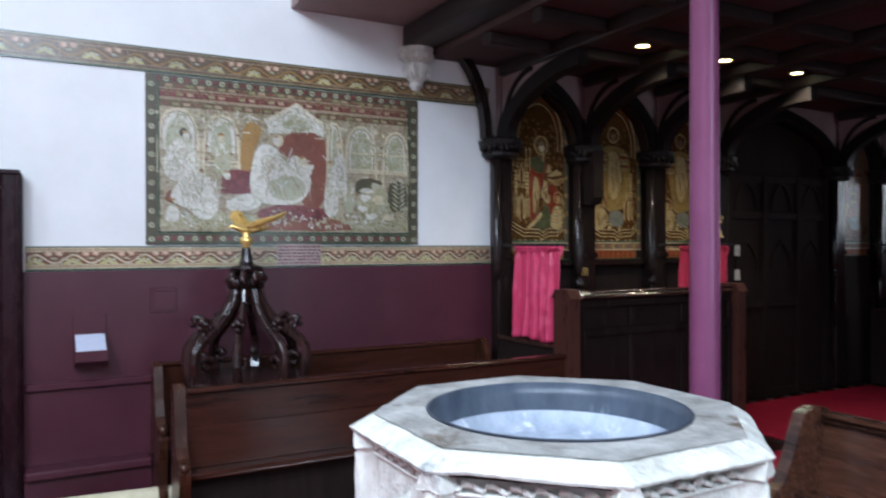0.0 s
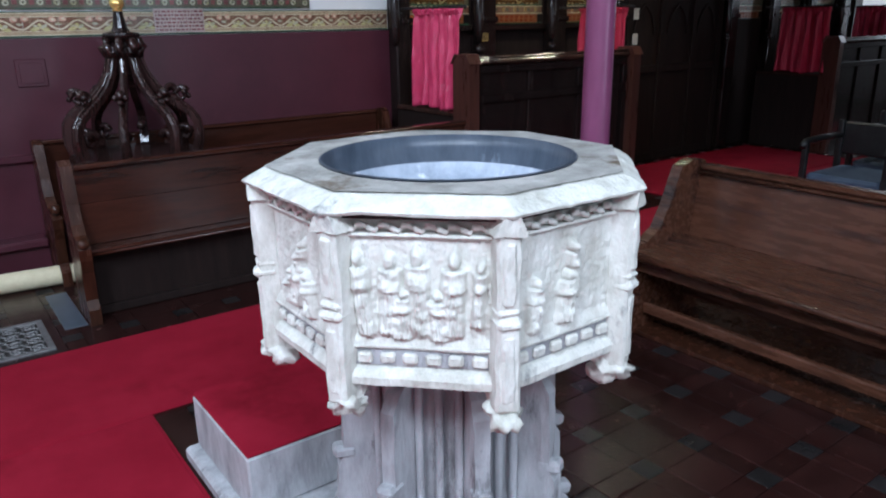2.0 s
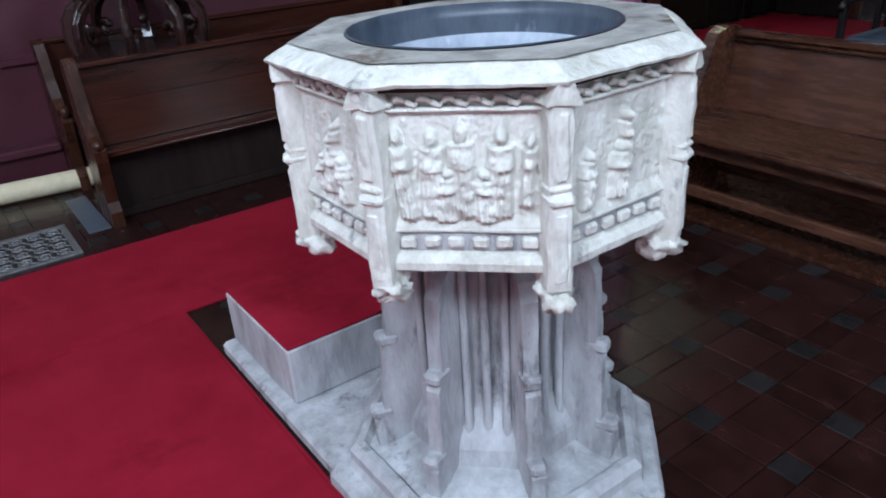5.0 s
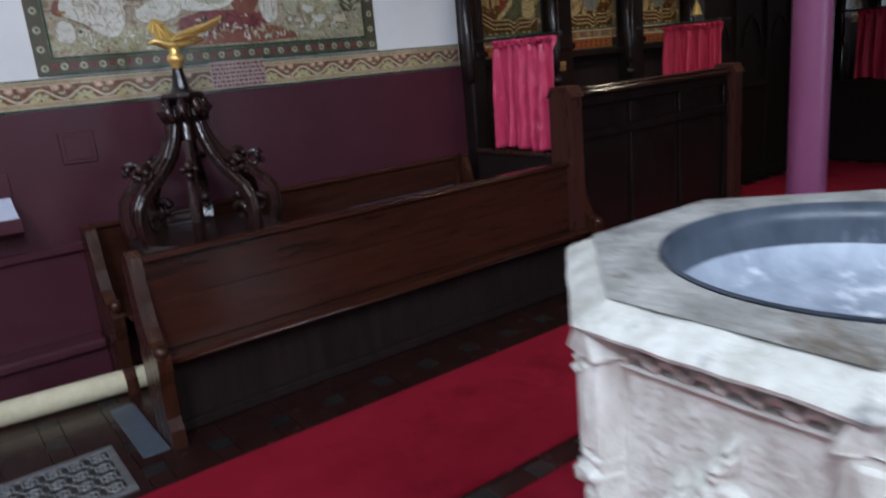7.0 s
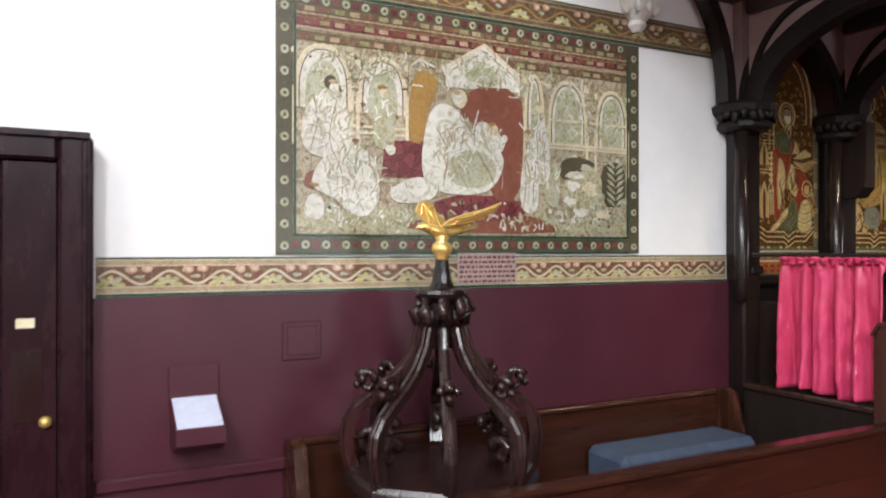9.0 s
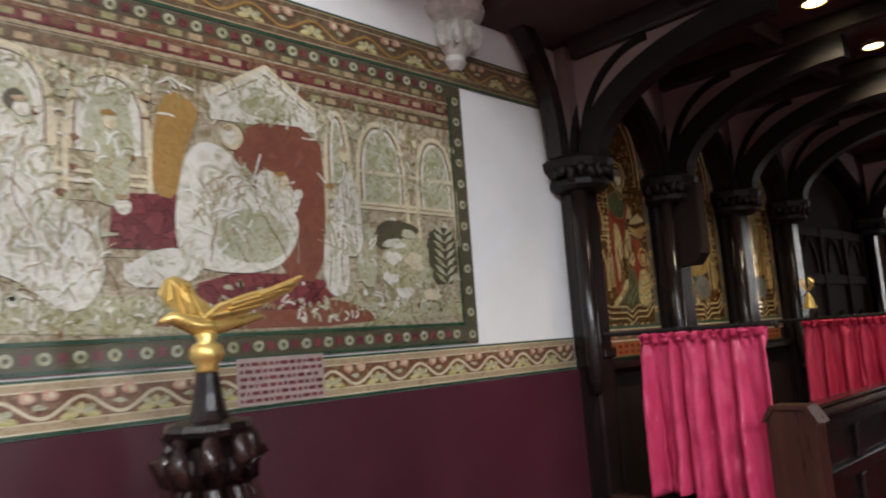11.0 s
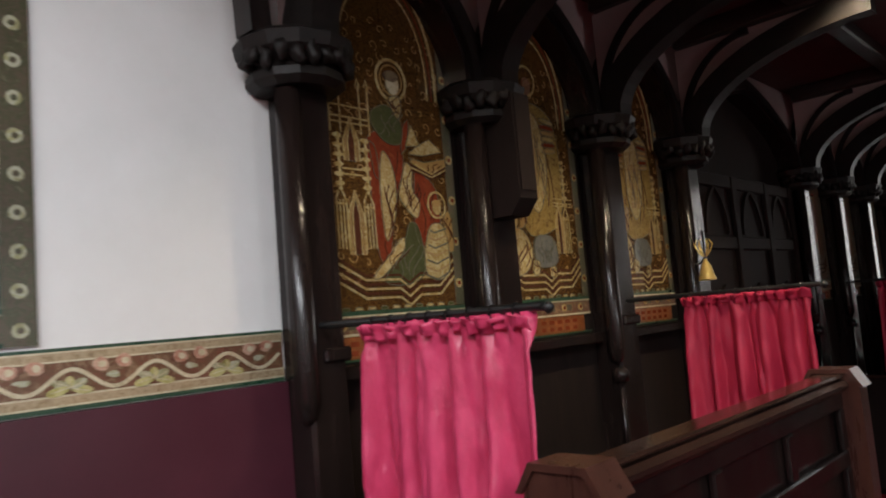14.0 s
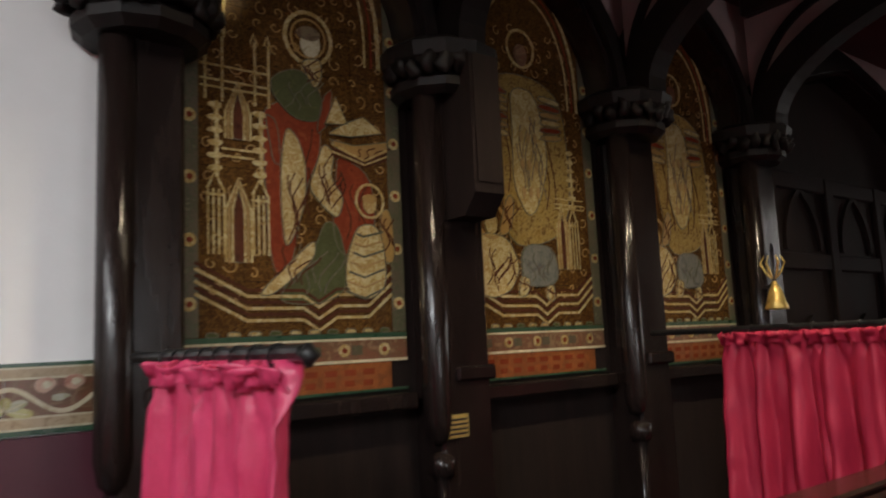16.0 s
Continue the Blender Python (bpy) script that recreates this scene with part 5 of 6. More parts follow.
def stall_front(x0, x1):
    e = thing("choir_stall", (x0 + x1) / 2, 4.1, 0, "tall dark panelled oak choir stall with moulded top rail", "choir stall", "choir stalls")
    for x in (x0, x1):
        bm = prism(bmesh.new(), [(4.06, 0.0), (4.25, 0.0), (4.25, 1.225), (4.215, 1.275), (4.095, 1.275), (4.06, 1.225)], "x", x - 0.045, x + 0.045)
        part("end_post", bm, STALLEND, e)
        part("end_cap", prism(bmesh.new(), [(4.045, 1.227), (4.06, 1.227), (4.095, 1.277), (4.215, 1.277), (4.25, 1.227), (4.265, 1.227), (4.225, 1.293), (4.085, 1.293)], "x", x - 0.056, x + 0.056), STALLEND, e)
    part("panel_back", B(x0 + 0.05, x1 - 0.05, 4.1450, 4.1700, 0.08, 1.22), BLACKWOOD, e)
    part("top_rail", B(x0 + 0.05, x1 - 0.05, 4.0900, 4.2100, 1.215, 1.255, 0.014), STALLWOOD, e)
    part("top_bead", B(x0 + 0.05, x1 - 0.05, 4.1050, 4.1950, 1.257, 1.275, 0.007), STALLWOOD, e)
    part("rail", B(x0 + 0.05, x1 - 0.05, 4.1200, 4.1440, 0.94, 1.00, 0.006), BLACKWOOD, e)
    part("rail", B(x0 + 0.05, x1 - 0.05, 4.1200, 4.1440, 1.15, 1.213, 0.006), BLACKWOOD, e)
    part("base_rail", B(x0 + 0.05, x1 - 0.05, 4.1150, 4.1850, 0.0, 0.16, 0.006), BLACKWOOD, e)
    for x in (x0 - 0.02, x1 - 0.02):
        part("end_panel", B(x, x + 0.04, 4.252, 5.03, 0.0, 0.84), DULLWOOD, e)
        part("end_rail", B(x - 0.015, x + 0.055, 4.252, 5.03, 0.841, 0.875, 0.008), STALLWOOD, e)
    n = 3
    for k in range(n + 1):
        x = x0 + 0.07 + k * (x1 - x0 - 0.14) / n
        part("stile", B(x - 0.03, x + 0.03, 4.1215, 4.1435, 0.162, 0.938, 0.006), BLACKWOOD, e)
        part("stile", B(x - 0.03, x + 0.03, 4.1215, 4.1435, 1.002, 1.148, 0.006), BLACKWOOD, e)
    return fix(e)


stall_front(3.31, 5.06)
stall_front(8.52, 10.3)


def curtain(x, ya, yb, z0, z1, material, label, post_y=5.0):
    e = thing("curtain", x, (ya + yb) / 2, z0, label, "curtain", "stall curtains")
    n = 90
    bm = bmesh.new()
    rows = 34
    grid = []
    rnd = random.Random(int(x * 100))
    ph = [rnd.uniform(0, 6.28) for _ in range(4)]
    for j in range(rows + 1):
        v = j / rows
        row = []
        for i in range(n + 1):
            u = i / n
            amp = 0.012 + 0.026 * (1 - v)
            f = math.sin(2 * math.pi * 5.2 * u + ph[0] + 0.5 * math.sin(3 * v)) + 0.5 * math.sin(2 * math.pi * 9.3 * u + ph[1] + v) + 0.3 * math.sin(2 * math.pi * 2.1 * u + ph[2] - 2 * v)
            f += 0.42 * noise.noise((u * 11, v * 7, x)) + 0.22 * noise.noise((u * 26, v * 19, x + 5))
            top = min(1, max(0, (v - 0.88) / 0.08))
            f = f * (1 - top) + top * 1.2 * math.sin(2 * math.pi * 14 * u + 2 * math.sin(7 * u))
            y = ya + (yb - ya) * (u + 0.06 * (1 - v) * (u - 0.45)) + 0.008 * math.sin(17 * u + ph[3])
            row.append(bm.verts.new((x + amp * f, y, z0 + (z1 - z0) * v - (0.012 * math.sin(9 * u + ph[1]) if j == 0 else 0))))
        grid.append(row)
    for a, b in zip(grid, grid[1:]):
        for i in range(n):
            bm.faces.new((a[i], a[i + 1], b[i + 1], b[i]))
    ob = part("cloth", bm, material, e, smooth=True)
    so = ob.modifiers.new("thickness", "SOLIDIFY")
    so.thickness = 0.004
    bm = bmesh.new()
    rows = []
    for v in range(6):
        rows.append([bm.verts.new((x - 0.012 + (0.006 + 0.0035 * abs(v - 2.5)) * (math.sin(2 * math.pi * 11 * i / 120 + 2.2 * math.sin(9 * i / 120)) + 0.7 * noise.noise((i * 0.3, v * 0.8, x + 3))) - 0.004 * v, ya + (yb - ya) * (i / 120 * 1.02 - 0.01), z1 - 0.040 + 0.007 * v + 0.014 * noise.noise((i * 0.16, v * 0.6, x)))) for i in range(121)])
    for ra, rb in zip(rows, rows[1:]):
        for i in range(120):
            bm.faces.new((ra[i], ra[i + 1], rb[i + 1], rb[i]))
    fr = part("frill", bm, material, e, "gathered frilled heading", smooth=True)
    fr.modifiers.new("thickness", "SOLIDIFY").thickness = 0.003
    y_end = min(ya, yb) - 0.04
    part("rod", tube(bmesh.new(), [(x, post_y, z1 + 0.008), (x, y_end, z1 + 0.008)], 0.011, 10), BLACKIRON, e, "black iron curtain rod")
    part("finial", lathe(bmesh.new(), [(0.004, z1 - 0.010), (0.015, z1 + 0.005), (0.004, z1 + 0.020)], 10, x, y_end - 0.012), BLACKIRON, e, smooth=True)
    for k in range(8):
        y = ya + (yb - ya) * (k + 0.5) / 8
        part("ring", tube(bmesh.new(), [(x + 0.016 * math.cos(a), y, z1 + 0.004 + 0.016 * math.sin(a)) for a in [2 * math.pi * q / 10 for q in range(11)]], 0.003, 5), BLACKIRON, e)
    return fix(e)


curtain(3.33, 4.80, 4.24, 0.89, 1.605, SATIN, "bright crimson satin curtain hanging from a black rod")
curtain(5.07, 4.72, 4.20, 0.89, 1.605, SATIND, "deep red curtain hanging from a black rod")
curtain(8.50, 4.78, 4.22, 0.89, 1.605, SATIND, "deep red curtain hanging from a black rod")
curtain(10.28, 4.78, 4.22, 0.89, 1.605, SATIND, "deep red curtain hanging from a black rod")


# ---- gold tile panels between the posts ----
def gold_panel(cx, scene_kind, label, pale=False):
    x0, x1, z0, z1 = cx - 0.335, cx + 0.325, 1.485, 2.98
    e = thing("tile_picture", cx, 5.165, z0, label, "tile panel", "tile panels of the arcade")
    yb = 5.1675
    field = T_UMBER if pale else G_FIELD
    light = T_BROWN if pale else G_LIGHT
    nx, nz = 4, 9
    dx, dz = (x1 - x0) / nx, (z1 - z0 - 0.16) / nz
    for i in range(nx):
        for j in range(nz):
            part("tile", B(x0 + i * dx + 0.0007, x0 + (i + 1) * dx - 0.0007, yb - 0.007, yb, z0 + 0.16 + j * dz + 0.0007, z0 + 0.16 + (j + 1) * dz - 0.0007), field, e)
    Y = yb - 0.0072
    part("text_strip", B(x0, x1 - 0.055, yb - 0.007, yb, z0 + 0.008, z0 + 0.082), G_TEXT, e, "rust-coloured inscription strip")
    part("edge_line", B(x0, x1, yb - 0.008, yb, z0, z0 + 0.0075), T_LINEGREEN, e)
    for r in range(2):
        for k in range(9):
            xx = x0 + 0.03 + 0.06 * k
            part("lettering_bar", B(xx, xx + 0.030 + 0.012 * ((k * 3 + r) % 3) / 2, Y - 0.0012, Y, z0 + 0.020 + 0.030 * r, z0 + 0.036 + 0.030 * r), G_RED, e)
    part("border", B(x0, x1, yb - 0.007, yb, z0 + 0.0835, z0 + 0.159), T_BROWN, e)
    for za, zb, m in ((0.084, 0.092, T_CREAM), (0.146, 0.152, T_CREAM), (0.153, 0.166, T_LINEGREEN)):
        part("edge_line", B(x0, x1, Y - 0.0025, Y, z0 + za, z0 + zb), m, e)
    spots = [(x0 + 0.06 + 0.13 * k, z0 + 0.119) for k in range(5)]
    spots += [(x1 - 0.024, z0 + 0.25 + 0.16 * k) for k in range(7)] + [(x0 + 0.024, z0 + 0.25 + 0.16 * k) for k in range(7)]
    for xx in (x0 + 0.001, x1 - 0.047):
        part("side_border", B(xx, xx + 0.046, Y - 0.0015, Y, z0 + 0.168, z1 - 0.1), T_DARK, e)
    for sx, sz in spots:
        part("roundel", slab(blob(sx, sz, 0.018, 0.018, 2, 12, 0.0), Y - 0.0017), light, e)
        part("roundel_eye", slab(blob(sx, sz, 0.008, 0.008, 2, 8, 0.0), Y - 0.004), G_RED, e)
    for k in range(6):
        xx = x0 + 0.09 + 0.13 * k - 0.005
        if xx < x1 - 0.06:
            part("bar", B(xx, xx + 0.034, Y - 0.002, Y, z0 + 0.106, z0 + 0.132), T_DARK, e)

    def fx(u):
        return x0 + 0.05 + u * (x1 - x0 - 0.1)

    def fz(v):
        return z0 + 0.17 + v * 0.98

    seed = int(cx * 10)
    rnd = random.Random(seed)

    def shape(pts, m, d, name="painted_shape", soft=2):
        p = [(fx(u), fz(v)) for u, v in pts]
        for _ in range(soft):
            p = [q for a, b in zip(p, p[1:] + p[:1]) for q in ((a[0] * 0.78 + b[0] * 0.22, a[1] * 0.78 + b[1] * 0.22), (a[0] * 0.22 + b[0] * 0.78, a[1] * 0.22 + b[1] * 0.78))]
        part(name, slab(p, Y, d), m, e)

    def line(pts, m, d=0.006, w=0.006, name="painted_line"):
        part(name, sweep_arc(bmesh.new(), [(fx(u), fz(v)) for u, v in pts], "y", Y - d, Y - d + 0.0015, w), m, e)

    def ring(u, v, r, w, m, d, name="painted_halo"):
        bm = bmesh.new()
        sweep_arc(bm, [(fx(u) + r * math.cos(a), fz(v) + 1.08 * r * math.sin(a)) for a in [2 * math.pi * i / 22 for i in range(23)]], "y", Y - d, Y - d + 0.0015, w)
        part(name, bm, m, e)

    def disc(u, v, rx, rz, m, d):
        part("painted_disc", slab(blob(fx(u), fz(v), rx, rz, 1, 16, 0.03), Y, d), m, e)

    def figure(pts, m, d, folds=0, lean=0.0, ink=None, soft=2):
        """A plain painted patch with a dark outline and a few strokes inside it."""
        shape(pts, m, d, soft=soft)
        p = [(fx(u), fz(v)) for u, v in pts]
        for _ in range(soft):
            p = [q for a, b in zip(p, p[1:] + p[:1]) for q in ((a[0] * 0.78 + b[0] * 0.22, a[1] * 0.78 + b[1] * 0.22), (a[0] * 0.22 + b[0] * 0.78, a[1] * 0.22 + b[1] * 0.78))]
        part("painted_outline", sweep_arc(bmesh.new(), p + p[:1], "y", Y - d - 0.0008, Y - d, 0.0035), T_DARK, e)
        if not folds:
            return
        us, vs = [u for u, v in pts], [v for u, v in pts]
        ua, ub, va, vb = min(us), max(us), min(vs), max(vs)
        bm = bmesh.new()
        for q in range(folds):
            t0 = (q + 0.5) / folds
            u, v = ua + (ub - ua) * (0.2 + 0.6 * t0), va + (vb - va) * rnd.uniform(0.12, 0.35)
            hgt = (vb - va) * rnd.uniform(0.35, 0.6)
            rise = 0.0009 + 0.00008 * q
            sweep_arc(bm, [(fx(u + lean * t + 0.03 * math.sin(5 * t + q)), fz(v + hgt * t)) for t in (0, 0.2, 0.4, 0.6, 0.8, 1.0)], "y", Y - d - rise, Y - d, 0.0042)
        part("painted_fold", bm, ink or G_INK, e)

    # scrollwork all over the dark ground
    bm = bmesh.new()
    for i in range(9):
        for j in range(16):
            u, v = 0.06 + 0.11 * i + rnd.uniform(-0.03, 0.03), 0.12 + 0.062 * j + rnd.uniform(-0.02, 0.02)
            r0, ph, sg = rnd.uniform(0.012, 0.022), rnd.uniform(0, 6.28), rnd.choice((-1, 1))
            sweep_arc(bm, [(fx(u) + r0 * (1 - t / 7) * math.cos(ph + sg * t), fz(v) + r0 * (1 - t / 7) * math.sin(ph + sg * t)) for t in [0.6 * k for k in range(10)]], "y", Y - 0.0013 - 0.00012 * ((i * 5 + j * 3) % 10), Y - 0.0002, 0.0035)
    tagged(part("scrollwork", bm, T_OCHRE if scene_kind != 4 else T_BROWN, e), "fine painted scrollwork", kind="stuff")
    # stepped pavement along the foot
    for k in range(6):
        v = 0.012 + 0.016 * k
        line([(-0.02, v + 0.10), (0.22, v + 0.03), (0.50, v + 0.03), (0.58, v), (0.68, v + 0.035), (0.86, v + 0.035), (1.0, v + 0.10)], (light, G_INK)[k % 2], 0.0036 + 0.0001 * k, 0.0085)
    for k in range(10):
        figure([(0.02 + 0.10 * k, -0.005), (0.03 + 0.10 * k, 0.012), (0.08 + 0.10 * k, 0.010), (0.09 + 0.10 * k, -0.004)], light if k % 3 else G_GREEN, 0.003, soft=1)
    # arched head over the scene
    for r, w, m in ((0.48, 0.014, light), (0.43, 0.006, G_RED), (0.39, 0.008, light)):
        line([(0.5 - r, 0.80)] + [(0.5 - r * math.cos(a), 0.88 + 0.42 * r / 0.48 * math.sin(a)) for a in [math.pi * i / 16 for i in range(17)]] + [(0.5 + r, 0.80)], m, 0.0032, w, "painted_arch")

    def turret(u, va, vb, w=0.075):
        """A slim painted turret: paired shafts, a gable, crockets and a spire."""
        for q in (-0.5, -0.17, 0.17, 0.5):
            line([(u + q * w, va), (u + q * w, va + 0.42 * (vb - va))], light, 0.0046, 0.0055)
        vg = va + 0.42 * (vb - va)
        line([(u - 0.6 * w, vg), (u, vg + 0.05), (u + 0.6 * w, vg)], light, 0.0048, 0.008)
        line([(u - 0.6 * w, vg - 0.012), (u + 0.6 * w, vg - 0.012)], light, 0.0048, 0.006)
        line([(u, vg + 0.03), (u, vb)], light, 0.0046, 0.010)
        n = int((vb - vg) / 0.034)
        for k in range(n):
            part("painted_crocket", slab(blob(fx(u), fz(vg + 0.055 + 0.034 * k), 0.021, 0.009, k, 9, 0.15), Y - 0.005, 0.001), light, e)

    def lancet(u, va, vb, w):
        figure([(u - w / 2, va), (u - w / 2, vb - 0.05), (u, vb), (u + w / 2, vb - 0.05), (u + w / 2, va)], G_INK, 0.0040, soft=0)
        for k, m in ((1.0, light), (1.45, T_OCHRE), (1.9, light)):
            line([(u - k * w / 2, va), (u - k * w / 2, vb - 0.05), (u, vb + 0.02 * k), (u + k * w / 2, vb - 0.05), (u + k * w / 2, va)], m, 0.0052, 0.006)

    if scene_kind == 1:
        figure([(0.33, 0.16), (0.30, 0.52), (0.30, 0.62), (0.42, 0.66), (0.60, 0.66), (0.62, 0.52), (0.52, 0.40), (0.44, 0.16)], G_RED, 0.0030, 4)
        figure([(0.69, 0.46), (0.70, 0.52), (0.90, 0.47), (0.93, 0.31), (0.82, 0.22), (0.70, 0.22), (0.66, 0.30)], G_RED, 0.0031, 3)
        figure([(0.62, 0.68), (0.69, 0.72), (0.66, 0.60), (0.58, 0.56)], G_RED, 0.0046, soft=1)
        figure([(0.31, 0.61), (0.38, 0.59), (0.40, 0.46), (0.35, 0.47), (0.33, 0.54)], G_RED, 0.0046, soft=1)
        figure([(0.34, 0.67), (0.35, 0.72), (0.49, 0.76), (0.60, 0.71), (0.63, 0.66), (0.60, 0.60), (0.46, 0.60)], G_GREEN, 0.0048, 4, 0.05, T_DARK)
        figure([(0.33, 0.085), (0.56, 0.23), (0.62, 0.32), (0.70, 0.31), (0.74, 0.21), (0.74, 0.115), (0.58, 0.075)], G_GREEN, 0.0036, 5, 0.08, T_DARK)
        figure([(0.39, 0.48), (0.42, 0.585), (0.49, 0.55), (0.53, 0.47), (0.52, 0.35), (0.41, 0.21), (0.385, 0.35)], light, 0.0052, 5, 0.03)
        figure([(0.53, 0.41), (0.57, 0.46), (0.62, 0.55), (0.69, 0.52), (0.66, 0.44), (0.74, 0.39), (0.70, 0.32), (0.62, 0.35)], light, 0.0054, 6, 0.04)
        figure([(0.26, 0.105), (0.42, 0.19), (0.57, 0.27), (0.57, 0.21), (0.44, 0.145), (0.33, 0.10)], light, 0.0050, 4, 0.08)
        figure([(0.63, 0.60), (0.70, 0.69), (0.77, 0.61)], light, 0.0056, soft=0)
        figure([(0.66, 0.575), (0.78, 0.575), (0.97, 0.60), (0.86, 0.64), (0.75, 0.61)], light, 0.0058, soft=0)
        figure([(0.66, 0.56), (0.80, 0.55), (1.0, 0.575), (1.01, 0.54), (0.86, 0.495), (0.70, 0.53)], T_OCHRE, 0.0054, 3, 0.1, soft=0)
        for k in range(4):
            line([(0.67, 0.548 - 0.011 * k), (0.86, 0.508 - 0.006 * k), (1.0, 0.553 - 0.011 * k)], (light, G_INK)[k % 2], 0.0066, 0.005)
        figure([(0.95, 0.20), (0.94, 0.36), (1.02, 0.37), (1.04, 0.20)], T_OCHRE, 0.0042, 3)
        figure([(0.73, 0.20), (0.80, 0.31), (0.91, 0.32), (0.965, 0.27), (0.98, 0.13), (0.86, 0.085), (0.73, 0.115)], light, 0.0052)
        for k in range(7):
            line([(0.73 + 0.012 * k, 0.12 + 0.028 * k), (0.84, 0.10 + 0.030 * k), (0.96, 0.13 + 0.028 * k)], (T_DARK, T_OCHRE)[k % 2], 0.0066, 0.0065)
        ring(0.885, 0.385, 0.042, 0.008, light, 0.0060)
        disc(0.885, 0.375, 0.022, 0.028, light, 0.0062)
        disc(0.885, 0.392, 0.024, 0.014, T_OCHRE, 0.0066)
        ring(0.553, 0.85, 0.066, 0.012, light, 0.0050)
        ring(0.553, 0.85, 0.050, 0.006, T_OCHRE, 0.0050)
        disc(0.565, 0.835, 0.030, 0.040, T_CREAM, 0.0056)
        disc(0.555, 0.865, 0.036, 0.022, T_UMBER, 0.0060)
        figure([(0.50, 0.78), (0.62, 0.80), (0.63, 0.74), (0.585, 0.695), (0.54, 0.73)], light, 0.0058, 4)
        turret(0.07, 0.21, 0.62)
        turret(0.285, 0.21, 0.60)
        lancet(0.18, 0.52, 0.645, 0.07)
        lancet(0.18, 0.19, 0.38, 0.07)
        for v in (0.475, 0.495, 0.66, 0.68, 0.72):
            line([(0.0, v), (0.34, v)] if v > 0.6 else [(0.10, v), (0.26, v)], light, 0.0050, 0.006)
        for u in (0.02, 0.10, 0.26, 0.33):
            line([(u, 0.62), (u, 0.80)], light, 0.0050, 0.007)
            line([(u - 0.02, 0.80), (u, 0.83), (u + 0.02, 0.80)], light, 0.0050, 0.006)
    else:
        robe = T_RUST if scene_kind == 4 else G_GOLD
        ring(0.48, 1.0, 0.058, 0.011, light, 0.0050)
        disc(0.48, 0.975, 0.030, 0.042, T_BROWN, 0.0056)
        figure([(0.14, 0.82), (0.30, 0.90), (0.62, 0.90), (0.84, 0.82), (0.86, 0.42), (0.70, 0.30), (0.30, 0.26), (0.24, 0.50)], robe, 0.0030, 8)
        figure([(0.36, 0.85), (0.59, 0.85), (0.68, 0.60), (0.56, 0.41), (0.46, 0.375), (0.35, 0.49), (0.37, 0.70)], light, 0.0048, 9, 0.0, T_UMBER)
        for k in range(6):
            figure([(0.13, 0.665 + 0.032 * k), (0.16, 0.695 + 0.032 * k), (0.34, 0.680 + 0.030 * k), (0.34, 0.660 + 0.030 * k)], (light, T_OCHRE, G_RED)[k % 3], 0.0050, soft=1)
            figure([(0.60, 0.665 + 0.030 * k), (0.62, 0.690 + 0.030 * k), (0.80, 0.700 + 0.026 * k), (0.80, 0.675 + 0.026 * k)], (T_OCHRE, G_RED, light)[k % 3], 0.0050, soft=1)
        for q in range(9):
            disc(0.44 + 0.06 * (q % 3), 0.47 + 0.10 * (q // 3), 0.009, 0.020, T_OCHRE, 0.0066)
        figure([(0.40, 0.13), (0.38, 0.25), (0.46, 0.29), (0.68, 0.28), (0.71, 0.14)], T_SMOKE, 0.0050, 5, 0.0, T_DARK)
        figure([(0.34, 0.10), (0.38, 0.18), (0.46, 0.16), (0.42, 0.10)], light, 0.0056, 2)
        figure([(0.58, 0.09), (0.60, 0.15), (0.66, 0.14), (0.65, 0.08)], light, 0.0056, 2)
        # the kneeling shape and its wing
        ring(0.16, 0.36, 0.050, 0.012, T_OCHRE, 0.0052)
        disc(0.16, 0.345, 0.026, 0.034, light, 0.0056)
        figure([(0.02, 0.12), (0.04, 0.30), (0.14, 0.32), (0.30, 0.30), (0.38, 0.20), (0.30, 0.12), (0.14, 0.09)], light, 0.0048, 8, 0.06)
        figure([(0.20, 0.30), (0.30, 0.46), (0.36, 0.44), (0.32, 0.32)], T_OCHRE, 0.0050, 4, 0.04)
        turret(0.86, 0.20, 0.62)
        lancet(0.76, 0.20, 0.40, 0.06)
        turret(0.06, 0.46, 0.76, 0.06)
        for v in (0.425, 0.44, 0.46):
            line([(0.70, v), (0.96, v)], light, 0.0050, 0.005)
    return fix(e)


gold_panel(3.805, 1, "gold, green and red painted tile panel behind the arcade")
gold_panel(4.675, 2, "gold painted tile panel with a pale central robe shape")
gold_panel(5.545, 3, "gold painted tile panel half hidden by a post")
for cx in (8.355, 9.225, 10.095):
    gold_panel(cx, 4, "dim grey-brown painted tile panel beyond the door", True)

# ledge under the panels
for a, b in zip(POSTS[:3], POSTS[1:4]):
    tagged(part("trim", B(a + 0.112, b - 0.112, 5.10, 5.166, 1.43, 1.478, 0.008), BLACKWOOD), "dark timber sill under a tile panel", "sill", "sills of the arcade", "structure")
    bm = B(a + 0.112, b - 0.112, 4.72, 5.166, 0.42, 0.46, 0.01)
    tagged(part("wall_bench", bm, BLACKWOOD), "dark timber stall seat fixed to the wall boarding", "bench", "wall benches")

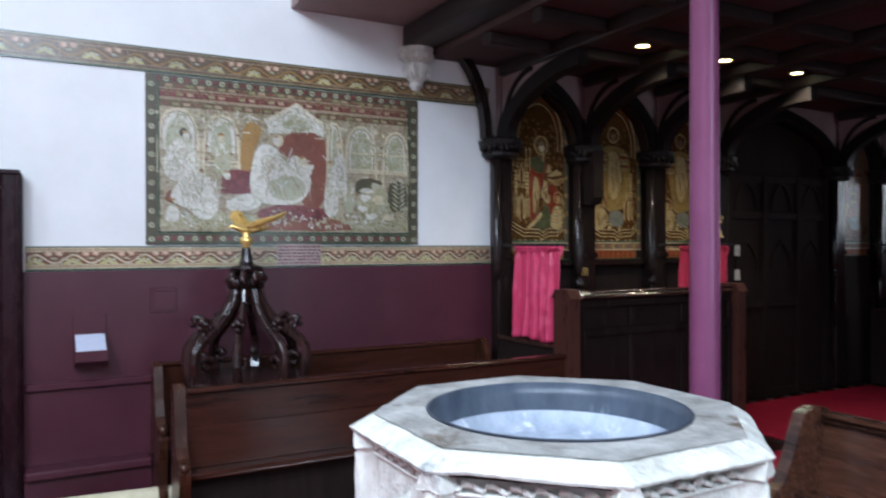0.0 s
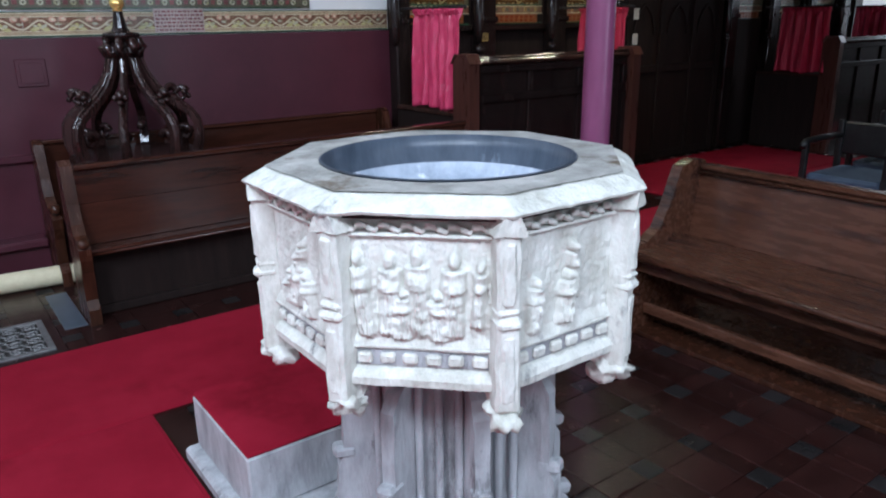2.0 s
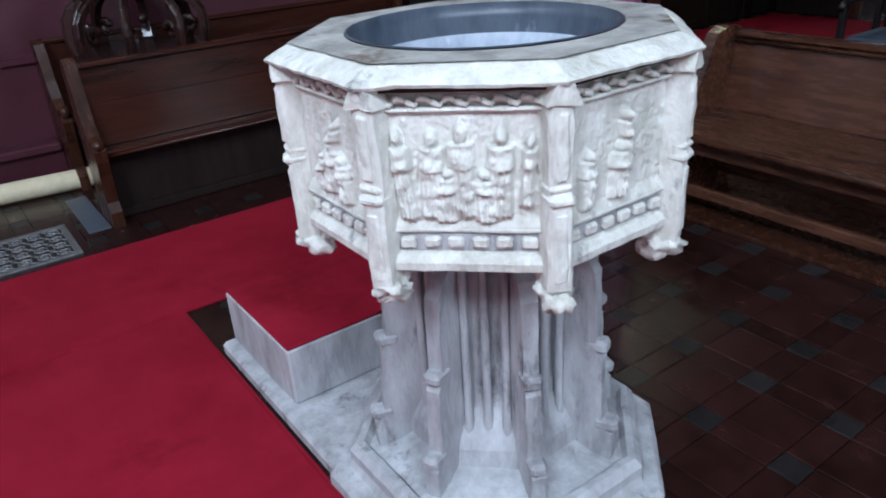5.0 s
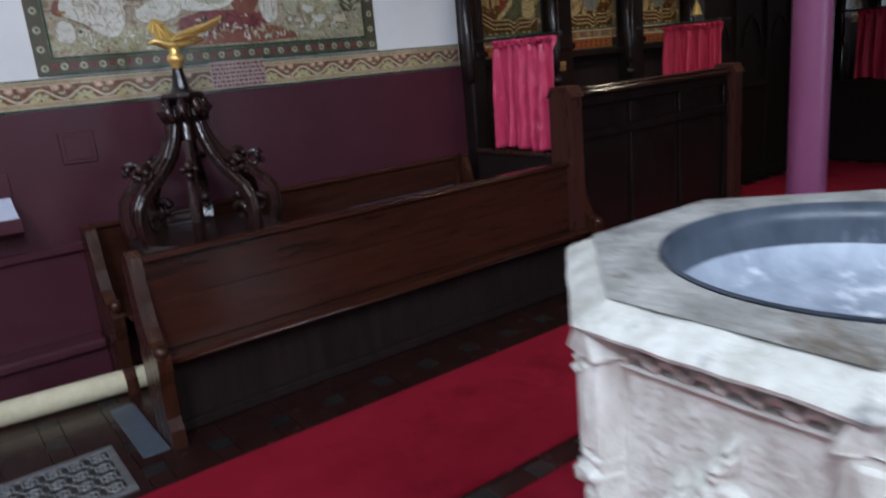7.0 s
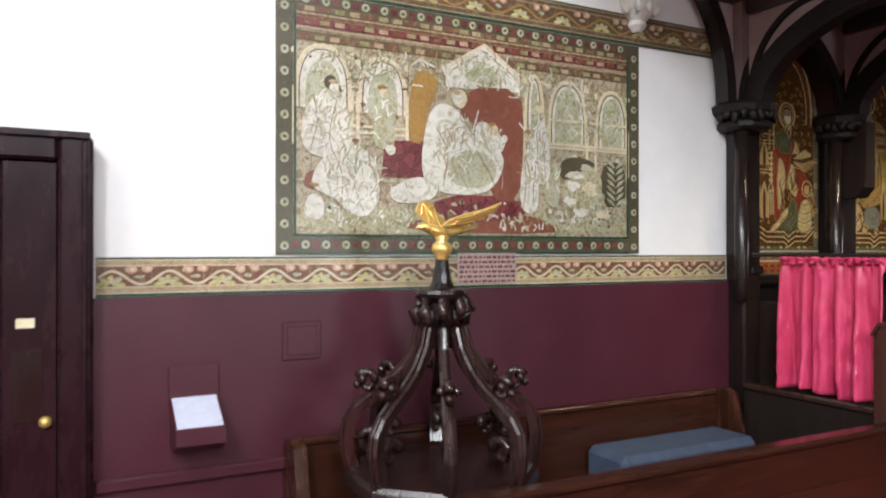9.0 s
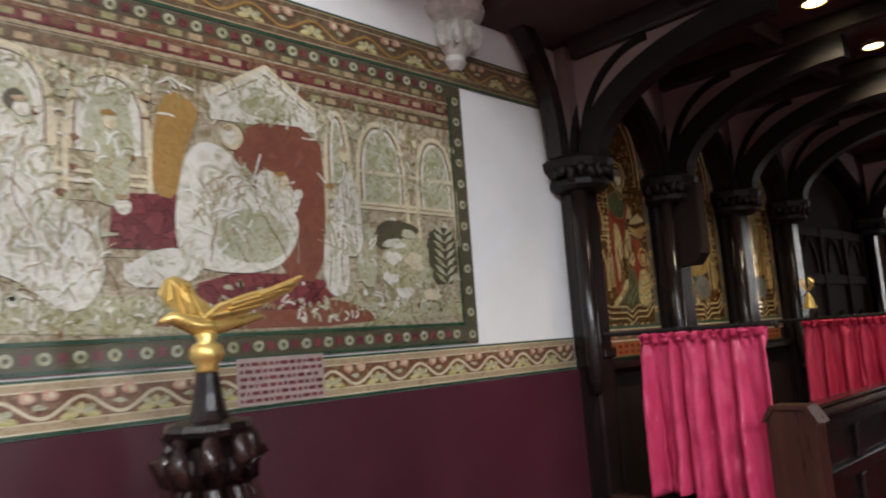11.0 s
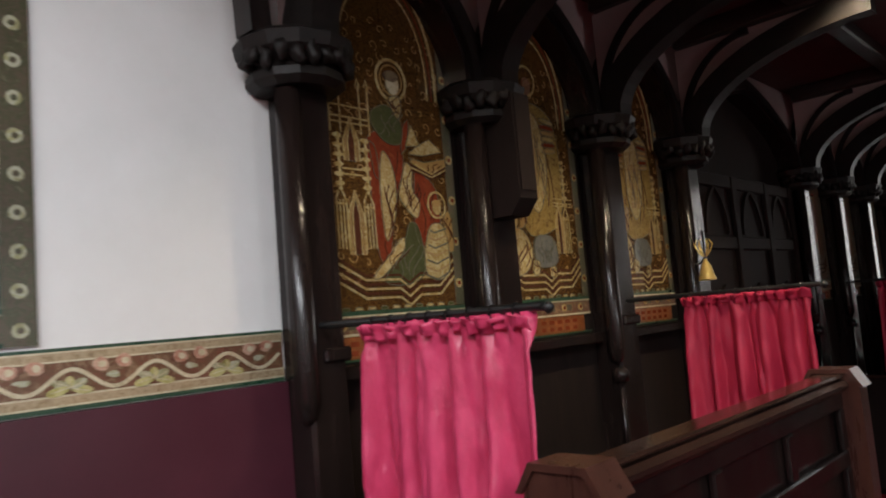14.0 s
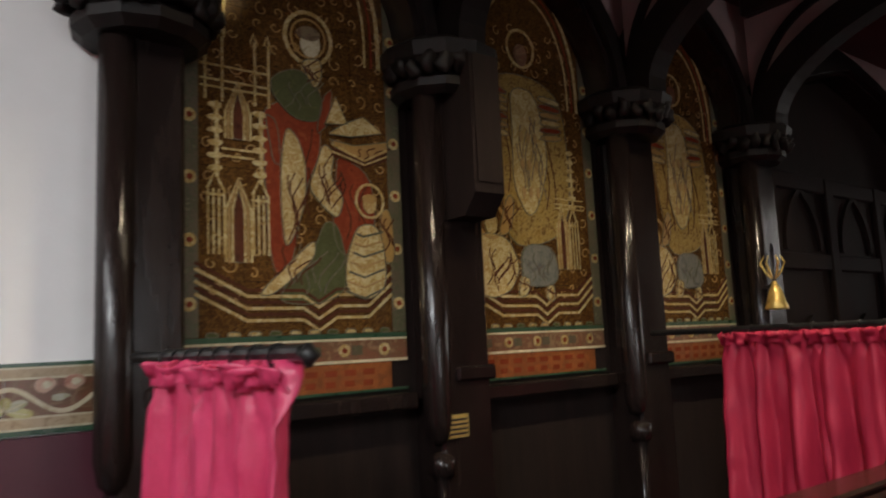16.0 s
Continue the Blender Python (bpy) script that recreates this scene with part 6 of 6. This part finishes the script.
# speaker on the second post
e = thing("wall_speaker", 4.26, 4.98, 1.95, "dark brown box speaker mounted high on a timber post", "speaker")
part("cabinet", prism(bmesh.new(), [(4.90, 2.44), (5.038, 2.44), (5.038, 1.97), (4.95, 1.97), (4.90, 2.03)], "x", 4.205, 4.315), DULLWOOD, e)
part("grille", B(4.215, 4.305, 4.894, 4.8995, 2.06, 2.43), DULLWOOD, e)
fix(e)
e = thing("nameplate", 4.2, 5.03, 1.36, "small engraved brass plate on a timber post", "plate")
part("plate", B(4.168, 4.248, 5.030, 5.0395, 1.345, 1.41, 0.003), BRASS, e)
for k in range(4):
    part("lettering_bar", B(4.176, 4.240, 5.0285, 5.0298, 1.354 + 0.013 * k, 1.360 + 0.013 * k), DARKBEAM, e)
fix(e)

# brass sconce on the fourth post
e = thing("brass_sconce", 5.80, 4.93, 1.68, "polished brass wall sconce with leafy crown on a post", "sconce")
part("bell", lathe(bmesh.new(), [(0.044, 1.685), (0.047, 1.692), (0.036, 1.72), (0.027, 1.76), (0.012, 1.785), (0.008, 1.80)], 16, 5.80, 4.93), BRASS, e, smooth=True)
part("stem", lathe(bmesh.new(), [(0.006, 1.795), (0.006, 1.92), (0.010, 1.93), (0.002, 1.96)], 8, 5.80, 4.93), BLACKIRON, e)
for k in range(6):
    a = k * math.pi / 3
    part("leaf", tube(bmesh.new(), [(5.80 + r * math.cos(a), 4.93 + r * math.sin(a), z) for r, z in ((0.008, 1.81), (0.030, 1.84), (0.046, 1.875), (0.030, 1.905))], [0.002, 0.005, 0.004, 0.002], 5), BRASS, e)
part("bracket", tube(bmesh.new(), [(5.80, 4.93, 1.80), (5.84, 4.98, 1.78), (5.90, 5.045, 1.78)], 0.006, 6), BLACKIRON, e)
fix(e)


# dark door in the wide bay
e = thing("screen_door", 6.9, 5.14, 0, "closed dark oak door with arched tracery panels", "door")
part("leaf", B(6.12, 7.80, 5.12, 5.166, 0.0, 2.35), DULLWOOD, e)
for x in (6.12, 6.68, 7.24, 7.72):
    part("stile", B(x, x + 0.08, 5.09, 5.1195, 0.0, 2.35, 0.006), DULLWOOD, e)
for z in (0.0, 0.95, 1.88, 2.27):
    for x in (6.20, 6.76, 7.32):
        part("rail", B(x + 0.001, x + (0.478 if x < 7.3 else 0.398), 5.095, 5.1195, z, z + 0.08, 0.006), DULLWOOD, e)
for x in (6.44, 7.0, 7.52):
    part("tracery", sweep_arc(bmesh.new(), pointed(x, 0.36, 1.98), "y", 5.10, 5.1195, 0.03), DULLWOOD, e)
    part("tracery", sweep_arc(bmesh.new(), pointed(x, 0.36, 1.35), "y", 5.10, 5.1195, 0.03), DULLWOOD, e)
for z in (1.25, 1.50):
    part("push_plate", B(6.225, 6.305, 5.083, 5.0885, z, z + 0.11, 0.002), mat("pale_plate", (0.45, 0.43, 0.38), (0.55, 0.52, 0.46), 10, 0.4, bump=0.05) if z < 1.3 else bpy.data.materials["pale_plate"], e)
fix(e)


# ---- door at the west of the mural ----
e = thing("vestry_door", -0.6, 5.15, 0, "dark maroon door with a glazed upper panel and worn edges", "door")
DOORP = mat("door_paint", (0.012, 0.004, 0.006), (0.026, 0.009, 0.012), 5, 0.27, bump=0.10, spec=0.22, c=(0.16, 0.11, 0.085), cscale=9, cpos=0.72, streak=(2, 2, 0.6))
bm = B(-0.215, -0.100, 5.06, W - 0.001, 0.0, 2.06, 0.012)
part("jamb", bm, DOORP, e)
part("jamb_bead", B(-0.140, -0.120, 5.045, 5.0595, 0.0, 2.04, 0.005), DOORP, e)
part("jamb", B(-1.265, -1.155, 5.06, W - 0.001, 0.0, 2.06, 0.012), DOORP, e)
part("head", B(-1.154, -0.216, 5.06, W - 0.001, 1.965, 2.06, 0.012), DOORP, e)
part("head_bead", B(-1.255, -0.110, 5.045, 5.0595, 2.045, 2.072, 0.005), DOORP, e)
part("stile", B(-0.395, -0.217, 5.085, 5.14, 0.0, 1.963, 0.006), DOORP, e)
part("stile", B(-1.153, -0.985, 5.085, 5.14, 0.0, 1.963, 0.006), DOORP, e)
part("top_rail", B(-0.984, -0.396, 5.085, 5.14, 1.85, 1.963, 0.006), DOORP, e)
part("lock_rail", B(-0.984, -0.396, 5.085, 5.14, 0.72, 0.92, 0.006), DOORP, e)
part("bottom_panel", B(-0.984, -0.396, 5.10, 5.13, 0.0, 0.719), DOORP, e)
part("glass", B(-0.984, -0.396, 5.108, 5.114, 0.921, 1.849), GLASSY, e, "dark reflecting glass pane")
for a, b, c, d in ((-0.984, -0.396, 0.921, 0.936), (-0.411, -0.396, 0.937, 1.849)):
    part("glazing_bead", B(a, b, 5.092, 5.107, c, d, 0.003), DOORP, e)
part("notice", B(-0.350, -0.290, 5.082, 5.0845, 1.36, 1.395), CREAM, e, "small cream paper label")
part("finger_plate", B(-0.365, -0.265, 5.081, 5.0845, 1.02, 1.28, 0.001), BLACKWOOD, e)
part("knob", lathe(bmesh.new(), [(0.01, 1.0), (0.022, 1.01), (0.022, 1.03), (0.01, 1.04)], 10, -0.255, 5.07), BRASS, e, smooth=True)
fix(e)

# book box on the dado and the square patch
e = thing("book_box", 0.265, 5.1, 0.90, "maroon wooden wall box with a white paper on its sloping top", "wall box")
part("box_body", prism(bmesh.new(), [(5.149, 0.86), (5.149, 1.05), (4.96, 0.955), (4.96, 0.90), (5.04, 0.86)], "x", 0.175, 0.36), PURPLE, e)
part("back_plate", B(0.17, 0.365, 5.14, 5.1495, 1.05, 1.18, 0.003), PURPLE, e)
bm = prism(bmesh.new(), [(5.145, 1.051), (5.145, 1.055), (4.96, 0.962), (4.96, 0.958)], "x", 0.182, 0.352)
part("paper", bm, PAPER, e, "white paper sheet")
part("lip", B(0.175, 0.36, 4.952, 4.9595, 0.90, 0.968, 0.002), PURPLE, e)
fix(e)
e = thing("access_cover", 0.71, 5.14, 1.17, "small square maroon plate on the dado", "wall plate")
part("plate", B(0.625, 0.795, 5.138, 5.1495, 1.17, 1.335, 0.004), PURPLE, e)
part("plate_rim", B(0.645, 0.775, 5.133, 5.1375, 1.19, 1.315, 0.003), PURPLE, e)
fix(e)


# ---- font cover on the pew ----
CX, CY = 1.145, 4.67


def font_cover():
    e = thing("font_cover", CX, CY, 0.451, "dark carved wooden font cover with scrolled ribs and a gilt dove", "font cover")
    part("base_drum", lathe(bmesh.new(), [(0.29, 0.452), (0.29, 0.70), (0.32, 0.72)], 8, CX, CY, math.pi / 8), BLACKWOOD, e)
    part("base_ring", lathe(bmesh.new(), [(0.385, 0.71), (0.395, 0.725), (0.39, 0.765), (0.375, 0.785), (0.30, 0.785)], 8, CX, CY, math.pi / 8), COVERWOOD, e)
    part("floor_board", lathe(bmesh.new(), [(0.295, 0.775), (0.295, 0.779)], 8, CX, CY, math.pi / 8), BLACKWOOD, e)
    prof = [(0.350, 0.785), (0.368, 0.84), (0.374, 0.90), (0.366, 0.962), (0.332, 1.014), (0.278, 1.058), (0.212, 1.105), (0.148, 1.17), (0.10, 1.25), (0.076, 1.33), (0.062, 1.40)]

    def rib_bar(bm, a, shift, half, deep):
        """A square-edged curved bar standing in the upright plane at angle a."""
        c, s = math.cos(a), math.sin(a)
        rings = []
        for i, (r, z) in enumerate(prof):
            p, q = prof[max(i - 1, 0)], prof[min(i + 1, len(prof) - 1)]
            l = math.hypot(q[0] - p[0], q[1] - p[1])
            nr, nz = (q[1] - p[1]) / l, -(q[0] - p[0]) / l
            k = 1.0 - 0.35 * i / (len(prof) - 1)
            ring = []
            for o, w in ((-deep, -half), (-deep, half), (deep * 0.6, half), (deep, half * 0.55), (deep, -half * 0.55), (deep * 0.6, -half)):
                rr, zz = r + nr * (shift + o * k), z + nz * (shift + o * k)
                ring.append(bm.verts.new((CX + rr * c - w * k * s, CY + rr * s + w * k * c, zz)))
            rings.append(ring)
        for ra, rb in zip(rings, rings[1:]):
            for j in range(6):
                bm.faces.new((ra[j], ra[(j + 1) % 6], rb[(j + 1) % 6], rb[j]))
        bm.faces.new(rings[0])
        bm.faces.new(rings[-1])
        return bm

    for k in range(8):
        a = math.pi / 8 + k * math.pi / 4
        c, s = math.cos(a), math.sin(a)
        part("rib", rib_bar(bmesh.new(), a, 0.0, 0.027, 0.026), COVERWOOD, e)
        part("rib_bead", rib_bar(bmesh.new(), a, 0.026, 0.012, 0.008), COVERWOOD, e)
        # knobbly crocket on the shoulder of the rib
        bm = bmesh.new()
        scroll = [(0.296 + 0.042 * math.cos(t + 0.4) * (1 - t / 10), 1.118 + 0.046 * math.sin(t + 0.4) * (1 - t / 10)) for t in [i * 0.55 for i in range(11)]]
        tube(bm, [(CX + r * c, CY + r * s, z) for r, z in scroll], [0.020, 0.022, 0.020, 0.018, 0.018, 0.016, 0.016, 0.014, 0.014, 0.012, 0.010], 8)
        for da, r, z in ((0.09, 0.315, 1.135), (-0.09, 0.315, 1.135), (0.0, 0.335, 1.11)):
            bmesh.ops.create_icosphere(bm, subdivisions=1, radius=0.020, matrix=Matrix.Translation((CX + r * math.cos(a + da), CY + r * math.sin(a + da), z)))
        part("crocket", bm, COVERWOOD, e, smooth=True)
        # leafy scroll turned inwards at the foot
        bm = bmesh.new()
        foot = [(0.292 + 0.048 * math.cos(2.9 - t) * (1 - t / 10), 0.885 + 0.048 * math.sin(2.9 - t) * (1 - t / 10)) for t in [i * 0.55 for i in range(11)]]
        tube(bm, [(CX + r * c, CY + r * s, z) for r, z in foot], [0.024, 0.022, 0.020, 0.020, 0.018, 0.018, 0.016, 0.016, 0.014, 0.012, 0.010], 8)
        tube(bm, [(CX + r * c, CY + r * s, z) for r, z in ((0.335, 0.90), (0.27, 0.93), (0.235, 0.90))], [0.018, 0.016, 0.008], 7)
        part("scroll", bm, COVERWOOD, e, smooth=True)
        # petals of the crown at the neck
        part("crown_petal", tube(bmesh.new(), [(CX + r * c, CY + r * s, z) for r, z in ((0.055, 1.335), (0.095, 1.36), (0.110, 1.40), (0.092, 1.44), (0.066, 1.455))], [0.018, 0.026, 0.030, 0.024, 0.014], 8), COVERWOOD, e, smooth=True)
    part("neck", lathe(bmesh.new(), [(0.05, 1.25), (0.055, 1.33), (0.07, 1.37), (0.07, 1.43), (0.10, 1.455), (0.105, 1.468), (0.10, 1.482), (0.055, 1.49), (0.042, 1.51), (0.034, 1.55), (0.026, 1.60)], 12, CX, CY), BLACKWOOD, e)
    part("orb", lathe(bmesh.new(), [(0.022, 1.60), (0.030, 1.605), (0.024, 1.615), (0.040, 1.632), (0.042, 1.648), (0.036, 1.664), (0.020, 1.675), (0.03, 1.69), (0.02, 1.70)], 14, CX, CY), BRASS, e, "polished brass orb", smooth=True)
    dove = part("dove", tube(bmesh.new(), [(CX - 0.115, CY, 1.725), (CX - 0.085, CY, 1.735), (CX - 0.03, CY, 1.715), (CX + 0.03, CY, 1.712), (CX + 0.09, CY, 1.72), (CX + 0.15, CY, 1.735)], [0.005, 0.018, 0.026, 0.024, 0.016, 0.012], 10, 0.9), BRASS, e, "gilt dove with raised wings", smooth=True)
    for s, out in ((1, [(-0.02, 0.0), (0.02, 0.045), (0.09, 0.075), (0.16, 0.095), (0.245, 0.135), (0.215, 0.085), (0.19, 0.075), (0.165, 0.055), (0.13, 0.045), (0.10, 0.02), (0.06, 0.0)]), (-1, [(0.03, 0.0), (-0.02, 0.02), (-0.075, 0.045), (-0.095, 0.09), (-0.075, 0.13), (-0.045, 0.145), (-0.01, 0.125), (0.0, 0.085), (0.03, 0.05)])):
        bm = bmesh.new()
        top = [bm.verts.new((CX + u, CY - s * (0.018 + 0.30 * v), 1.722 + 0.80 * v)) for u, v in out]
        bm.faces.new(top)
        ex = bmesh.ops.extrude_face_region(bm, geom=bm.faces[:])
        bmesh.ops.translate(bm, verts=[g for g in ex["geom"] if isinstance(g, bmesh.types.BMVert)], vec=(0, 0.006, 0.006))
        part("wing", bm, BRASS, dove)
        for q in range(5):
            a, b = out[2 + q % 3], out[-2 - q % 3]
            t = 0.2 + 0.15 * q
            u0, v0, u1, v1 = out[0][0] * (1 - t) + a[0] * t, out[0][1] * (1 - t) + a[1] * t, b[0] * (1 - t) + out[4][0] * t, b[1] * (1 - t) + out[4][1] * t
            part("feather", tube(bmesh.new(), [(CX + u0, CY - s * (0.018 + 0.30 * v0) - 0.004, 1.722 + 0.80 * v0), (CX + u1, CY - s * (0.018 + 0.30 * v1) - 0.004, 1.722 + 0.80 * v1)], [0.006, 0.003], 5), BRASS, dove)
    return fix(e)


font_cover()


# ---- rolled carpet, grate, mats ----
e = thing("carpet_roll", 0.35, 4.8, 0, "cream rolled-up carpet lying under the pew", "carpet roll")
part("roll", tube(bmesh.new(), [(0.0, 4.86, 0.062), (0.55, 4.80, 0.062), (1.35, 4.71, 0.062)], 0.060, 20), CREAM, e, smooth=True)
part("roll_core", tube(bmesh.new(), [(-0.004, 4.86, 0.062), (0.02, 4.858, 0.062)], 0.030, 14), PAPER, e)
fix(e)


def grate(x0, x1, y0, y1):
    e = thing("floor_grate", x0, y0, 0, "grey cast iron heating grate set in the floor", "grate")
    part("pit", B(x0, x1, y0, y1, -0.010, 0.001), MORTAR_SHADE, e)
    for a, b, c, d in ((x0, x1, y0, y0 + 0.03), (x0, x1, y1 - 0.03, y1), (x0, x0 + 0.03, y0 + 0.03, y1 - 0.03), (x1 - 0.03, x1, y0 + 0.03, y1 - 0.03)):
        part("frame", B(a, b, c, d, 0.0, 0.010, 0.002), IRON, e)
    nx, ny = int((x1 - x0 - 0.06) / 0.085), int((y1 - y0 - 0.06) / 0.085)
    px, py = (x1 - x0 - 0.06) / nx, (y1 - y0 - 0.06) / ny
    for i in range(nx):
        for j in range(ny):
            cx, cy = x0 + 0.03 + (i + 0.5) * px, y0 + 0.03 + (j + 0.5) * py
            bm = tube(bmesh.new(), [(cx + 0.030 * math.cos(a), cy + 0.030 * math.sin(a), 0.005) for a in [2 * math.pi * q / 10 for q in range(11)]], 0.005, 4)
            for q in range(4):
                a = math.pi / 4 + q * math.pi / 2
                tube(bm, [(cx, cy, 0.005), (cx + px * 0.68 * math.cos(a), cy + px * 0.68 * math.sin(a), 0.005)], 0.004, 4)
            part("rosette", bm, IRON, e)
    return fix(e)


grate(-1.3, 0.42, 3.76, 4.22)
tagged(part("slate_slab", B(0.50, 0.615, 4.0, 4.62, -0.012, 0.003, 0.003), SLATE), "worn blue-grey slate slab beside the pew end", "slab")


# ---- black armchairs beyond the pew ----
def armchair(x, y):
    e = thing("armchair", x, y, 0, "black framed armchair with a dark grey seat on red carpet", "armchair", "armchairs on the carpet")
    for sx in (-0.24, 0.24):
        for sy in (-0.27, 0.27):
            top = 0.68 if sx < 0 else 0.80
            part("leg", B(x + sx - 0.02, x + sx + 0.02, y + sy - 0.02, y + sy + 0.02, 0.012, top, 0.006), BLACKIRON, e)
    for sy in (-0.27, 0.27):
        part("arm", tube(bmesh.new(), [(x - 0.29, y + sy, 0.66), (x - 0.24, y + sy, 0.695), (x, y + sy, 0.70), (x + 0.24, y + sy, 0.69)], 0.022, 10), BLACKIRON, e, smooth=True)
    part("seat", B(x - 0.25, x + 0.25, y - 0.245, y + 0.245, 0.42, 0.48, 0.02), BLUECLOTH, e, "dark grey padded seat")
    part("backrest", B(x + 0.225, x + 0.26, y - 0.248, y + 0.248, 0.56, 0.79, 0.012), BLACKIRON, e)
    return fix(e)


armchair(5.25, 2.25)
armchair(5.95, 2.27)
armchair(5.35, 1.45)

# ---- bright space beyond the arch ----
structure("far_pier", B(14.2, 14.6, 4.75, 5.17, 0, 4.59), WHITE, "white painted pier beyond the arch", "pier")
e = thing("far_window", 13.2, 2.6, 1.6, "tall bright window in the space beyond the arch", "window")
part("frame", B(14.74, 14.79, 3.2, 4.5, 1.2, 3.6), WHITE, e)
part("pane", B(14.73, 14.738, 3.26, 4.44, 1.26, 3.54), FARSKY, e)
part("mullion", B(14.70, 14.729, 3.83, 3.87, 1.26, 3.54), WHITE, e)
fix(e)
e = thing("notice_board", 14.1, 5.0, 1.7, "small dark framed board on the white pier", "notice board")
part("board", B(14.17, 14.199, 4.84, 5.10, 1.55, 1.95, 0.006), BLACKWOOD, e)
part("sheet", B(14.164, 14.1695, 4.93, 4.99, 1.66, 1.82), PAPER, e)
fix(e)

# windows that light the aisle, behind the camera
for k, (a, b) in enumerate(((1.8, 3.4), (-2.0, -0.4))):
    e = thing("window_%d" % (k + 1), -3.1, a, 1.9, "tall plain window with pale glazing bars", "window")
    tagged(e, kind="structure")
    part("window_frame", B(-3.12, -3.06, a, a + 0.07, 1.9, 6.0), WHITE, e)
    part("window_frame", B(-3.12, -3.06, b - 0.07, b, 1.9, 6.0), WHITE, e)
    part("mullion", B(-3.11, -3.07, (a + b) / 2 - 0.03, (a + b) / 2 + 0.03, 1.9, 6.0), WHITE, e)
    fix(e)


# ---- floor tiles: large red squares, red oblongs and small black squares ----
def tile_field():
    P, S = 0.28, 0.188
    floor_ob = bpy.data.objects["floor"]
    g = 0.003
    shapes = {}

    def tile_mesh(w, d, m):
        key = (round(w, 3), round(d, 3), m.name)
        if key not in shapes:
            me = bpy.data.meshes.new("tile")
            bm = bmesh.new()
            hw, hd, b = w / 2 - g / 2, d / 2 - g / 2, 0.003
            lo = [bm.verts.new((x, y, -0.012)) for x, y in ((-hw, -hd), (hw, -hd), (hw, hd), (-hw, hd))]
            mi = [bm.verts.new((x, y, -0.002)) for x, y in ((-hw, -hd), (hw, -hd), (hw, hd), (-hw, hd))]
            hi = [bm.verts.new((x, y, 0.0)) for x, y in ((-hw + b, -hd + b), (hw - b, -hd + b), (hw - b, hd - b), (-hw + b, hd - b))]
            for A, C in ((lo, mi), (mi, hi)):
                for i in range(4):
                    bm.faces.new((A[i], A[(i + 1) % 4], C[(i + 1) % 4], C[i]))
            bm.faces.new(hi)
            bm.to_mesh(me)
            bm.free()
            me.materials.append(m)
            shapes[key] = me
        return shapes[key]

    verts, faces, mats_i = [], [], []
    rnd = random.Random(3)
    for i in range(-11, 40):
        for j in range(-14, 19):
            x, y = i * P, j * P
            cell = ((x + S / 2, y + S / 2, S, S, QUARRY), (x + S + (P - S) / 2, y + S / 2, P - S, S, QUARRY), (x + S / 2, y + S + (P - S) / 2, S, P - S, QUARRY), (x + S + (P - S) / 2, y + S + (P - S) / 2, P - S, P - S, QBLACK))
            close = 1.35 < x < 2.7 and 0.2 < y < 2.6
            for cx, cy, w, d, m in cell:
                if close:
                    ob = new("tile", tile_mesh(w, d, m))
                    ob.parent = floor_ob
                    ob.matrix_basis = pose(cx, cy, rnd.uniform(-0.0012, 0.0006), rnd.uniform(-0.25, 0.25), rnd.uniform(-0.25, 0.25), 0)
                else:
                    n = len(verts)
                    dz = rnd.uniform(-0.0012, 0.0006)
                    hw, hd = w / 2 - g / 2, d / 2 - g / 2
                    verts += [(cx - hw, cy - hd, -0.0115), (cx + hw, cy - hd, -0.0115), (cx + hw, cy + hd, -0.0115), (cx - hw, cy + hd, -0.0115), (cx - hw, cy - hd, dz), (cx + hw, cy - hd, dz), (cx + hw, cy + hd, dz), (cx - hw, cy + hd, dz)]
                    faces += [(n + 4, n + 5, n + 6, n + 7), (n, n + 1, n + 5, n + 4), (n + 1, n + 2, n + 6, n + 5), (n + 2, n + 3, n + 7, n + 6), (n + 3, n, n + 4, n + 7)]
                    mats_i += [0 if m is QUARRY else 1] * 5
    me = bpy.data.meshes.new("floor_tiles")
    me.from_pydata(verts, [], faces)
    me.materials.append(QUARRY)
    me.materials.append(QBLACK)
    me.polygons.foreach_set("material_index", mats_i)
    ob = new("floor_tiles", me)
    ob.parent = floor_ob
    tagged(ob, "dark red and black quarry tiles", kind="stuff")


tile_field()
